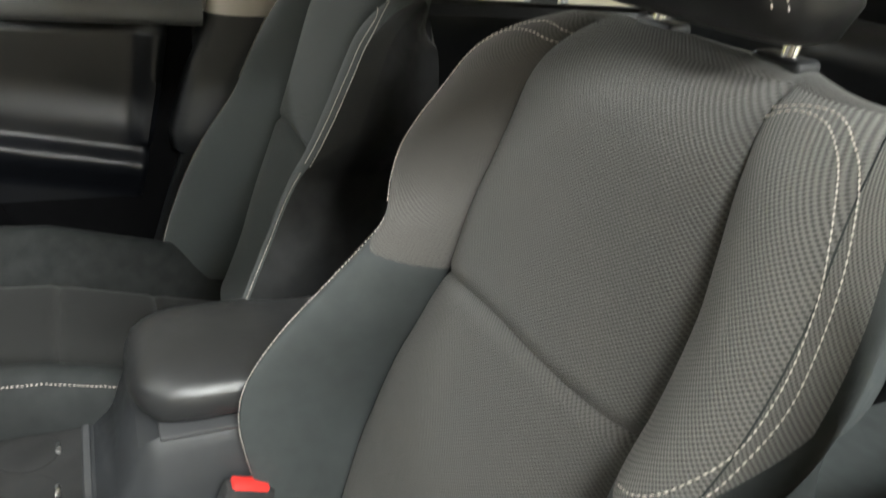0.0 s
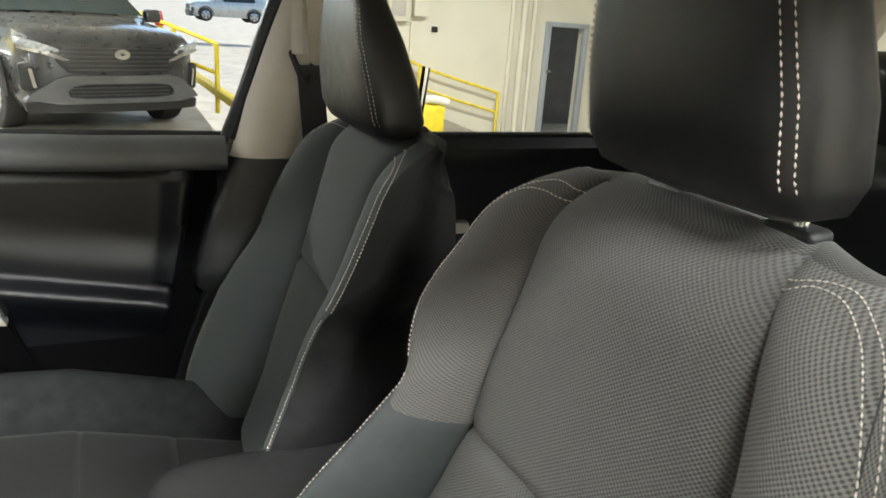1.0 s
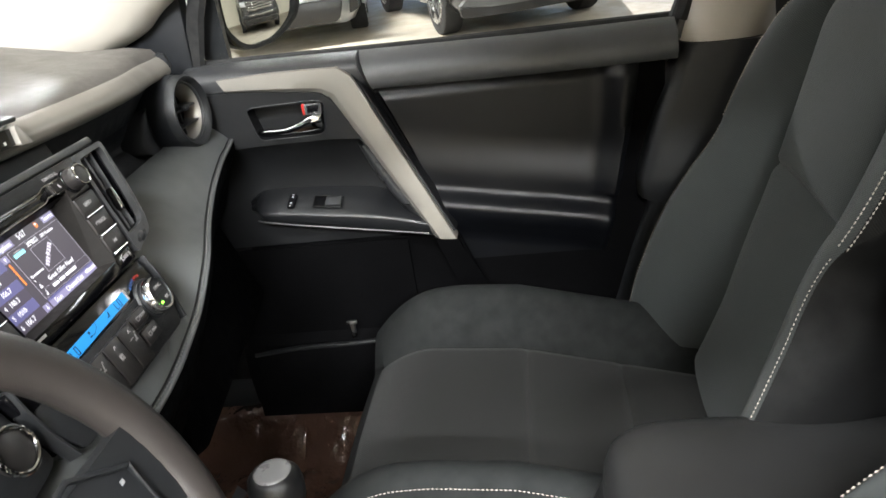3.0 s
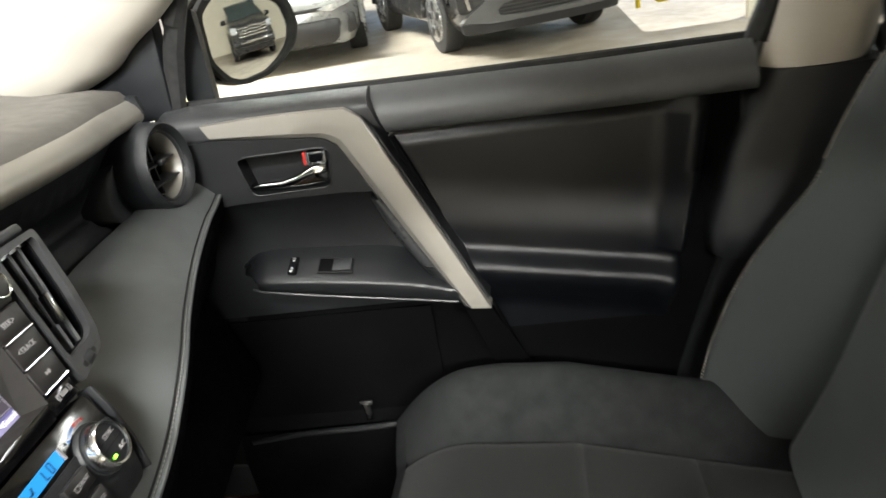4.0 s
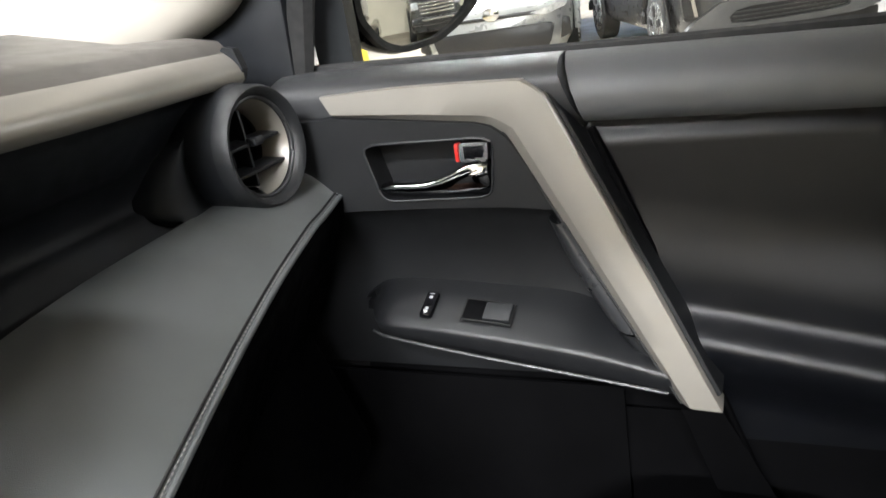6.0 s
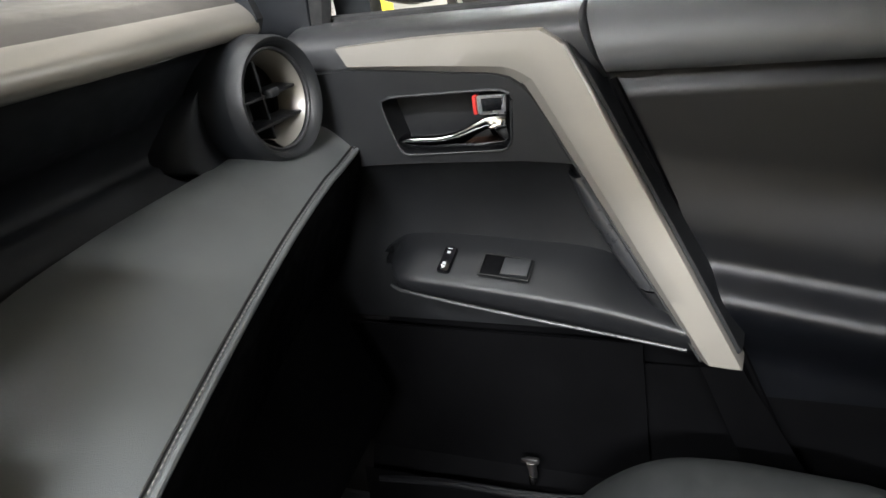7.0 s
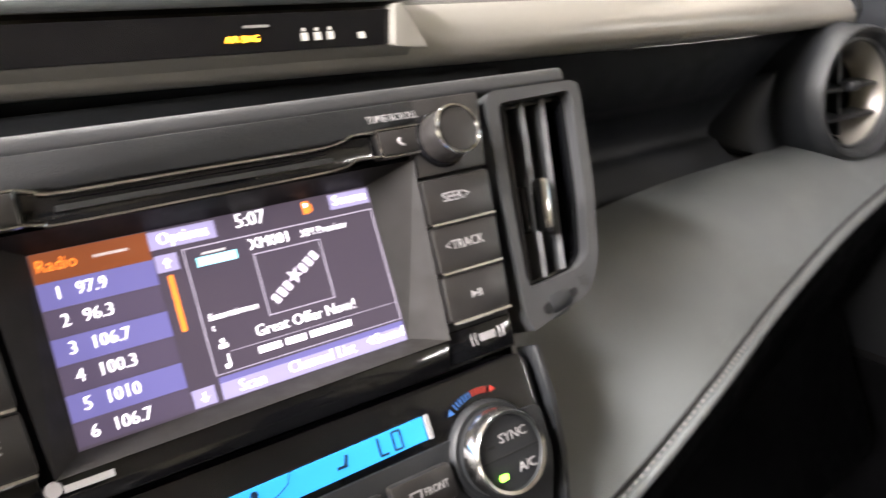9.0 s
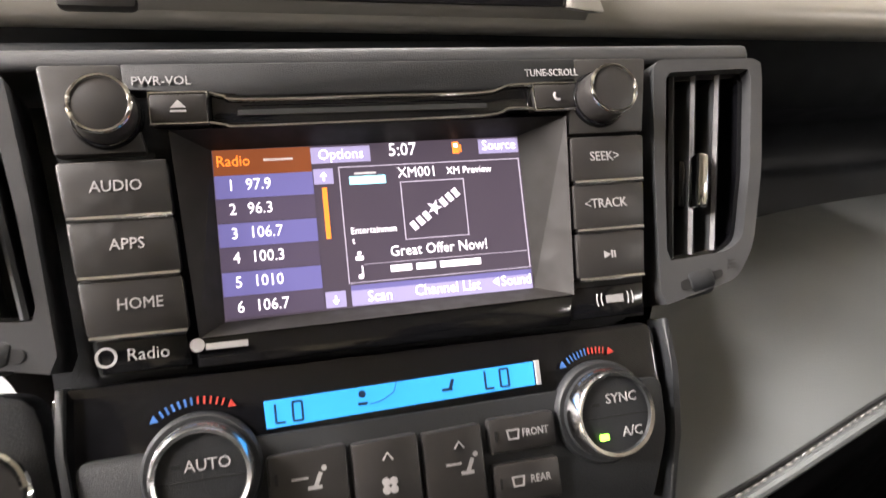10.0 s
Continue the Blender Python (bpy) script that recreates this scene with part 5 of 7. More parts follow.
# pull grip beside the trim
GL = [(.80, .318), (.88, .367), (.94, .399), (.99, .418)]
GT = [(.80, .292), (.81, .298), (.933, .37), (.99, .403)]
for nm, z0, z1, mat_ in (("pull_grip", .871, .985, M_GRIP_LIT), ("grip_cap", .808, .869, M_ARM)):
    grip = []
    for z in span(z0, z1, 14):
        yl, yt = soft_table(GL, z), lerp_table(GT, z)
        k = .35 + .65 * soft(.99, .93, z)
        grip.append([(x_, yt + (yl - yt) * q, z) for x_, q in ((.69, 1.0), (.676, 1.02), (.668 - .002 * k, .94), (.662 - .004 * k, .72), (.657 - .004 * k, .5), (.653 - .001 * k, .3), (.654, .05), (.662, -.2))])
    part(nm, sheet(grip), mat_, door, "gloss pull grip edge, lightened for its highlight" if nm == "pull_grip" else "", angle=60)
part("groove", tube(smooth_line([(.696, .374, 1.064), (.69, .29, .857), (.688, .254, .757), (.69, .212, .643), (.70, .17, .52)], 40), .0045, 8), M_LOWER_SHADED, door)
# mirror sail and window bar
sail = [(.70, 1.125), (.80, 1.125), (.86, 1.18), (.76, 1.24), (.69, 1.30)]
part("mirror_sail", prism(round_poly(sail, .015, 3), 0, .03, door_frame_m(.755), .006), M_DASH_HARD, door)
part("window_bar", tube([(.742, .705, 1.12), (.735, .675, 1.22), (.72, .63, 1.32), (.70, .56, 1.42)], .013, 8, flat=1.3), M_RUBBER, door)
part("window_frame", tube(smooth_line([(.74, -.14, 1.12), (.735, -.175, 1.22), (.722, -.225, 1.36), (.668, -.315, 1.58), (.655, -.1, 1.61), (.66, .3, 1.58), (.69, .55, 1.42), (.725, .66, 1.26)], 60), .016, 8), M_RUBBER, door)

# door mirror outside
mir = thing("door_mirror", "black door mirror with a convex glass", "mirror", (.86, .68, 1.1))
c_m = Vector((.955, .645, 1.19))
n_m = Vector((-.50, -.866, .02)).normalized()
u_m = Vector((0, 0, 1)).cross(n_m).normalized()
v_m = n_m.cross(u_m)
MM = Matrix((u_m, v_m, n_m)).transposed().to_4x4()
MM.translation = c_m
MO = round_poly([(-.055, .095), (.045, .095), (.114, .055), (.124, .012), (.108, -.022), (.07, -.046), (.03, -.062), (-.03, -.066), (-.064, -.053), (-.092, -.015), (-.09, .068)], .014, 3)
GO = [(x * .9, y * .88) for x, y in MO]
part("housing", loft([[tuple(MM @ Vector((x * k, y * k, w))) for x, y in MO] for k, w in ((.97, -.014), (1.03, -.02), (1.0, -.05), (.85, -.085), (.5, -.11))]), M_PIANO, mir, angle=50)
part("housing_rim", ring_prism(MO, GO, -.01, .004, MM, .002), M_RUBBER, mir, angle=30)
gv, gf = [], []
RS = 1.3
g_rows = []
for k in span(0, 1, 10):
    row = []
    for x, y in GO + GO[:1]:
        px_, py_ = x * (1 - k) , y * (1 - k)
        row.append(tuple(MM @ Vector((px_, py_, .0 - (px_ * px_ + py_ * py_) / (2 * RS)))))
    g_rows.append(row)
part("mirror_glass", sheet(g_rows), M_MIRROR, mir, "convex mirror glass", angle=80)
part("arm", loft([[(x + dx, y + dy, z) for dx, dy, z in ((.0, .0, z0), (.0, .045, z0 + .005), (.0, .05, z1), (.0, .0, z1))] for x, y, z0, z1, dx0 in ((.775, .65, 1.128, 1.27, 0), (.82, .662, 1.124, 1.26, 0), (.865, .685, 1.13, 1.25, 0), (.9, .705, 1.14, 1.245, 0))]), M_DASH_HARD, mir, "matt black mirror base", angle=50)

# ---- dashboard ----
def y_low(x):
    return soft_table([(-.72, .72), (-.632, .695), (-.53, .678), (-.42, .652), (-.27, .634), (-.13, .630), (0, .630), (.13, .630), (.27, .634), (.42, .652), (.53, .678), (.632, .695), (.72, .72)], x)


def z_low(x):
    return 1.181 - .049 * max(x, -.2)


def z_up(x):
    return z_low(x) + .0265


dash = thing("dashboard", "black dashboard with a champagne upper strip and stitched pad", "dashboard", (0, .8, .6))
XS = span(-.71, .645, 60)
rows = []
for x in XS:
    yu = y_low(x) + .016
    e = 1 - .35 * (abs(x) / .7) ** 4
    rows.append([(x, yu, z_up(x) + .0), (x, yu + .012, z_up(x) + .012), (x, yu + .05, z_up(x) + .019), (x, yu + .14, z_up(x) + .022), (x, 1.0, 1.225), (x, 1.16 - .1 * x * x, 1.215)])
top = part("top_pad", sheet(rows), M_TOP_LIT, dash, "grained charcoal top pad, coloured lighter for windshield light", angle=60)
XS2 = span(-.70, .632, 60)
rows = []
for x in XS2:
    yl, yu = y_low(x), y_low(x) + .015
    row = []
    for s in span(0, 1, 8):
        bulge = .006 * math.sin(math.pi * s)
        row.append((x, yl + (yu - yl) * s - bulge, z_low(x) + (z_up(x) - z_low(x)) * s))
    row.insert(0, (x, yl + .004, z_low(x) - .004))
    row.insert(0, (x, yl + .02, z_low(x) - .006))
    row.append((x, yu + .006, z_up(x) + .002))
    rows.append(row)
strip = part("upper_strip", sheet(rows), M_SILVER, dash, "satin champagne strip across the dash", angle=50)
part("strip_end", loft([[(x, y_low(x) + dy, z_low(x) + dz) for dy, dz in ((.004, -.003), (-.002, .01), (.004, .03), (.016, .032), (.03, .02), (.03, -.003))] for x in (.628, .636, .642)]), M_DASH_HARD, strip)
# dark band under the strip
rows = []
for x in span(-.70, .64, 50):
    yl, zl = y_low(x), z_low(x)
    yb = .738 - .02 * soft(.48, .62, abs(x))
    rows.append([(x, yl + .018, zl - .006), (x, yl + .03, zl - .02), (x, yl + .05, zl - .05), (x, max(yl + .055, yb - .012), 1.10), (x, yb, 1.074), (x, yb - .002, 1.066), (x, yb - .006, 1.063), (x, yb - .011, 1.0615), (x, yb - .014, 1.057), (x, yb - .024, 1.046), (x, yb - .04, 1.0)])
part("band", sheet(rows), M_DASH_HARD, dash, "black band under the strip", angle=60)
# stitched lower pad, beside the centre stack and out to the door
E_ = [(.668, .642, 1.0145), (.62, .634, 1.010), (.58, .6285, 1.0066), (.48, .6069, .9959), (.36, .5713, .9854), (.25, .5308, .9809), (.16, .5103, .961), (.09, .502, .9467), (.04, .4985, .939), (0, .497, .936)]
B_ = [(.668, .70, 1.044), (.62, .70, 1.047), (.56, .70, 1.049), (.48, .694, 1.05), (.36, .682, 1.051), (.25, .655, 1.049), (.175, .61, 1.035), (.135, .555, 1.008), (.118, .52, .98), (0, .513, .968)]
for s in (1, -1):
    EL = [Vector((s * p[0], p[1], p[2])) for p in smooth_line(E_, 60)]
    BL = [Vector((s * p[0], p[1], p[2])) for p in smooth_line(B_, 60)]
    rows = []
    for e, b in zip(EL, BL):
        row = []
        for q in span(0, 1, 10):
            p = b.lerp(e, q)
            p.z += (.012 * math.sin(math.pi * q) + .004 * q ** 3) * soft(.1, .26, abs(e.x))
            row.append(p)
        row.append(e + Vector((0, -.004, .0)))
        rows.append(row)
    pad = part("stitched_pad", sheet(rows), M_SHELF, dash, "charcoal padded shelf with a stitched edge", angle=60)
    rows = []
    for i, e in enumerate(EL):
        g = soft(.0, 18, i)
        rows.append([e + Vector((0, -.0045, -.001)), e + Vector((0, -.007, -.008)), e + Vector((0, -.004, -.022)), e + Vector((0, .012, -.05)), e + Vector((0, .04, -.12)), e + Vector((0, .10, -.22)), e + Vector((0, .2, -.34))])
    part("knee_panel", sheet(rows), M_LOWER_SHADED, dash, angle=60)
    cord = [e + Vector((0, -.0055, .0015)) for e in EL]
    part("piping", tube(cord, .0026, 8), M_SHELF, pad)
    part("seam", tube([e + Vector((0, .0005, .0048)) for e in EL], .0012, 6), M_VOID, pad)
    part("stitching", stitches([e + Vector((0, -.0035, .0055)) for e in EL], .0052, .0044, .0008), M_THREAD_DIM, pad, "grey edge stitching")
# glove box front and footwell closing
part("glove_box", box(.46, .06, .22, pose(.40, .66, .82, -18, 0, 8), .02), M_LOWER_SHADED, dash)
# Unseen deep-black sheet, added for the dark space under the dashboard.
part("under_dash_dark", box(1.3, .4, .03, pose(0, .92, .72)), M_VOID, dash)
# speaker grille corner on top
part("speaker_grille", prism(round_poly([(.42, .83), (.64, .78), (.66, .95), (.52, 1.0)], .03), 0, .006, pose(0, 0, 1.223, -1, 3, 0), .002), plain("perforated_grille", (.03, .03, .03), .6, vary=.5, big=700), dash)
# round side vents
for s in (1, -1):
    vm = look((s * .591, .66, 1.0915), (s * .521, -.39, 1.155))
    vm = vm @ pose(0, 0, 0, 0, 180, 0) @ Matrix.Diagonal((1.1, 1.1, 1, 1))
    va = part("round_vent", loft([[tuple(vm @ Vector((math.cos(q) * r, math.sin(q) * r, w))) for q in [2 * math.pi * i / 48 for i in range(48)]] for r, w in ((.058, -.09), (.056, -.03), (.053, .0), (.0505, .005), (.047, .004), (.043, -.006), (.041, -.03), (.041, -.06))], caps=False), M_DARK_TRIM, dash, "round side air vent", angle=60)
    part("vent_ring", tube([vm @ Vector((math.cos(q) * .0425, math.sin(q) * .0425, -.005)) for q in [2 * math.pi * i / 48 for i in range(48)]], .0018, 8, closed=True), M_BEZEL, va, "grey vent ring")
    part("vent_bowl", cyl(.041, .004, vm @ pose(0, 0, -.05)), M_VOID, va)
    inner_ring = [[tuple(vm @ Vector((math.cos(q) * r, math.sin(q) * r, w))) for q in [math.pi * (-.55 + 1.1 * i / 24) for i in range(25)]] for r, w in ((.041, -.008), (.034, -.02), (.033, -.035))]
    part("vent_cone", sheet(inner_ring), M_SILVER, va, "champagne inner cone", angle=60)
    part("vent_blade", box(.07, .003, .022, vm @ pose(0, .006, -.022, 10, 0, 0), .001), M_DARK_TRIM, va)
    part("vent_blade", box(.07, .003, .022, vm @ pose(0, -.018, -.022, 10, 0, 0), .001), M_DARK_TRIM, va)
    part("vent_blade", box(.003, .075, .02, vm @ pose(.0, 0, -.03), .001), M_DARK_TRIM, va)
    part("vent_tab", box(.012, .008, .012, vm @ pose(.0, .006, -.01), .002), M_DARK_TRIM, va)
    rows = [[tuple(vm @ Vector((math.cos(q) * r, math.sin(q) * r, w))) for q in [2 * math.pi * i / 40 for i in range(41)]] for r, w in ((.0545, -.01), (.057, -.03), (.059, -.08))]
    part("vent_hood", sheet(rows), M_DASH_HARD, va)
    # moulding that swells from the wall towards the vent
    wall = smooth_line([(.60, .735, 1.135), (.57, .733, 1.122), (.523, .73, 1.108), (.50, .728, 1.09), (.486, .727, 1.068), (.49, .715, 1.05), (.53, .70, 1.04)], 24)
    rows = []
    for i, p_ in enumerate(wall):
        q = radians(100 + 150 * i / 23)
        hub = vm @ Vector((math.cos(q) * .056 * s, math.sin(q) * .056, -.04))
        p_ = Vector((s * p_.x, p_.y, p_.z))
        rows.append([p_ + Vector((0, .012, 0)), p_ + Vector((s * .004, -.004, 0))] + [p_.lerp(hub, t_) + Vector((0, -.016 * math.sin(math.pi * t_ ** .6), 0)) for t_ in (.2, .45, .7, 1)])
    part("vent_moulding", sheet(rows), M_DASH_HARD, va, angle=60)

# information display set into the strip
DR = Matrix.Translation((.004, .036, 1.1895)) @ Matrix.Rotation(radians(2.8), 4, "Y") @ Matrix.Translation((0, 0, -1.1855))
disp = thing("clock_display", "dark dash-top display with amber and grey lamps", "display", (0, .6, 1.19))
part("display_glass", prism(round_poly([(-.085, 1.1855), (.114, 1.1855), (.118, 1.202), (-.085, 1.202)], .003, 2), 0, .004, DR @ Matrix(((1, 0, 0, 0), (0, .25, -1, .588 - .25 * 1.1855), (0, 1, .0, 0), (0, 0, 0, 1)))), M_PIANO, disp)
hood_ = [[(x + .004, y_low(0) + dy, z - .049 * x) for x in span(-.1, .128, 10)] for dy, z in ((-.006, 1.189), (-.005, 1.187), (.0, 1.183))]
part("display_lip", sheet(hood_), M_SILVER, disp)
part("display_cheek", prism(round_poly([(.113, 1.1845), (.132, 1.1825), (.122, 1.205), (.117, 1.204)], .002, 2), 0, .012, DR @ Matrix(((1, 0, 0, 0), (0, .25, -1, .59 - .25 * 1.1855), (0, 1, .0, 0), (0, 0, 0, 1))), .001), M_SILVER, disp)
part("display_hood", box(.25, .05, .006, pose(.014, .65, 1.2145, 6, 2.8, 0), .002), M_DASH_SOFT, disp)
hz = thing("hazard_button", "black hazard button with a red triangle", "button", (-.103, .63, 1.19))
part("button", box(.034, .012, .022, pose(-.103, .63, 1.1985, -14, 2.8, 0), .003), M_BUTTON, hz)

# ---- centre stack: its face leans away at the top ----
S = Matrix(((.9982, .0081, .0599, .008), (.0518, .3975, -.9162, .5566), (-.0313, .9176, .3963, 1.0973), (0, 0, 0, 1)))


ST = S


def on_top(u, v, w=0.0):
    return ST @ Matrix.Translation((u, v, w))


def on_face(u, v, w=0.0):
    return S @ Matrix.Translation((u, v, w))


M_SURROUND = plain("smooth_dark_surround", (.016, .0145, .0135), .62, vary=.12, big=25, spec=.2)
M_INK_AMBER = glow("amber_lamp", (1.0, .45, .03), 2.2)
M_INK_GREY = glow("dim_grey_lamp", (.5, .48, .42), .5)
M_SCREEN_BG = glow("screen_dark", (.075, .06, .085), .35)
M_SCREEN_BLUE = glow("screen_blue", (.15, .14, .36), .42)
M_SCREEN_TAB = glow("screen_violet", (.33, .3, .5), .5)
M_SCREEN_ORANGE = glow("screen_orange", (.9, .22, .03), .75)
M_SCREEN_WHITE = glow("screen_white", (.95, .93, 1.0), .85)
M_SCREEN_CYAN = glow("screen_cyan", (.25, .75, .85), 1.0)
M_LCD = glow("lcd_blue", (.02, .31, .78), .6)
M_LCD_INK = plain("lcd_ink", (.005, .02, .06), .5)
M_GREEN = glow("green_led", (.25, 1.0, .05), 3.0)
M_BLUE_MARK = plain("blue_mark", (.03, .12, .35), .5)
M_RED_MARK = plain("red_mark", (.4, .03, .02), .5)
M_LABEL = plain("label_ink", (.33, .32, .32), .6)

unit = thing("audio_unit", "black touchscreen radio with two knobs and side buttons", "car radio", (0, .52, 1.1))
# housing behind everything
part("housing", loft([[tuple(S @ Vector((u, v, w))) for u, v in round_poly([(-.128, .070), (.128, .070), (.119, -.054), (-.119, -.054)], .006, 3)] for w in (-.10, -.0145)]), M_DASH_HARD, unit, angle=40)


def quad_frame(outer, inner, d0, d1, mat, name, parent, label="", bev=.0):
    return part(name, ring_prism(outer, inner, d0, d1, S, bev), mat, parent, label, angle=30)


# face plates left and right of the screen
for s in (1, -1):
    part("button_tray", prism([(s * (.1265 + s * .0025), .0345), (s * .0885, .0345), (s * .0825, -.052), (s * (.116 + s * .0025), -.052)], -.006, .0, S), M_VOID, unit)
    rows_v = [(.0321, .0115), (.01, -.0108), (-.0124, -.0329)] if s > 0 else [(.0307, .009), (.0075, -.014), (-.0157, -.0367)]
    for (v1, v0) in rows_v:
        oe, os_, ie, is_ = (.1286, .144, .0908, .082) if s > 0 else (.1242, .114, .0836, .056)
        uo1, uo0 = oe - (.032 - v1) * os_, oe - (.032 - v0) * os_
        ui1, ui0 = ie - (.032 - v1) * is_, ie - (.032 - v0) * is_
        b = part("button", prism([(s * uo1, v1), (s * ui1, v1), (s * ui0, v0), (s * uo0, v0)], -.004, .006, S, .0016), M_BUTTON, unit)
        part("chrome_edge", tube([S @ Vector((s * (uo0 - .0008), v0 - .0006, .0058)), S @ Vector((s * (ui0 + .0008), v0 - .0006, .0058))], .001, 6), M_EDGE, b, "thin chrome edge")
    part("label_plate", prism([(s * (.1165 + s * .0025), -.0368), (s * .0815, -.0368), (s * .0795, -.051), (s * (.115 + s * .0025), -.051)], -.004, .003, S, .001), M_PIANO, unit)
    part("corner_plate", prism([(s * (.1325 + s * .0035), .0698), (s * .0988, .0698), (s * .0905, .0335), (s * (.1265 + s * .0025), .0335)], -.004, .005, ST, .0015), M_BUTTON, unit)
    # knob
    kc = (.1075, .0495) if s > 0 else (-.1045, .0485)
    kr = .84
    base = part("knob_base", cyl(.0165 * kr, .006, on_top(*kc, .005), .0155 * kr, bevel=.001), M_PIANO, unit)
    kn = part("knob", loft([[tuple(on_top(*kc) @ Vector((math.cos(q) * r * (1 + (.012 if i % 2 else 0) * (w < .02)), math.sin(q) * r * (1 + (.012 if i % 2 else 0) * (w < .02)), w))) for i, q in enumerate([2 * math.pi * k / 60 for k in range(60)])] for r, w in ((.0142 * kr, .006), (.0138 * kr, .012), (.0134 * kr, .0205), (.0122 * kr, .0222), (.0118 * kr, .0215), (.008 * kr, .0222))]), M_BUTTON, unit, "ribbed black knob with a chrome ring", angle=40)
    part("knob_ring", tube([on_top(*kc) @ Vector((math.cos(2 * math.pi * k / 48) * .0128 * kr, math.sin(2 * math.pi * k / 48) * .0128 * kr, .0215)) for k in range(48)], .0009, 6, closed=True), M_CHROME, kn)
lefts = (("AUDIO", .0204, -.1027), ("APPS", -.0024, -.1001), ("HOME", -.0255, -.0969))
for body_, v, u in lefts:
    text("lettering", body_, .0063, on_face(u, v, .0062), M_LABEL, unit, stretch=.95)
for body_, v in (("SEEK>", .0223), ("<TRACK", .0004)):
    text("lettering", body_, .0062, on_face(.1067 - (.0223 - v) * .12, v, .0062), M_LABEL, unit, stretch=.9)
text("lettering", "PWR-VOL", .0052, on_top(-.0835, .0622, .0055), M_LABEL, unit)
text("lettering", "TUNE-SCROLL", .0048, on_top(.0859, .0628, .0055), M_LABEL, unit, stretch=.85)
text("lettering", "Radio", .0068, on_face(-.0955, -.0447, .0032), M_LABEL, unit)
part("logo_mark", ring_prism([(math.cos(q) * .004, math.sin(q) * .004) for q in span(0, 6.0, 14)], [(math.cos(q) * .003, math.sin(q) * .003) for q in span(0, 6.0, 14)], 0, .0004, on_face(-.1105, -.0447, .0032)), M_LABEL, unit)
part("logo_mark", cyl(.0028, .0004, on_face(-.0775, -.0437, .0045), seg=14), M_LABEL, unit)
part("logo_bar", box(.016, .0025, .0004, on_face(-.0665, -.0447, .0045)), M_LABEL, unit)
part("logo_bar", box(.0085, .0035, .0004, on_face(.1035, -.043, .0032)), M_LABEL, unit)
for s in (1, -1):
    for k in (0, 1):
        part("logo_wave", tube([on_face(.1035 + s * (.006 + .0022 * k), -.043, .0034) @ Vector((s * .0008 * math.cos(q), .003 * math.sin(q), 0)) for q in span(-1.2, 1.2, 6)], .0003, 5), M_LABEL, unit)
# top plate and disc slot
part("top_plate", prism([(-.0985, .0698), (.0985, .0698), (.098, .0588), (.066, .0588), (.055, .0556), (-.055, .0556), (-.0656, .0582), (-.098, .0582)], -.004, .005, ST, .001), M_PANEL, unit)
slot = part("disc_slot", prism([(-.0656, .0573), (-.0525, .0541), (.0507, .0545), (.0646, .0576), (.0748, .0577), (.0748, .0466), (.0633, .0468), (.0521, .044), (-.0534, .0428), (-.0656, .0448)], -.006, .0035, ST, .001), M_PIANO, unit, "gloss black disc slot bar")
part("slot_gap", box(.108, .0022, .002, on_top(-.001, .0488, .0033)), M_VOID, slot)
part("slot_lip", tube([on_top(u, .0525, .0025).translation for u in span(-.053, .051, 4)], .0016, 8), M_PIANO, slot)
for s, a, b, v1, v0 in ((1, .0755, .0977, .0572, .0458), (-1, .0666, .0887, .0566, .0448)):
    fl = part("flap_button", prism([(s * a, v1), (s * b, v1), (s * b, v0), (s * a, v0)], -.004, .007, ST, .0015), M_BUTTON, unit)
    fr = [Vector((s * a, v1 + .0005)), Vector((s * b, v1 + .0005)), Vector((s * b, v0 - .0005)), Vector((s * a, v0 - .0005))]
    part("chrome_frame", tube([ST @ Vector((p.x, p.y, .006)) for p in fr], .0008, 6, closed=True), M_CHROME, fl)
low_line = [(-.0665, .0448), (-.06, .0436), (-.0534, .0428), (.0, .0432), (.0521, .044), (.0633, .0468), (.0755, .0464)]
part("chrome_line", tube([ST @ Vector((u, v, .0045)) for u, v in smooth_line(low_line, 30)], .0008, 6), M_CHROME, slot)
part("chrome_line", tube([ST @ Vector((u, v, .0045)) for u, v in smooth_line([(-.0656, .0573), (-.06, .0556), (-.0525, .0541), (.0, .0542), (.0507, .0545), (.0646, .0576), (.0755, .0578)], 40)], .0008, 6), M_CHROME, slot)
part("eject_mark", prism([(-.003, 0), (.003, 0), (0, .0032)], 0, .0004, on_top(-.0778, .0505, .0072)), M_LABEL, unit)
part("eject_mark", box(.006, .0009, .0004, on_top(-.0778, .0492, .0072)), M_LABEL, unit)
part("phone_mark", tube([on_top(.087, .0515, .0073) @ Vector((.002 * math.cos(q), .002 * math.sin(q), 0)) for q in span(2.4, 5.0, 6)], .0007, 5), M_LABEL, unit)
# screen surround: cheeks that slope in to the glass
OUT = [(-.0822, .0421), (.0905, .0424), (.083, -.0395), (-.0765, -.0412)]
INN = [(-.0668, .0365), (.0708, .0372), (.0698, -.034), (-.0668, -.0354)]
bm_ = bmesh.new()
vo = [bm_.verts.new(S @ Vector((u, v, .005))) for u, v in OUT]
vi = [bm_.verts.new(S @ Vector((u, v, -.008))) for u, v in INN]
for k in range(4):
    bm_.faces.new((vo[k], vo[(k + 1) % 4], vi[(k + 1) % 4], vi[k]))
part("screen_surround", bm_, M_SURROUND, unit, "dark grey sloping screen surround", smooth=False)
part("lower_gloss", prism([(-.078, -.0405), (.083, -.0395), (.08, -.0525), (-.078, -.0525)], -.004, .004, S, .001), M_PIANO, unit)

# the lit screen: flat, as it is
SV0, SV1 = -.0342, .0364
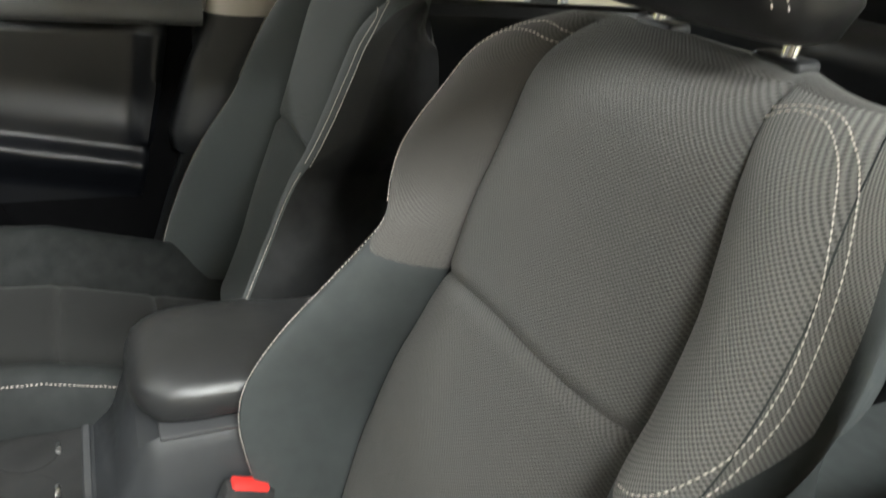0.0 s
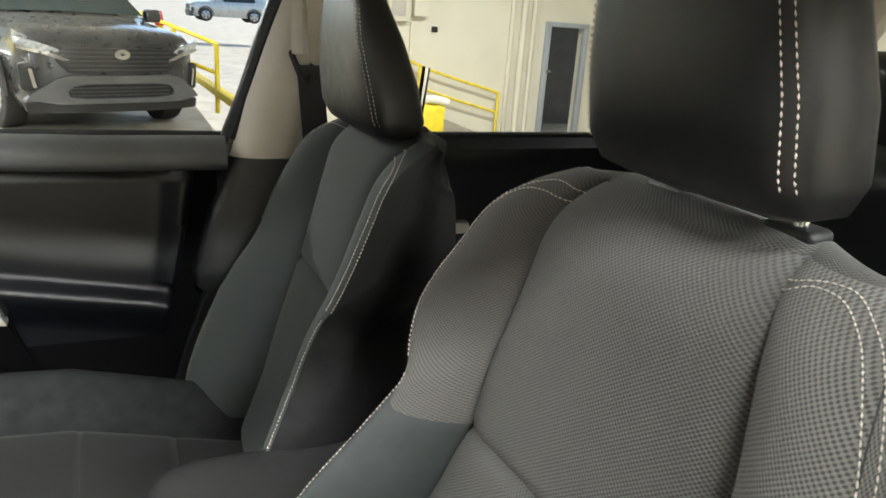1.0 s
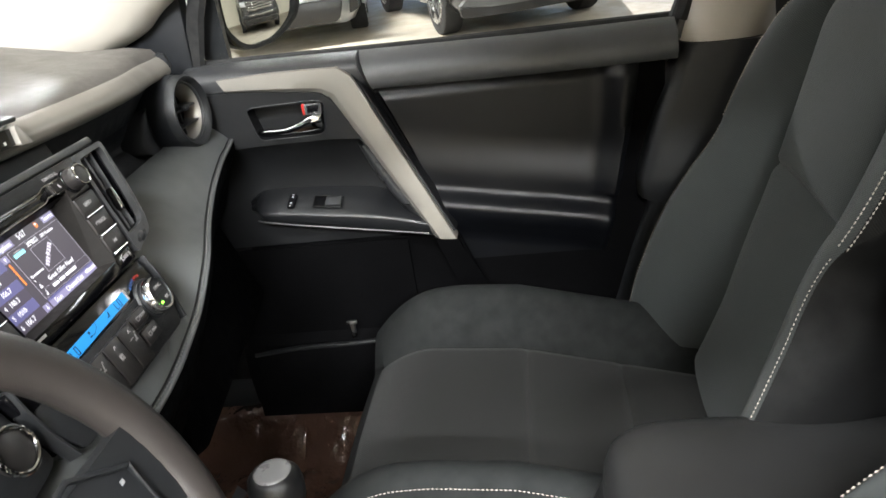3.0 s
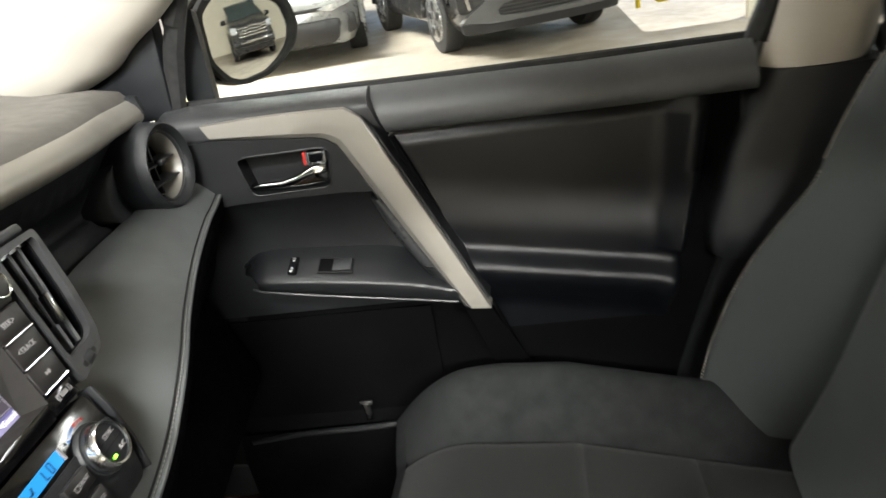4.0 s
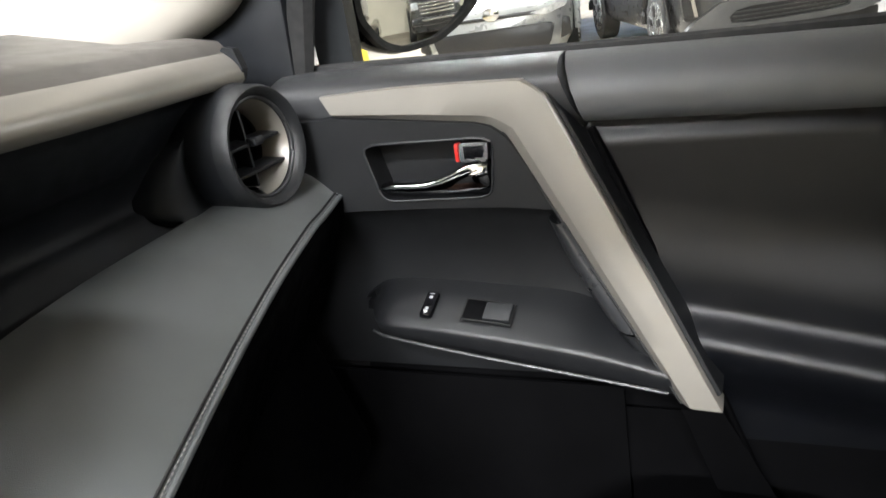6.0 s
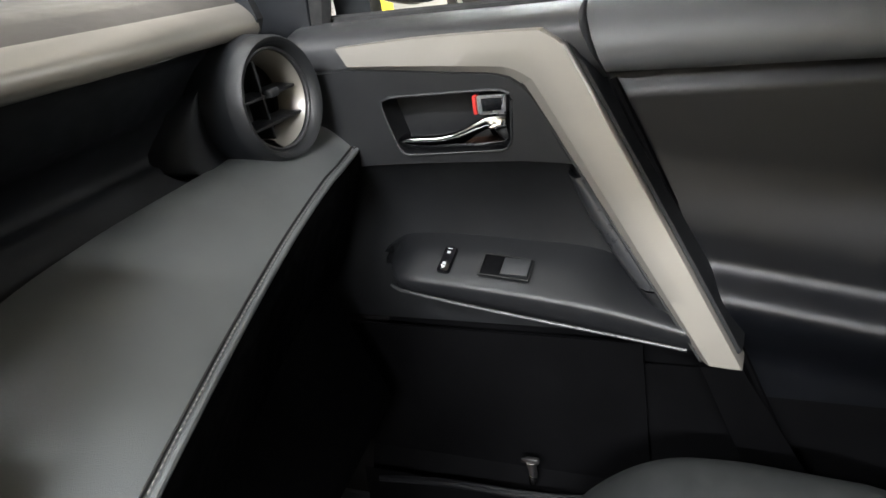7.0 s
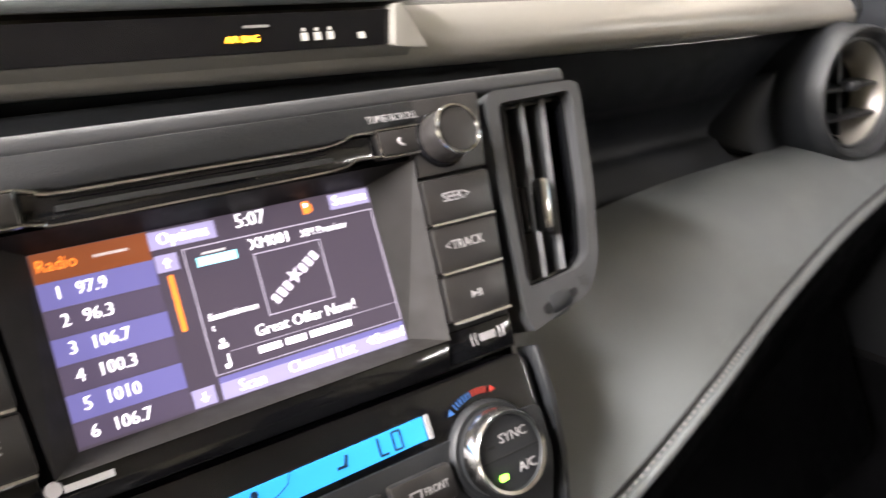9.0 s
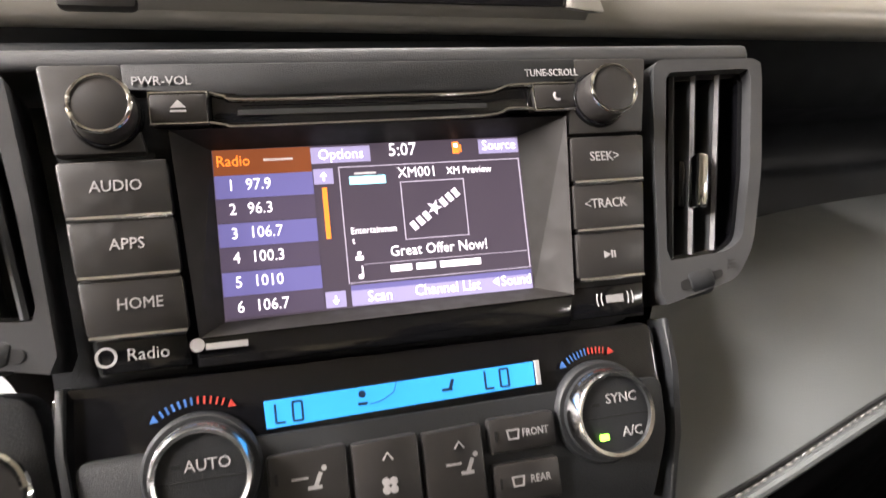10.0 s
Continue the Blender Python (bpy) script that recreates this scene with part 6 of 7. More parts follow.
screen = part("screen", prism(INN, -.012, -.008, S), M_SCREEN_BG, unit, "lit touchscreen showing a radio page")


def scr(u, v):
    """From screen fractions (0..1 across, 0..1 down) to the stack's face."""
    y = SV1 + (SV0 - SV1) * v
    l = -.0665
    r = .0706 - .001 * v
    return l + (r - l) * u, y


def tile(name, u0, v0, u1, v1, mat, w=-.0078):
    pts = [scr(u0, v0), scr(u1, v0), scr(u1, v1), scr(u0, v1)]
    return part(name, prism(pts, w - .0002, w, S), mat, screen, smooth=False)


def word(body_, u, v, size, mat=None, align="LEFT", stretch=.92):
    x, y = scr(u, v)
    return text("lettering", body_, size, on_face(x, y, -.0074), mat or M_SCREEN_WHITE, screen, .0001, align, stretch)


M_SCREEN_AMBER = glow("screen_amber_dim", (.3, .085, .03), .3)
M_SCREEN_GREY = glow("screen_grey", (.45, .42, .42), .7)
M_SCREEN_ROW = glow("screen_row_dark", (.07, .055, .09), .5)
M_SCREEN_RULE = glow("screen_rule", (.4, .37, .45), .7)
M_SCREEN_PALE = glow("screen_pale", (.62, .57, .68), .9)
tile("orange_glow", .0, .0, .296, .155, M_SCREEN_AMBER)
word("Radio", .008, .072, .0066, M_SCREEN_ORANGE)
tile("bar", .15, .062, .24, .077, M_SCREEN_GREY)
tile("tab", .297, .008, .487, .108, M_SCREEN_TAB)
word("Options", .392, .058, .0066, align="CENTER")
word("5:07", .546, .048, .0082)
tile("fuel_mark", .765, .008, .788, .085, M_SCREEN_ORANGE)
tile("fuel_mark", .77, .02, .783, .045, M_SCREEN_WHITE, -.0076)
tile("fuel_hose", .79, .028, .796, .075, M_SCREEN_ORANGE)
tile("tab", .857, .0, .998, .095, M_SCREEN_TAB)
word("Source", .928, .045, .0064, align="CENTER")
presets = ("97.9", "96.3", "106.7", "100.3", "1010", "106.7")
for k, f_ in enumerate(presets):
    v0 = .156 + .1445 * k
    tile("preset", .0, v0, .297, min(1.0, v0 + .139), M_SCREEN_BLUE if k % 2 == 0 else M_SCREEN_ROW)
    word(str(k + 1), .036, v0 + .064, .0068)
    word(f_, .09, v0 + .062, .0068)
tile("scroll_up", .3, .142, .362, .238, M_SCREEN_TAB)
tile("scroll_down", .303, .9, .367, .998, M_SCREEN_TAB)
part("arrow", prism([(-.0016, -.0002), (.0016, -.0002), (0, .0018)], 0, .0002, on_face(*scr(.331, .188), -.0076)), M_SCREEN_WHITE, screen, smooth=False)
tile("arrow_stem", .328, .19, .334, .218, M_SCREEN_WHITE, -.0076)
part("arrow", prism([(-.0016, .0002), (.0016, .0002), (0, -.0018)], 0, .0002, on_face(*scr(.335, .955), -.0076)), M_SCREEN_WHITE, screen, smooth=False)
tile("arrow_stem", .332, .925, .338, .955, M_SCREEN_WHITE, -.0076)
tile("scroll_bar", .323, .26, .338, .578, M_SCREEN_ORANGE)
for a, b, c, d in ((.38, .136, .995, .141), (.382, .858, .997, .862), (.38, .136, .383, .862), (.993, .136, .996, .862), (.576, .25, .579, .62), (.79, .25, .793, .62), (.576, .25, .793, .255), (.576, .615, .793, .62), (.435, .75, .99, .753)):
    tile("rule", a, b, c, d, M_SCREEN_RULE)
tile("source_bar", .412, .2, .53, .252, M_SCREEN_CYAN)
tile("source_bar", .43, .176, .5, .188, M_SCREEN_GREY)
word("XM001", .57, .196, .0066)
word("XM Preview", .735, .199, .0047)
for k in range(3):
    for s in (-1, 1):
        part("satellite_panel", box(.0024, .0042, .0002, on_face(*scr(.684 + s * (.03 + .0225 * k), .438 - s * (.04 + .0285 * k)), -.0075) @ pose(0, 0, 0, 0, 0, 36)), M_SCREEN_PALE, screen, smooth=False)
part("satellite_body", prism([(math.cos(math.pi * k / 5) * (.0036 if k % 2 == 0 else .0015), math.sin(math.pi * k / 5) * (.0036 if k % 2 == 0 else .0015)) for k in range(10)], 0, .0002, on_face(*scr(.682, .43), -.0075)), M_SCREEN_PALE, screen, smooth=False)
word("Entertainmen", .4, .543, .0041)
word("t", .402, .603, .0041)
part("person_mark", cyl(.0009, .0002, on_face(*scr(.421, .682), -.0075), seg=12), M_SCREEN_WHITE, screen)
part("person_mark", box(.0034, .0018, .0002, on_face(*scr(.421, .712), -.0075)), M_SCREEN_WHITE, screen, smooth=False)
part("note_mark", box(.0006, .005, .0002, on_face(*scr(.427, .795), -.0075)), M_SCREEN_WHITE, screen, smooth=False)
part("note_mark", cyl(.0011, .0002, on_face(*scr(.42, .825), -.0075), seg=12), M_SCREEN_WHITE, screen)
word("Great Offer Now!", .686, .688, .0066, align="CENTER")
for a, b in ((.518, .588), (.603, .668), (.683, .822)):
    tile("number_bar", a, .772, b, .812, M_SCREEN_WHITE)
tile("foot_bar", .385, .907, .996, 1.0, M_SCREEN_TAB)
tile("foot_shade", .385, .875, .996, .907, M_SCREEN_BLUE)
word("Scan", .475, .953, .0066, align="CENTER")
word("Channel List", .7, .945, .0066, align="CENTER")
word("Sound", .938, .938, .0064, align="CENTER")
part("sound_mark", prism([(-.0018, 0), (.0012, .002), (.0012, -.002)], 0, .0002, on_face(*scr(.868, .935), -.0075)), M_SCREEN_WHITE, screen, smooth=False)
for s_ in (-1, 1):
    part("play_mark", box(.0007, .0034, .0003, on_face(.1036 + .0007 * (1 + s_), -.023, .0063)), M_LABEL, unit, smooth=False)
part("play_mark", prism([(-.0032, .0017), (-.0032, -.0017), (.0, 0)], 0, .0003, on_face(.1028, -.023, .0063)), M_LABEL, unit, smooth=False)

# ---- tall vents either side of the radio: their sides lean in towards the foot ----
for s in (1, -1):
    hm = S @ Matrix.Translation((s * .129, 0, 0)) @ Matrix.Diagonal((s, 1, 1, 1))
    v = thing("air_vent", "tall grey-framed air vent with black slats", "air vent", tuple(hm.translation), group="centre vents")
    FO = round_poly([(.0118, .0692), (.0742, .0692), (.0634, .013), (.0518, -.0245), (.0405, -.0398), (.0005, -.0487), (-.0025, -.0475), (.0042, .0162)], .006, 4)
    FI = round_poly([(.0178, .0625), (.0668, .064), (.0566, .0136), (.0464, -.0208), (.0375, -.0262), (.0035, -.0287), (.0098, .0165)], .004, 4)
    fr = part("frame", ring_prism(radial(FO, (.032, .02), 88), radial(FI, (.032, .02), 88), -.034, .004, hm, .0016), M_BEZEL, v, "grey vent frame", angle=30)
    part("back", prism(FI, -.036, -.034, hm), M_VOID, v)
    part("duct", ring_prism(FI, [(.022 + (p[0] - .022) * .93, .014 + (p[1] - .014) * .95) for p in FI], -.034, -.003, hm, .0008), M_PIANO, v)
    for a in (.15, .42, .72):
        up = Vector((.0178 + .0465 * a, .062 + .001 * a, -.0055))
        dn = Vector((.0035 + .041 * a, -.0277 + .004 * a, -.0055))
        part("slat", loft([[tuple(hm @ (p + Vector((dx, 0, dz)))) for dx, dz in ((-.0013, -.018), (.0013, -.018), (.0016, .003), (.0, .0045), (-.0016, .003))] for p in (up, dn)]), M_BEZEL, v)
    part("tab", box(.0058, .027, .010, hm @ pose(.0287, .0087, .0005, 0, 0, -11), .0018), M_CHROME, v, "chrome vent tab")
    part("tab_collar", box(.010, .024, .008, hm @ pose(.0265, .0087, -.009, 0, 0, -11), .002), M_PIANO, v)
    part("wheel_slot", prism(round_poly([(.0085, -.0385), (.032, -.0345), (.032, -.0385), (.0092, -.0435)], .003, 2), .002, .0045, hm), M_VOID, v)
    part("thumb_wheel", cyl(.0078, .014, hm @ pose(.0203, -.0388, -.0022, 0, 90, 9), seg=28, bevel=.002), M_DARK_TRIM, v, "ribbed thumb wheel")
    for k in range(3):
        part("mark_bar", box(.0045, .0006, .0004, hm @ pose(.0375, -.031 - .0018 * k, .0046)), M_BUTTON, v)
# dark surround that closes the stack to the dash
sur = part("stack_surround", loft([[tuple(S @ Vector((u, v, w))) for u, v in round_poly([(-.15, .072), (.15, .072), (.13, -.06), (.13, -.16), (-.13, -.16), (-.14, -.06)], .01, 3)] for w in (-.14, -.05)]), M_DASH_HARD, dash, angle=40)
part("stack_brow", box(.40, .05, .01, S @ pose(0, .078, -.055, 0, 0, 0), .004), M_DASH_HARD, dash)
part("brow_ledge", box(.404, .009, .05, S @ pose(0, .0752, -.028), .003, 3), M_CAP, dash, "grey ledge over the radio and vents")

# ---- climate panel ----
clim = thing("climate_panel", "gloss black climate panel with a blue display and two dials", "climate control", (0, .46, 1.0))
part("panel", prism(round_poly([(-.132, -.055), (.1225, -.055), (.121, -.105), (.108, -.136), (-.108, -.136), (-.126, -.105)], .008, 3), -.03, .001, S, .002), M_PIANO, clim)
part("lower_plate", prism(round_poly([(-.124, -.082), (.1215, -.080), (.12, -.106), (.108, -.135), (-.108, -.135), (-.122, -.106)], .006, 3), .0005, .003, S, .001), M_DARK_TRIM, clim)
for s in (1, -1):
    part("side_strip", prism([(s * .1252, -.0545), (s * .1285, -.0545), (s * .1295, -.078), (s * .1265, -.106), (s * .119, -.135), (s * .116, -.135), (s * .1235, -.106), (s * .1265, -.078)], -.01, .005, S, .001), M_DARK_TRIM, clim)
lcd = part("lcd", prism([(-.0546, -.0686), (.0602, -.0666), (.0602, -.0765), (-.0542, -.0793)], .001, .0025, S), M_LCD, clim, "lit blue temperature display", smooth=False)
part("lcd_end", box(.002, .0105, .001, on_face(.0618, -.0714, .003)), M_LABEL, lcd)


def digit_bars(u, v, h, segs):
    """Seven-segment strokes."""
    w = h * .5
    P = {"a": (0, h / 2, w, 0), "g": (0, 0, w, 0), "d": (0, -h / 2, w, 0), "f": (-w / 2, h / 4, 0, h / 2), "b": (w / 2, h / 4, 0, h / 2), "e": (-w / 2, -h / 4, 0, h / 2), "c": (w / 2, -h / 4, 0, h / 2)}
    for q in segs:
        a, b, lx, ly = P[q]
        part("segment", box(max(lx, .0009), max(ly, .0009), .0003, on_face(u + a, v + b, .0028)), M_LCD_INK, lcd, smooth=False)


for u0, dv in ((-.0485, -.0013), (.0395, .0008)):
    digit_bars(u0, -.0725 + dv, .0075, "fed")
    digit_bars(u0 + .0068, -.0725 + dv, .0075, "abcdef")
part("fan_mark", cyl(.0016, .0003, on_face(-.0155, -.0706, .0028), seg=8), M_LCD_INK, lcd)
part("fan_mark", box(.004, .0012, .0003, on_face(-.0155, -.0745, .0028)), M_LCD_INK, lcd)
part("fan_curve", tube([on_face(-.0125, -.0755, .0028) @ Vector((.013 * q, .0005 + (.006 * q ** 2 if q < .9 else .0075), 0)) for q in span(0, 1, 10)], .0002, 5), M_LCD_INK, lcd)
part("seat_mark", box(.0014, .0045, .0003, on_face(.0225, -.0715, .0028) @ pose(0, 0, 0, 0, 0, -20)), M_LCD_INK, lcd)
part("seat_mark", box(.0045, .0012, .0003, on_face(.0205, -.0735, .0028)), M_LCD_INK, lcd)
for s, c in ((1, (.0895, -.0921)), (-1, (-.079, -.0918))):
    m = on_face(*c) @ Matrix.Diagonal((.86, .86, .72, 1))
    dl = part("dial", loft([[tuple(m @ Vector((math.cos(q) * r, math.sin(q) * r, w))) for q in [2 * math.pi * k / 56 for k in range(56)]] for r, w in ((.0265, .002), (.0262, .006), (.0248, .0085), (.0225, .0085), (.0212, .0225), (.0205, .0245), (.0195, .0245), (.0185, .0215), (.01, .022))]), M_DARK_TRIM, clim, "round dial with a chrome ring", angle=40)
    part("dial_ring", loft([[tuple(m @ Vector((math.cos(q) * r, math.sin(q) * r, w))) for q in [2 * math.pi * k / 56 for k in range(56)]] for r, w in ((.0226, .0130), (.0217, .0232), (.0204, .0255), (.0188, .0246))], caps=False), M_EDGE, dl, "chrome dial ring", angle=60)
    part("dial_split", box(.036, .0007, .0006, m @ pose(0, -.001, .0222)), M_VOID, dl)
    part("lamp_slot", box(.004, .0018, .0004, m @ pose(-.010, .0055, .0222)), M_VOID, dl)
    a0, a1 = (118, 80) if s > 0 else (120, 70)
    for k in range(11):
        q = radians(a0 + (a1 - a0) * k / 10)
        mk = M_BLUE_MARK if k < 6 else M_RED_MARK
        part("scale_mark", box(.0007 if s > 0 else .0009, .0034, .0003, m @ pose(math.cos(q) * .0315, math.sin(q) * .0315, .0042) @ Matrix.Rotation(q - math.pi / 2, 4, "Z")), mk, clim, smooth=False)
    for q, mk, d in ((radians(a0 + 5), M_BLUE_MARK, 1), (radians(a1 - 5), M_RED_MARK, -1)):
        part("scale_arrow", prism([(0, .002), (0, -.002), (-.0036 * d, 0)], 0, .0003, m @ pose(math.cos(q) * .0315, math.sin(q) * .0315, .004) @ Matrix.Rotation(q - math.pi / 2, 4, "Z")), mk, clim, smooth=False)
md = on_face(.0895, -.0921)
text("lettering", "SYNC", .0058, md @ pose(.0035, .0065, .0162), M_LABEL, clim)
text("lettering", "A/C", .0058, md @ pose(.007, -.008, .0162), M_LABEL, clim)
part("green_lamp", box(.0042, .0026, .0008, md @ pose(-.0065, -.009, .0162), .0006), M_GREEN, clim, "lit green lamp")
text("lettering", "AUTO", .006, on_face(-.0765, -.0875, .0162), M_LABEL, clim)
cols = [(-.0556, -.0246), (-.0227, .0046), (.0063, .032)]
for a, b in cols:
    part("button", prism([(a, -.0895), (b, -.0885), (b, -.132), (a, -.132)], .0, .0075, S, .0016), M_BUTTON, clim)
for v1, v0 in ((-.0876, -.1025), (-.1068, -.1235)):
    part("button", prism([(.0352, v1), (.065, v1), (.065, v0), (.0352, v0)], .0, .0075, S, .0016), M_BUTTON, clim)
text("lettering", "FRONT", .0046, on_face(.0555, -.0952, .0078), M_LABEL, clim, stretch=.8)
text("lettering", "REAR", .0046, on_face(.0555, -.1145, .0078), M_LABEL, clim, stretch=.85)
for v in (-.0952, -.1145):
    part("defrost_mark", ring_prism([(-.003, .0022), (.003, .0022), (.0024, -.0022), (-.0024, -.0022)], [(-.0022, .0015), (.0022, .0015), (.0017, -.0015), (-.0017, -.0015)], 0, .0003, on_face(.0455, v, .0077)), M_LABEL, clim)
    part("lamp_slot", box(.0012, .0045, .0004, on_face(.0378, v, .0077)), M_VOID, clim)
for u in (-.0085, .0215):
    part("arrow_mark", tube([on_face(u, -.096, .0078) @ Vector(p) for p in ((-.002, -.0014, 0), (0, .0014, 0), (.002, -.0014, 0))], .0004, 5), M_LABEL, clim)
for k in range(4):
    q = math.pi / 4 + k * math.pi / 2
    part("fan_mark", cyl(.0017, .0003, on_face(-.0085 + math.cos(q) * .0022, -.1075 + math.sin(q) * .0022, .0077), seg=12), M_LABEL, clim)
for u, v in ((-.0385, -.1005), (.0235, -.1045)):
    part("figure_mark", box(.0016, .0055, .0003, on_face(u + .002, v, .0077) @ pose(0, 0, 0, 0, 0, -25)), M_LABEL, clim)
    part("figure_mark", box(.0055, .0014, .0003, on_face(u + .0005, v - .003, .0077)), M_LABEL, clim)
    part("figure_mark", cyl(.0011, .0003, on_face(u + .0045, v + .004, .0077), seg=10), M_LABEL, clim)
    part("arrow_mark", box(.0065, .0009, .0003, on_face(u - .005, v + .001, .0077)), M_LABEL, clim)
part("lamp_slot", box(.0012, .0045, .0004, on_face(-.0525, -.0985, .0077)), M_VOID, clim)
# start button to the driver's side
stb = thing("start_button", "round start button with a chrome ring", "button", (-.16, .48, 1.02))
part("button", cyl(.017, .012, on_face(-.158, -.092, -.004), bevel=.002), M_BUTTON, stb)
part("ring", tube([on_face(-.158, -.092, .003) @ Vector((math.cos(2 * math.pi * k / 40) * .019, math.sin(2 * math.pi * k / 40) * .019, 0)) for k in range(40)], .0022, 8, closed=True), M_CHROME, stb)
part("plate", prism(round_poly([(-.215, -.05), (-.137, -.055), (-.128, -.125), (-.205, -.135)], .012, 3), -.03, -.006, S, .003), M_DARK_TRIM, stb)

# amber and grey lamps on the dash display
DM = DR @ Matrix(((1, 0, 0, 0), (0, .25, -1, .584 - .25 * 1.1855), (0, 1, .0, 0), (0, 0, 0, 1)))
text("lettering", "AIR BAG", .0042, DM @ Matrix.Translation((.041, 1.1915, .0008)), M_INK_AMBER, disp)
for k in range(3):
    part("lamp_mark", cyl(.0009, .0003, DM @ Matrix.Translation((.070 + .0065 * k, 1.1943, .0008)), seg=10), M_INK_GREY, disp)
    part("lamp_mark", box(.0032, .0036, .0003, DM @ Matrix.Translation((.070 + .0065 * k, 1.1912, .0008))), M_INK_GREY, disp)
part("lamp_mark", box(.0035, .003, .0003, DM @ Matrix.Translation((.099, 1.1905, .0008))), M_INK_GREY, disp)
part("lamp_bar", box(.012, .0012, .0003, DM @ Matrix.Translation((.048, 1.1968, .0008))), glow("dim_lamp", (.25, .24, .22), .3), disp)
part("hazard_mark", tube([Vector((-.102, .6215, 1.194)) + Vector(p) for p in ((-.006, 0, 0), (.006, 0, 0), (0, .002, .009))], .0008, 5, closed=True), M_RED, hz)

# ---- console ----
con = thing("centre_console", "black centre console with a padded armrest lid", "console", (0, .1, .3))
rings = []
for y, hw, zt in ((-.30, .095, .766), (-.1, .1, .768), (.04, .1, .766), (.062, .098, .755), (.085, .098, .70), (.11, .1, .675), (.3, .105, .655), (.42, .115, .66), (.5, .12, .74)):
    rings.append([(-hw, y, .28), (-hw - .006, y, .5), (-hw, y, zt - .02), (-hw + .012, y, zt), (hw - .012, y, zt), (hw, y, zt - .02), (hw + .006, y, .5), (hw, y, .28)])
part("body", loft(rings), M_DARK_TRIM, con, angle=35)
rings = []
for y, k, zt in ((-.30, .95, .826), (-.2, .98, .832), (-.05, .98, .835), (.0, .97, .835), (.025, .93, .833), (.042, .85, .829), (.055, .72, .823), (.064, .52, .813), (.068, .3, .803)):
    r = []
    zb = .772 + .02 * soft(.04, .07, y)
    for i in range(32):
        q = 2 * math.pi * i / 32
        cx, sz = math.cos(q), math.sin(q)
        r.append((.1 * k * math.copysign(abs(cx) ** .5, cx), y, (zt + zb) / 2 + (zt - zb) / 2 * math.copysign(abs(sz) ** .62, sz)))
    rings.append(r)
part("armrest_lid", loft(rings), M_LID, con, "black leatherette armrest lid", angle=70)
part("lid_seam", box(.196, .33, .006, pose(0, -.125, .769), .002), M_BEZEL, con)
part("tray_rim", ring_prism(round_poly([(-.09, .115), (.09, .115), (.09, .25), (-.09, .25)], .015, 3), round_poly([(-.083, .122), (.083, .122), (.083, .243), (-.083, .243)], .012, 3), .665, .677, None, .002), M_BEZEL, con, angle=30)
part("tray_floor", prism(round_poly([(-.0832, .1218), (.0832, .1218), (.0832, .2432), (-.0832, .2432)], .012, 3), .66, .6735), M_VOID, con)
for k in (0, 1):
    part("cup_holder", loft([[(-.038 + .076 * k + math.cos(q) * r, .183 + math.sin(q) * r, z - .006) for q in [2 * math.pi * i / 28 for i in range(28)]] for r, z in ((.036, .68), (.034, .673), (.033, .63))], caps=False), M_VOID, con)
    part("cup_floor", cyl(.034, .004, pose(-.038 + .076 * k, .183, .6735)), M_VOID, con)
    part("cup_tab", box(.02, .006, .006, pose(-.038 + .076 * k, .15, .674), .002), M_CHROME_SATIN, con)
sh = thing("gear_lever", "black gear lever with a leather knob", "gear lever", (.03, .385, .72))
part("knob", loft([[(.035 + math.cos(q) * r, .413 + math.sin(q) * r * 1.1, z) for q in [2 * math.pi * i / 30 for i in range(30)]] for r, z in ((.011, .655), (.0125, .75), (.02, .768), (.027, .79), (.028, .806), (.026, .818), (.021, .824), (.010, .8255))]), M_LEATHER, sh, angle=60)
part("collar", cyl(.0275, .004, pose(.035, .413, .811), seg=30, bevel=.001), M_DASH_HARD, sh)
part("ring", tube([(.035 + math.cos(q) * .0165, .413 + math.sin(q) * .0165, .752) for q in [2 * math.pi * i / 30 for i in range(30)]], .003, 8, closed=True), M_CHROME, sh, "chrome ring under the knob")
part("cap", cyl(.022, .006, pose(.035, .413, .823), .02, seg=30, bevel=.002), M_FRAME, sh, "pale grey knob cap")
part("gate", box(.13, .17, .008, pose(.03, .385, .66), .003), M_PIANO, sh)
part("gate_trim", ring_prism(round_poly([(-.045, .27), (.105, .27), (.105, .455), (-.045, .455)], .02, 3), round_poly([(-.04, .275), (.1, .275), (.1, .45), (-.04, .45)], .018, 3), .663, .669, None, .001), M_PIANO, sh, angle=30)
bk = thing("buckle", "red-buttoned seat belt buckle beside the driver seat", "buckle", (-.135, -.03, .6))
part("body", box(.024, .06, .1, pose(-.122, -.035, .655, 20, 0, 0), .006), M_RUBBER, bk)
part("button", box(.02, .045, .014, pose(-.122, -.05, .70, 20, 0, 0), .004), M_RED, bk, "red release button")

# ---- steering wheel ----
stw = thing("steering_wheel", "black leather steering wheel with a button pad", "steering wheel", (-.335, .38, 1.04))
WM = pose(-.366, .375, 1.035, 66, 0, 0)
R0 = .187
rim = [WM @ Vector((math.cos(2 * math.pi * k / 72) * R0, math.sin(2 * math.pi * k / 72) * R0, 0)) for k in range(72)]
part("rim", tube(rim, .0165, 14, closed=True), M_WHEEL, stw, "black leather rim")
part("hub", loft([[tuple(WM @ Vector((math.cos(q) * r, math.sin(q) * r * .85, w))) for q in [2 * math.pi * i / 32 for i in range(32)]] for r, w in ((.075, -.05), (.078, .0), (.072, .018), (.04, .026))]), M_DASH_HARD, stw, angle=60)
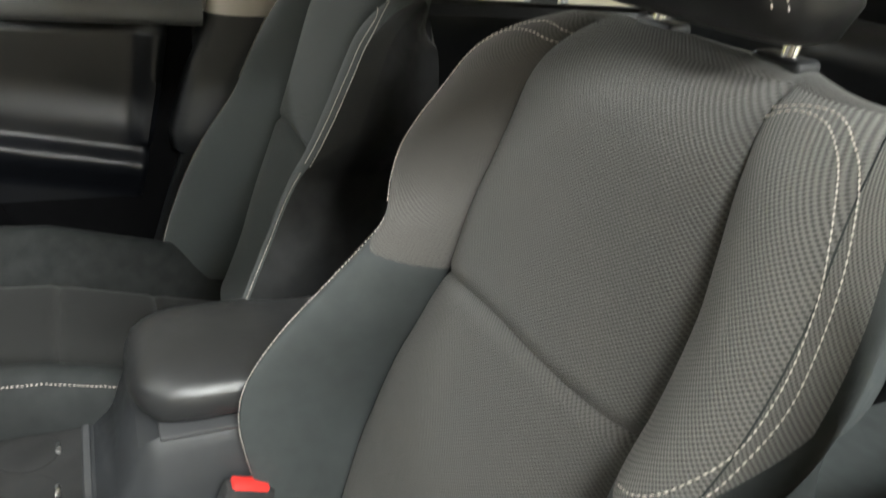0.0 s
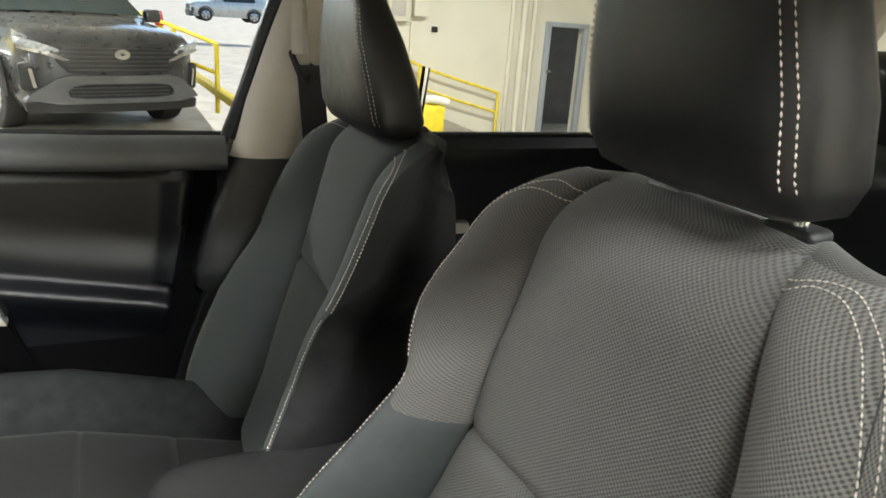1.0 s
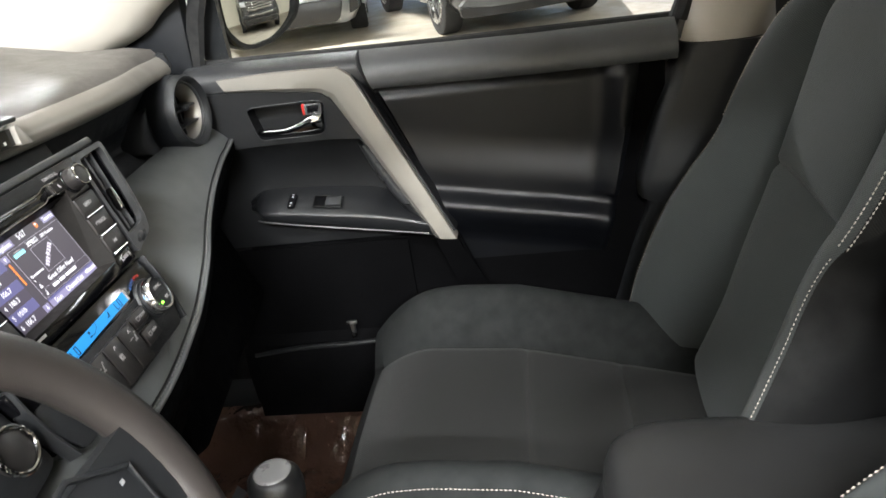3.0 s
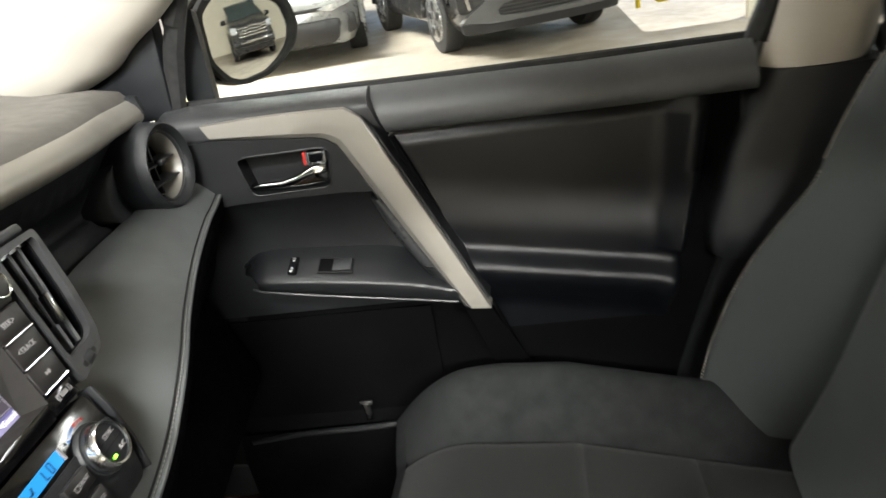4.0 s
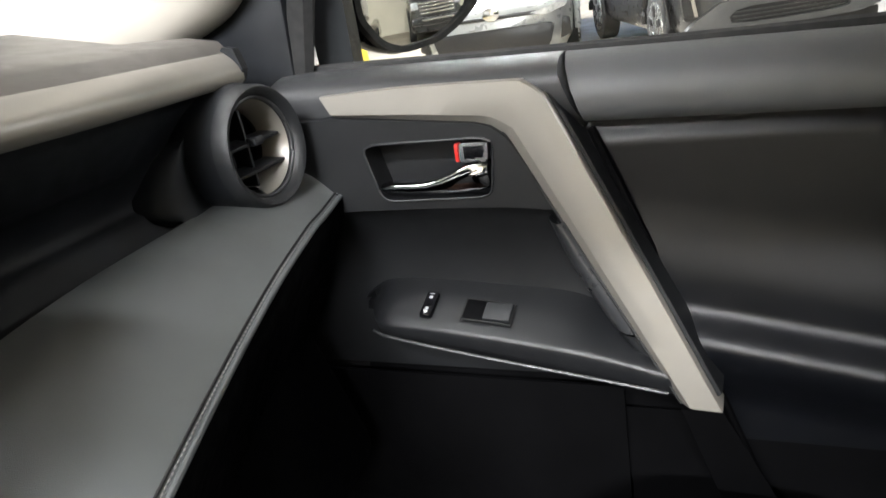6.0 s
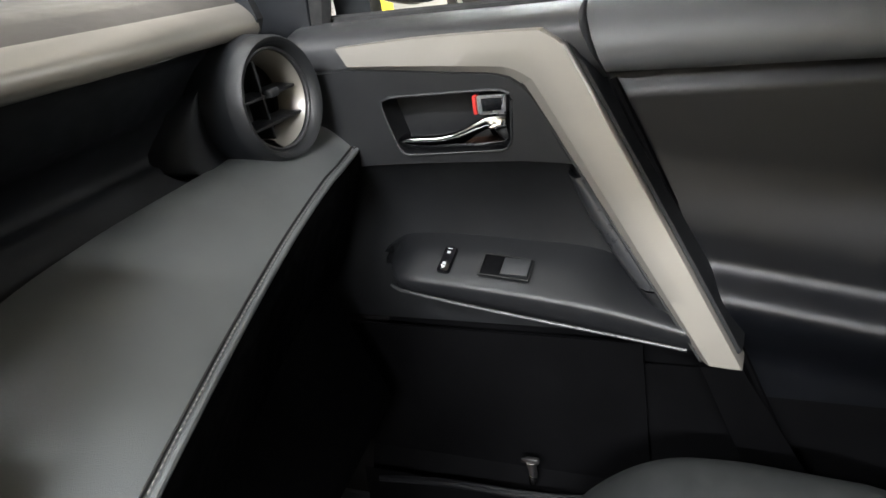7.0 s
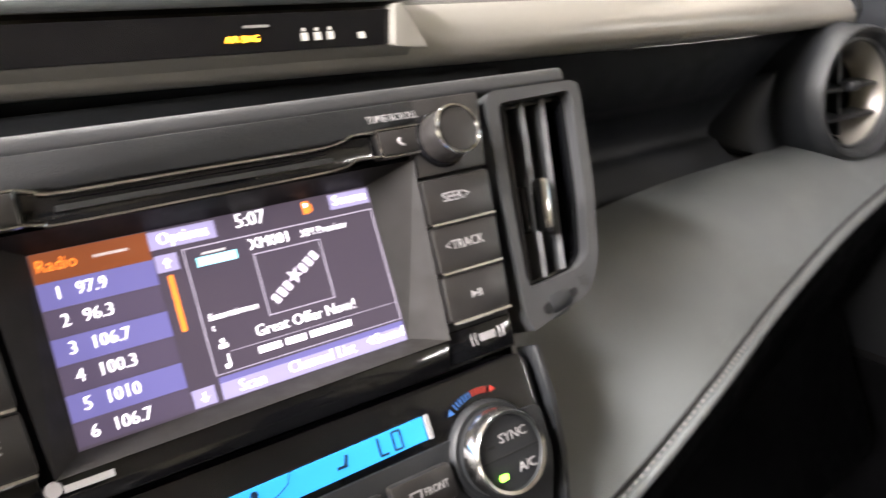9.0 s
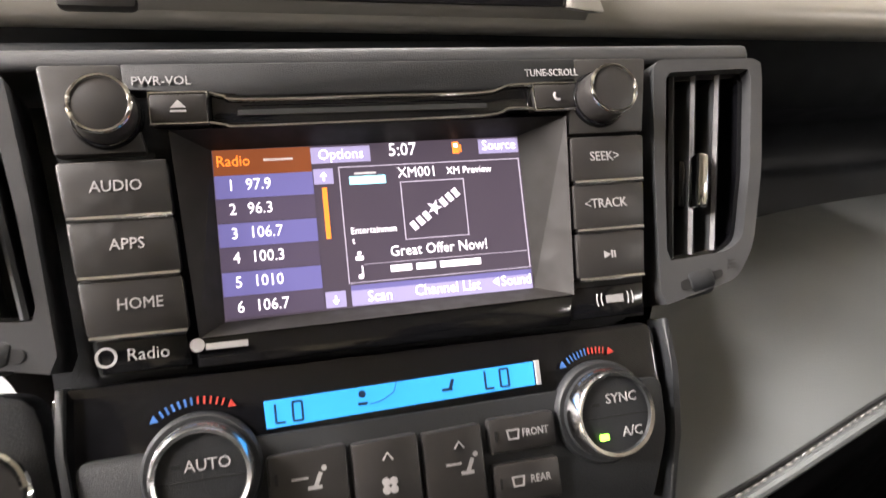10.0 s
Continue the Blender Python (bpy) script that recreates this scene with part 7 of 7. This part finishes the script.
for s in (1, -1):
    sp = part("spoke", loft([[tuple(WM @ Vector((s * u, v, w))) for v, w in ((.035, -.012), (.038, .008), (-.03, .008), (-.036, -.012))] for u in (.06, .12, .185)]), M_DARK_TRIM, stw, angle=40)
    part("spoke_trim", tube([WM @ Vector((s * u, v, .01)) for u, v in ((.065, .04), (.11, .045), (.15, .02), (.15, -.02), (.11, -.042), (.07, -.036))], .0022, 6), M_DARK_TRIM, sp)
    pad = part("button_pad", cyl(.0205, .006, WM @ pose(s * .108, .0, .011), seg=28, bevel=.002), M_BUTTON, sp)
    for k in range(4):
        q = math.pi / 4 + math.pi / 2 * k
        part("mark", box(.005, .0012, .0004, WM @ pose(s * .108 + math.cos(q) * .0135, math.sin(q) * .0135, .0145, 0, 0, math.degrees(q) + 90)), M_WHITE_INK, pad)
    for v_ in (.004, -.03):
        part("button_mark", box(.0035, .003, .0006, WM @ pose(s * .139, v_ + .012, .0095)), M_WHITE_INK, pad)
    part("button_mark", box(.004, .004, .0006, WM @ pose(s * .108, 0, .0145)), M_WHITE_INK, pad)
part("column", cyl(.05, .3, WM @ pose(0, 0, -.2)), M_DASH_HARD, stw)
part("column_shroud", box(.13, .12, .2, WM @ pose(0, 0, -.16), .03), M_DASH_HARD, stw)

# ---- footwell ----
mat_ = thing("floor_mat", "black carpet mat under clear protective film", "floor mat", (.38, .6, .3))
part("mat", box(.5, .62, .012, pose(.39, .62, .312), .005), M_CARPET, mat_)
m_f, nt_, b_ = node_mat("clear_film")
b_.inputs["Base Color"].default_value = (.05, .028, .02, 1)
b_.inputs["Roughness"].default_value = .08
b_.inputs["Specular IOR Level"].default_value = .6
bump(nt_, b_, noise_tex(nt_, 26.0, 3.0), .8, .012)
film = thing("protective_film", "crumpled brownish protective film over the footwell", "plastic film", (.38, .6, .32))
rows = []
for x in span(.13, .705, 48):
    row = []
    for y in span(.24, 1.0, 54):
        n = noise.noise(Vector((x * 9, y * 9, .3))) * .014 + noise.noise(Vector((x * 26, y * 22, 2.3))) * .008
        row.append((x, y, .338 + abs(n) * 1.4 + .12 * max(0, y - .82) + .075 * soft(.58, .7, x)))
    rows.append(row)
part("film", sheet(rows), m_f, film, angle=25)
wrap = thing("protective_film", "crumpled clear film round the gear lever", "plastic film", (.03, .35, .67))
rows = []
for x in span(-.10, .112, 26):
    row = []
    for y in span(.22, .485, 30):
        n = noise.noise(Vector((x * 22, y * 22, 5.3))) * .012 + noise.noise(Vector((x * 60, y * 52, 1.3))) * .004
        zt = soft_table([(.2, .668), (.3, .658), (.42, .664), (.5, .74)], y)
        row.append((x, y, zt + .012 + abs(n) - .03 * max(0, abs(x - .005) - .09)))
    rows.append(row)
part("film", sheet(rows), m_f, wrap, angle=180)
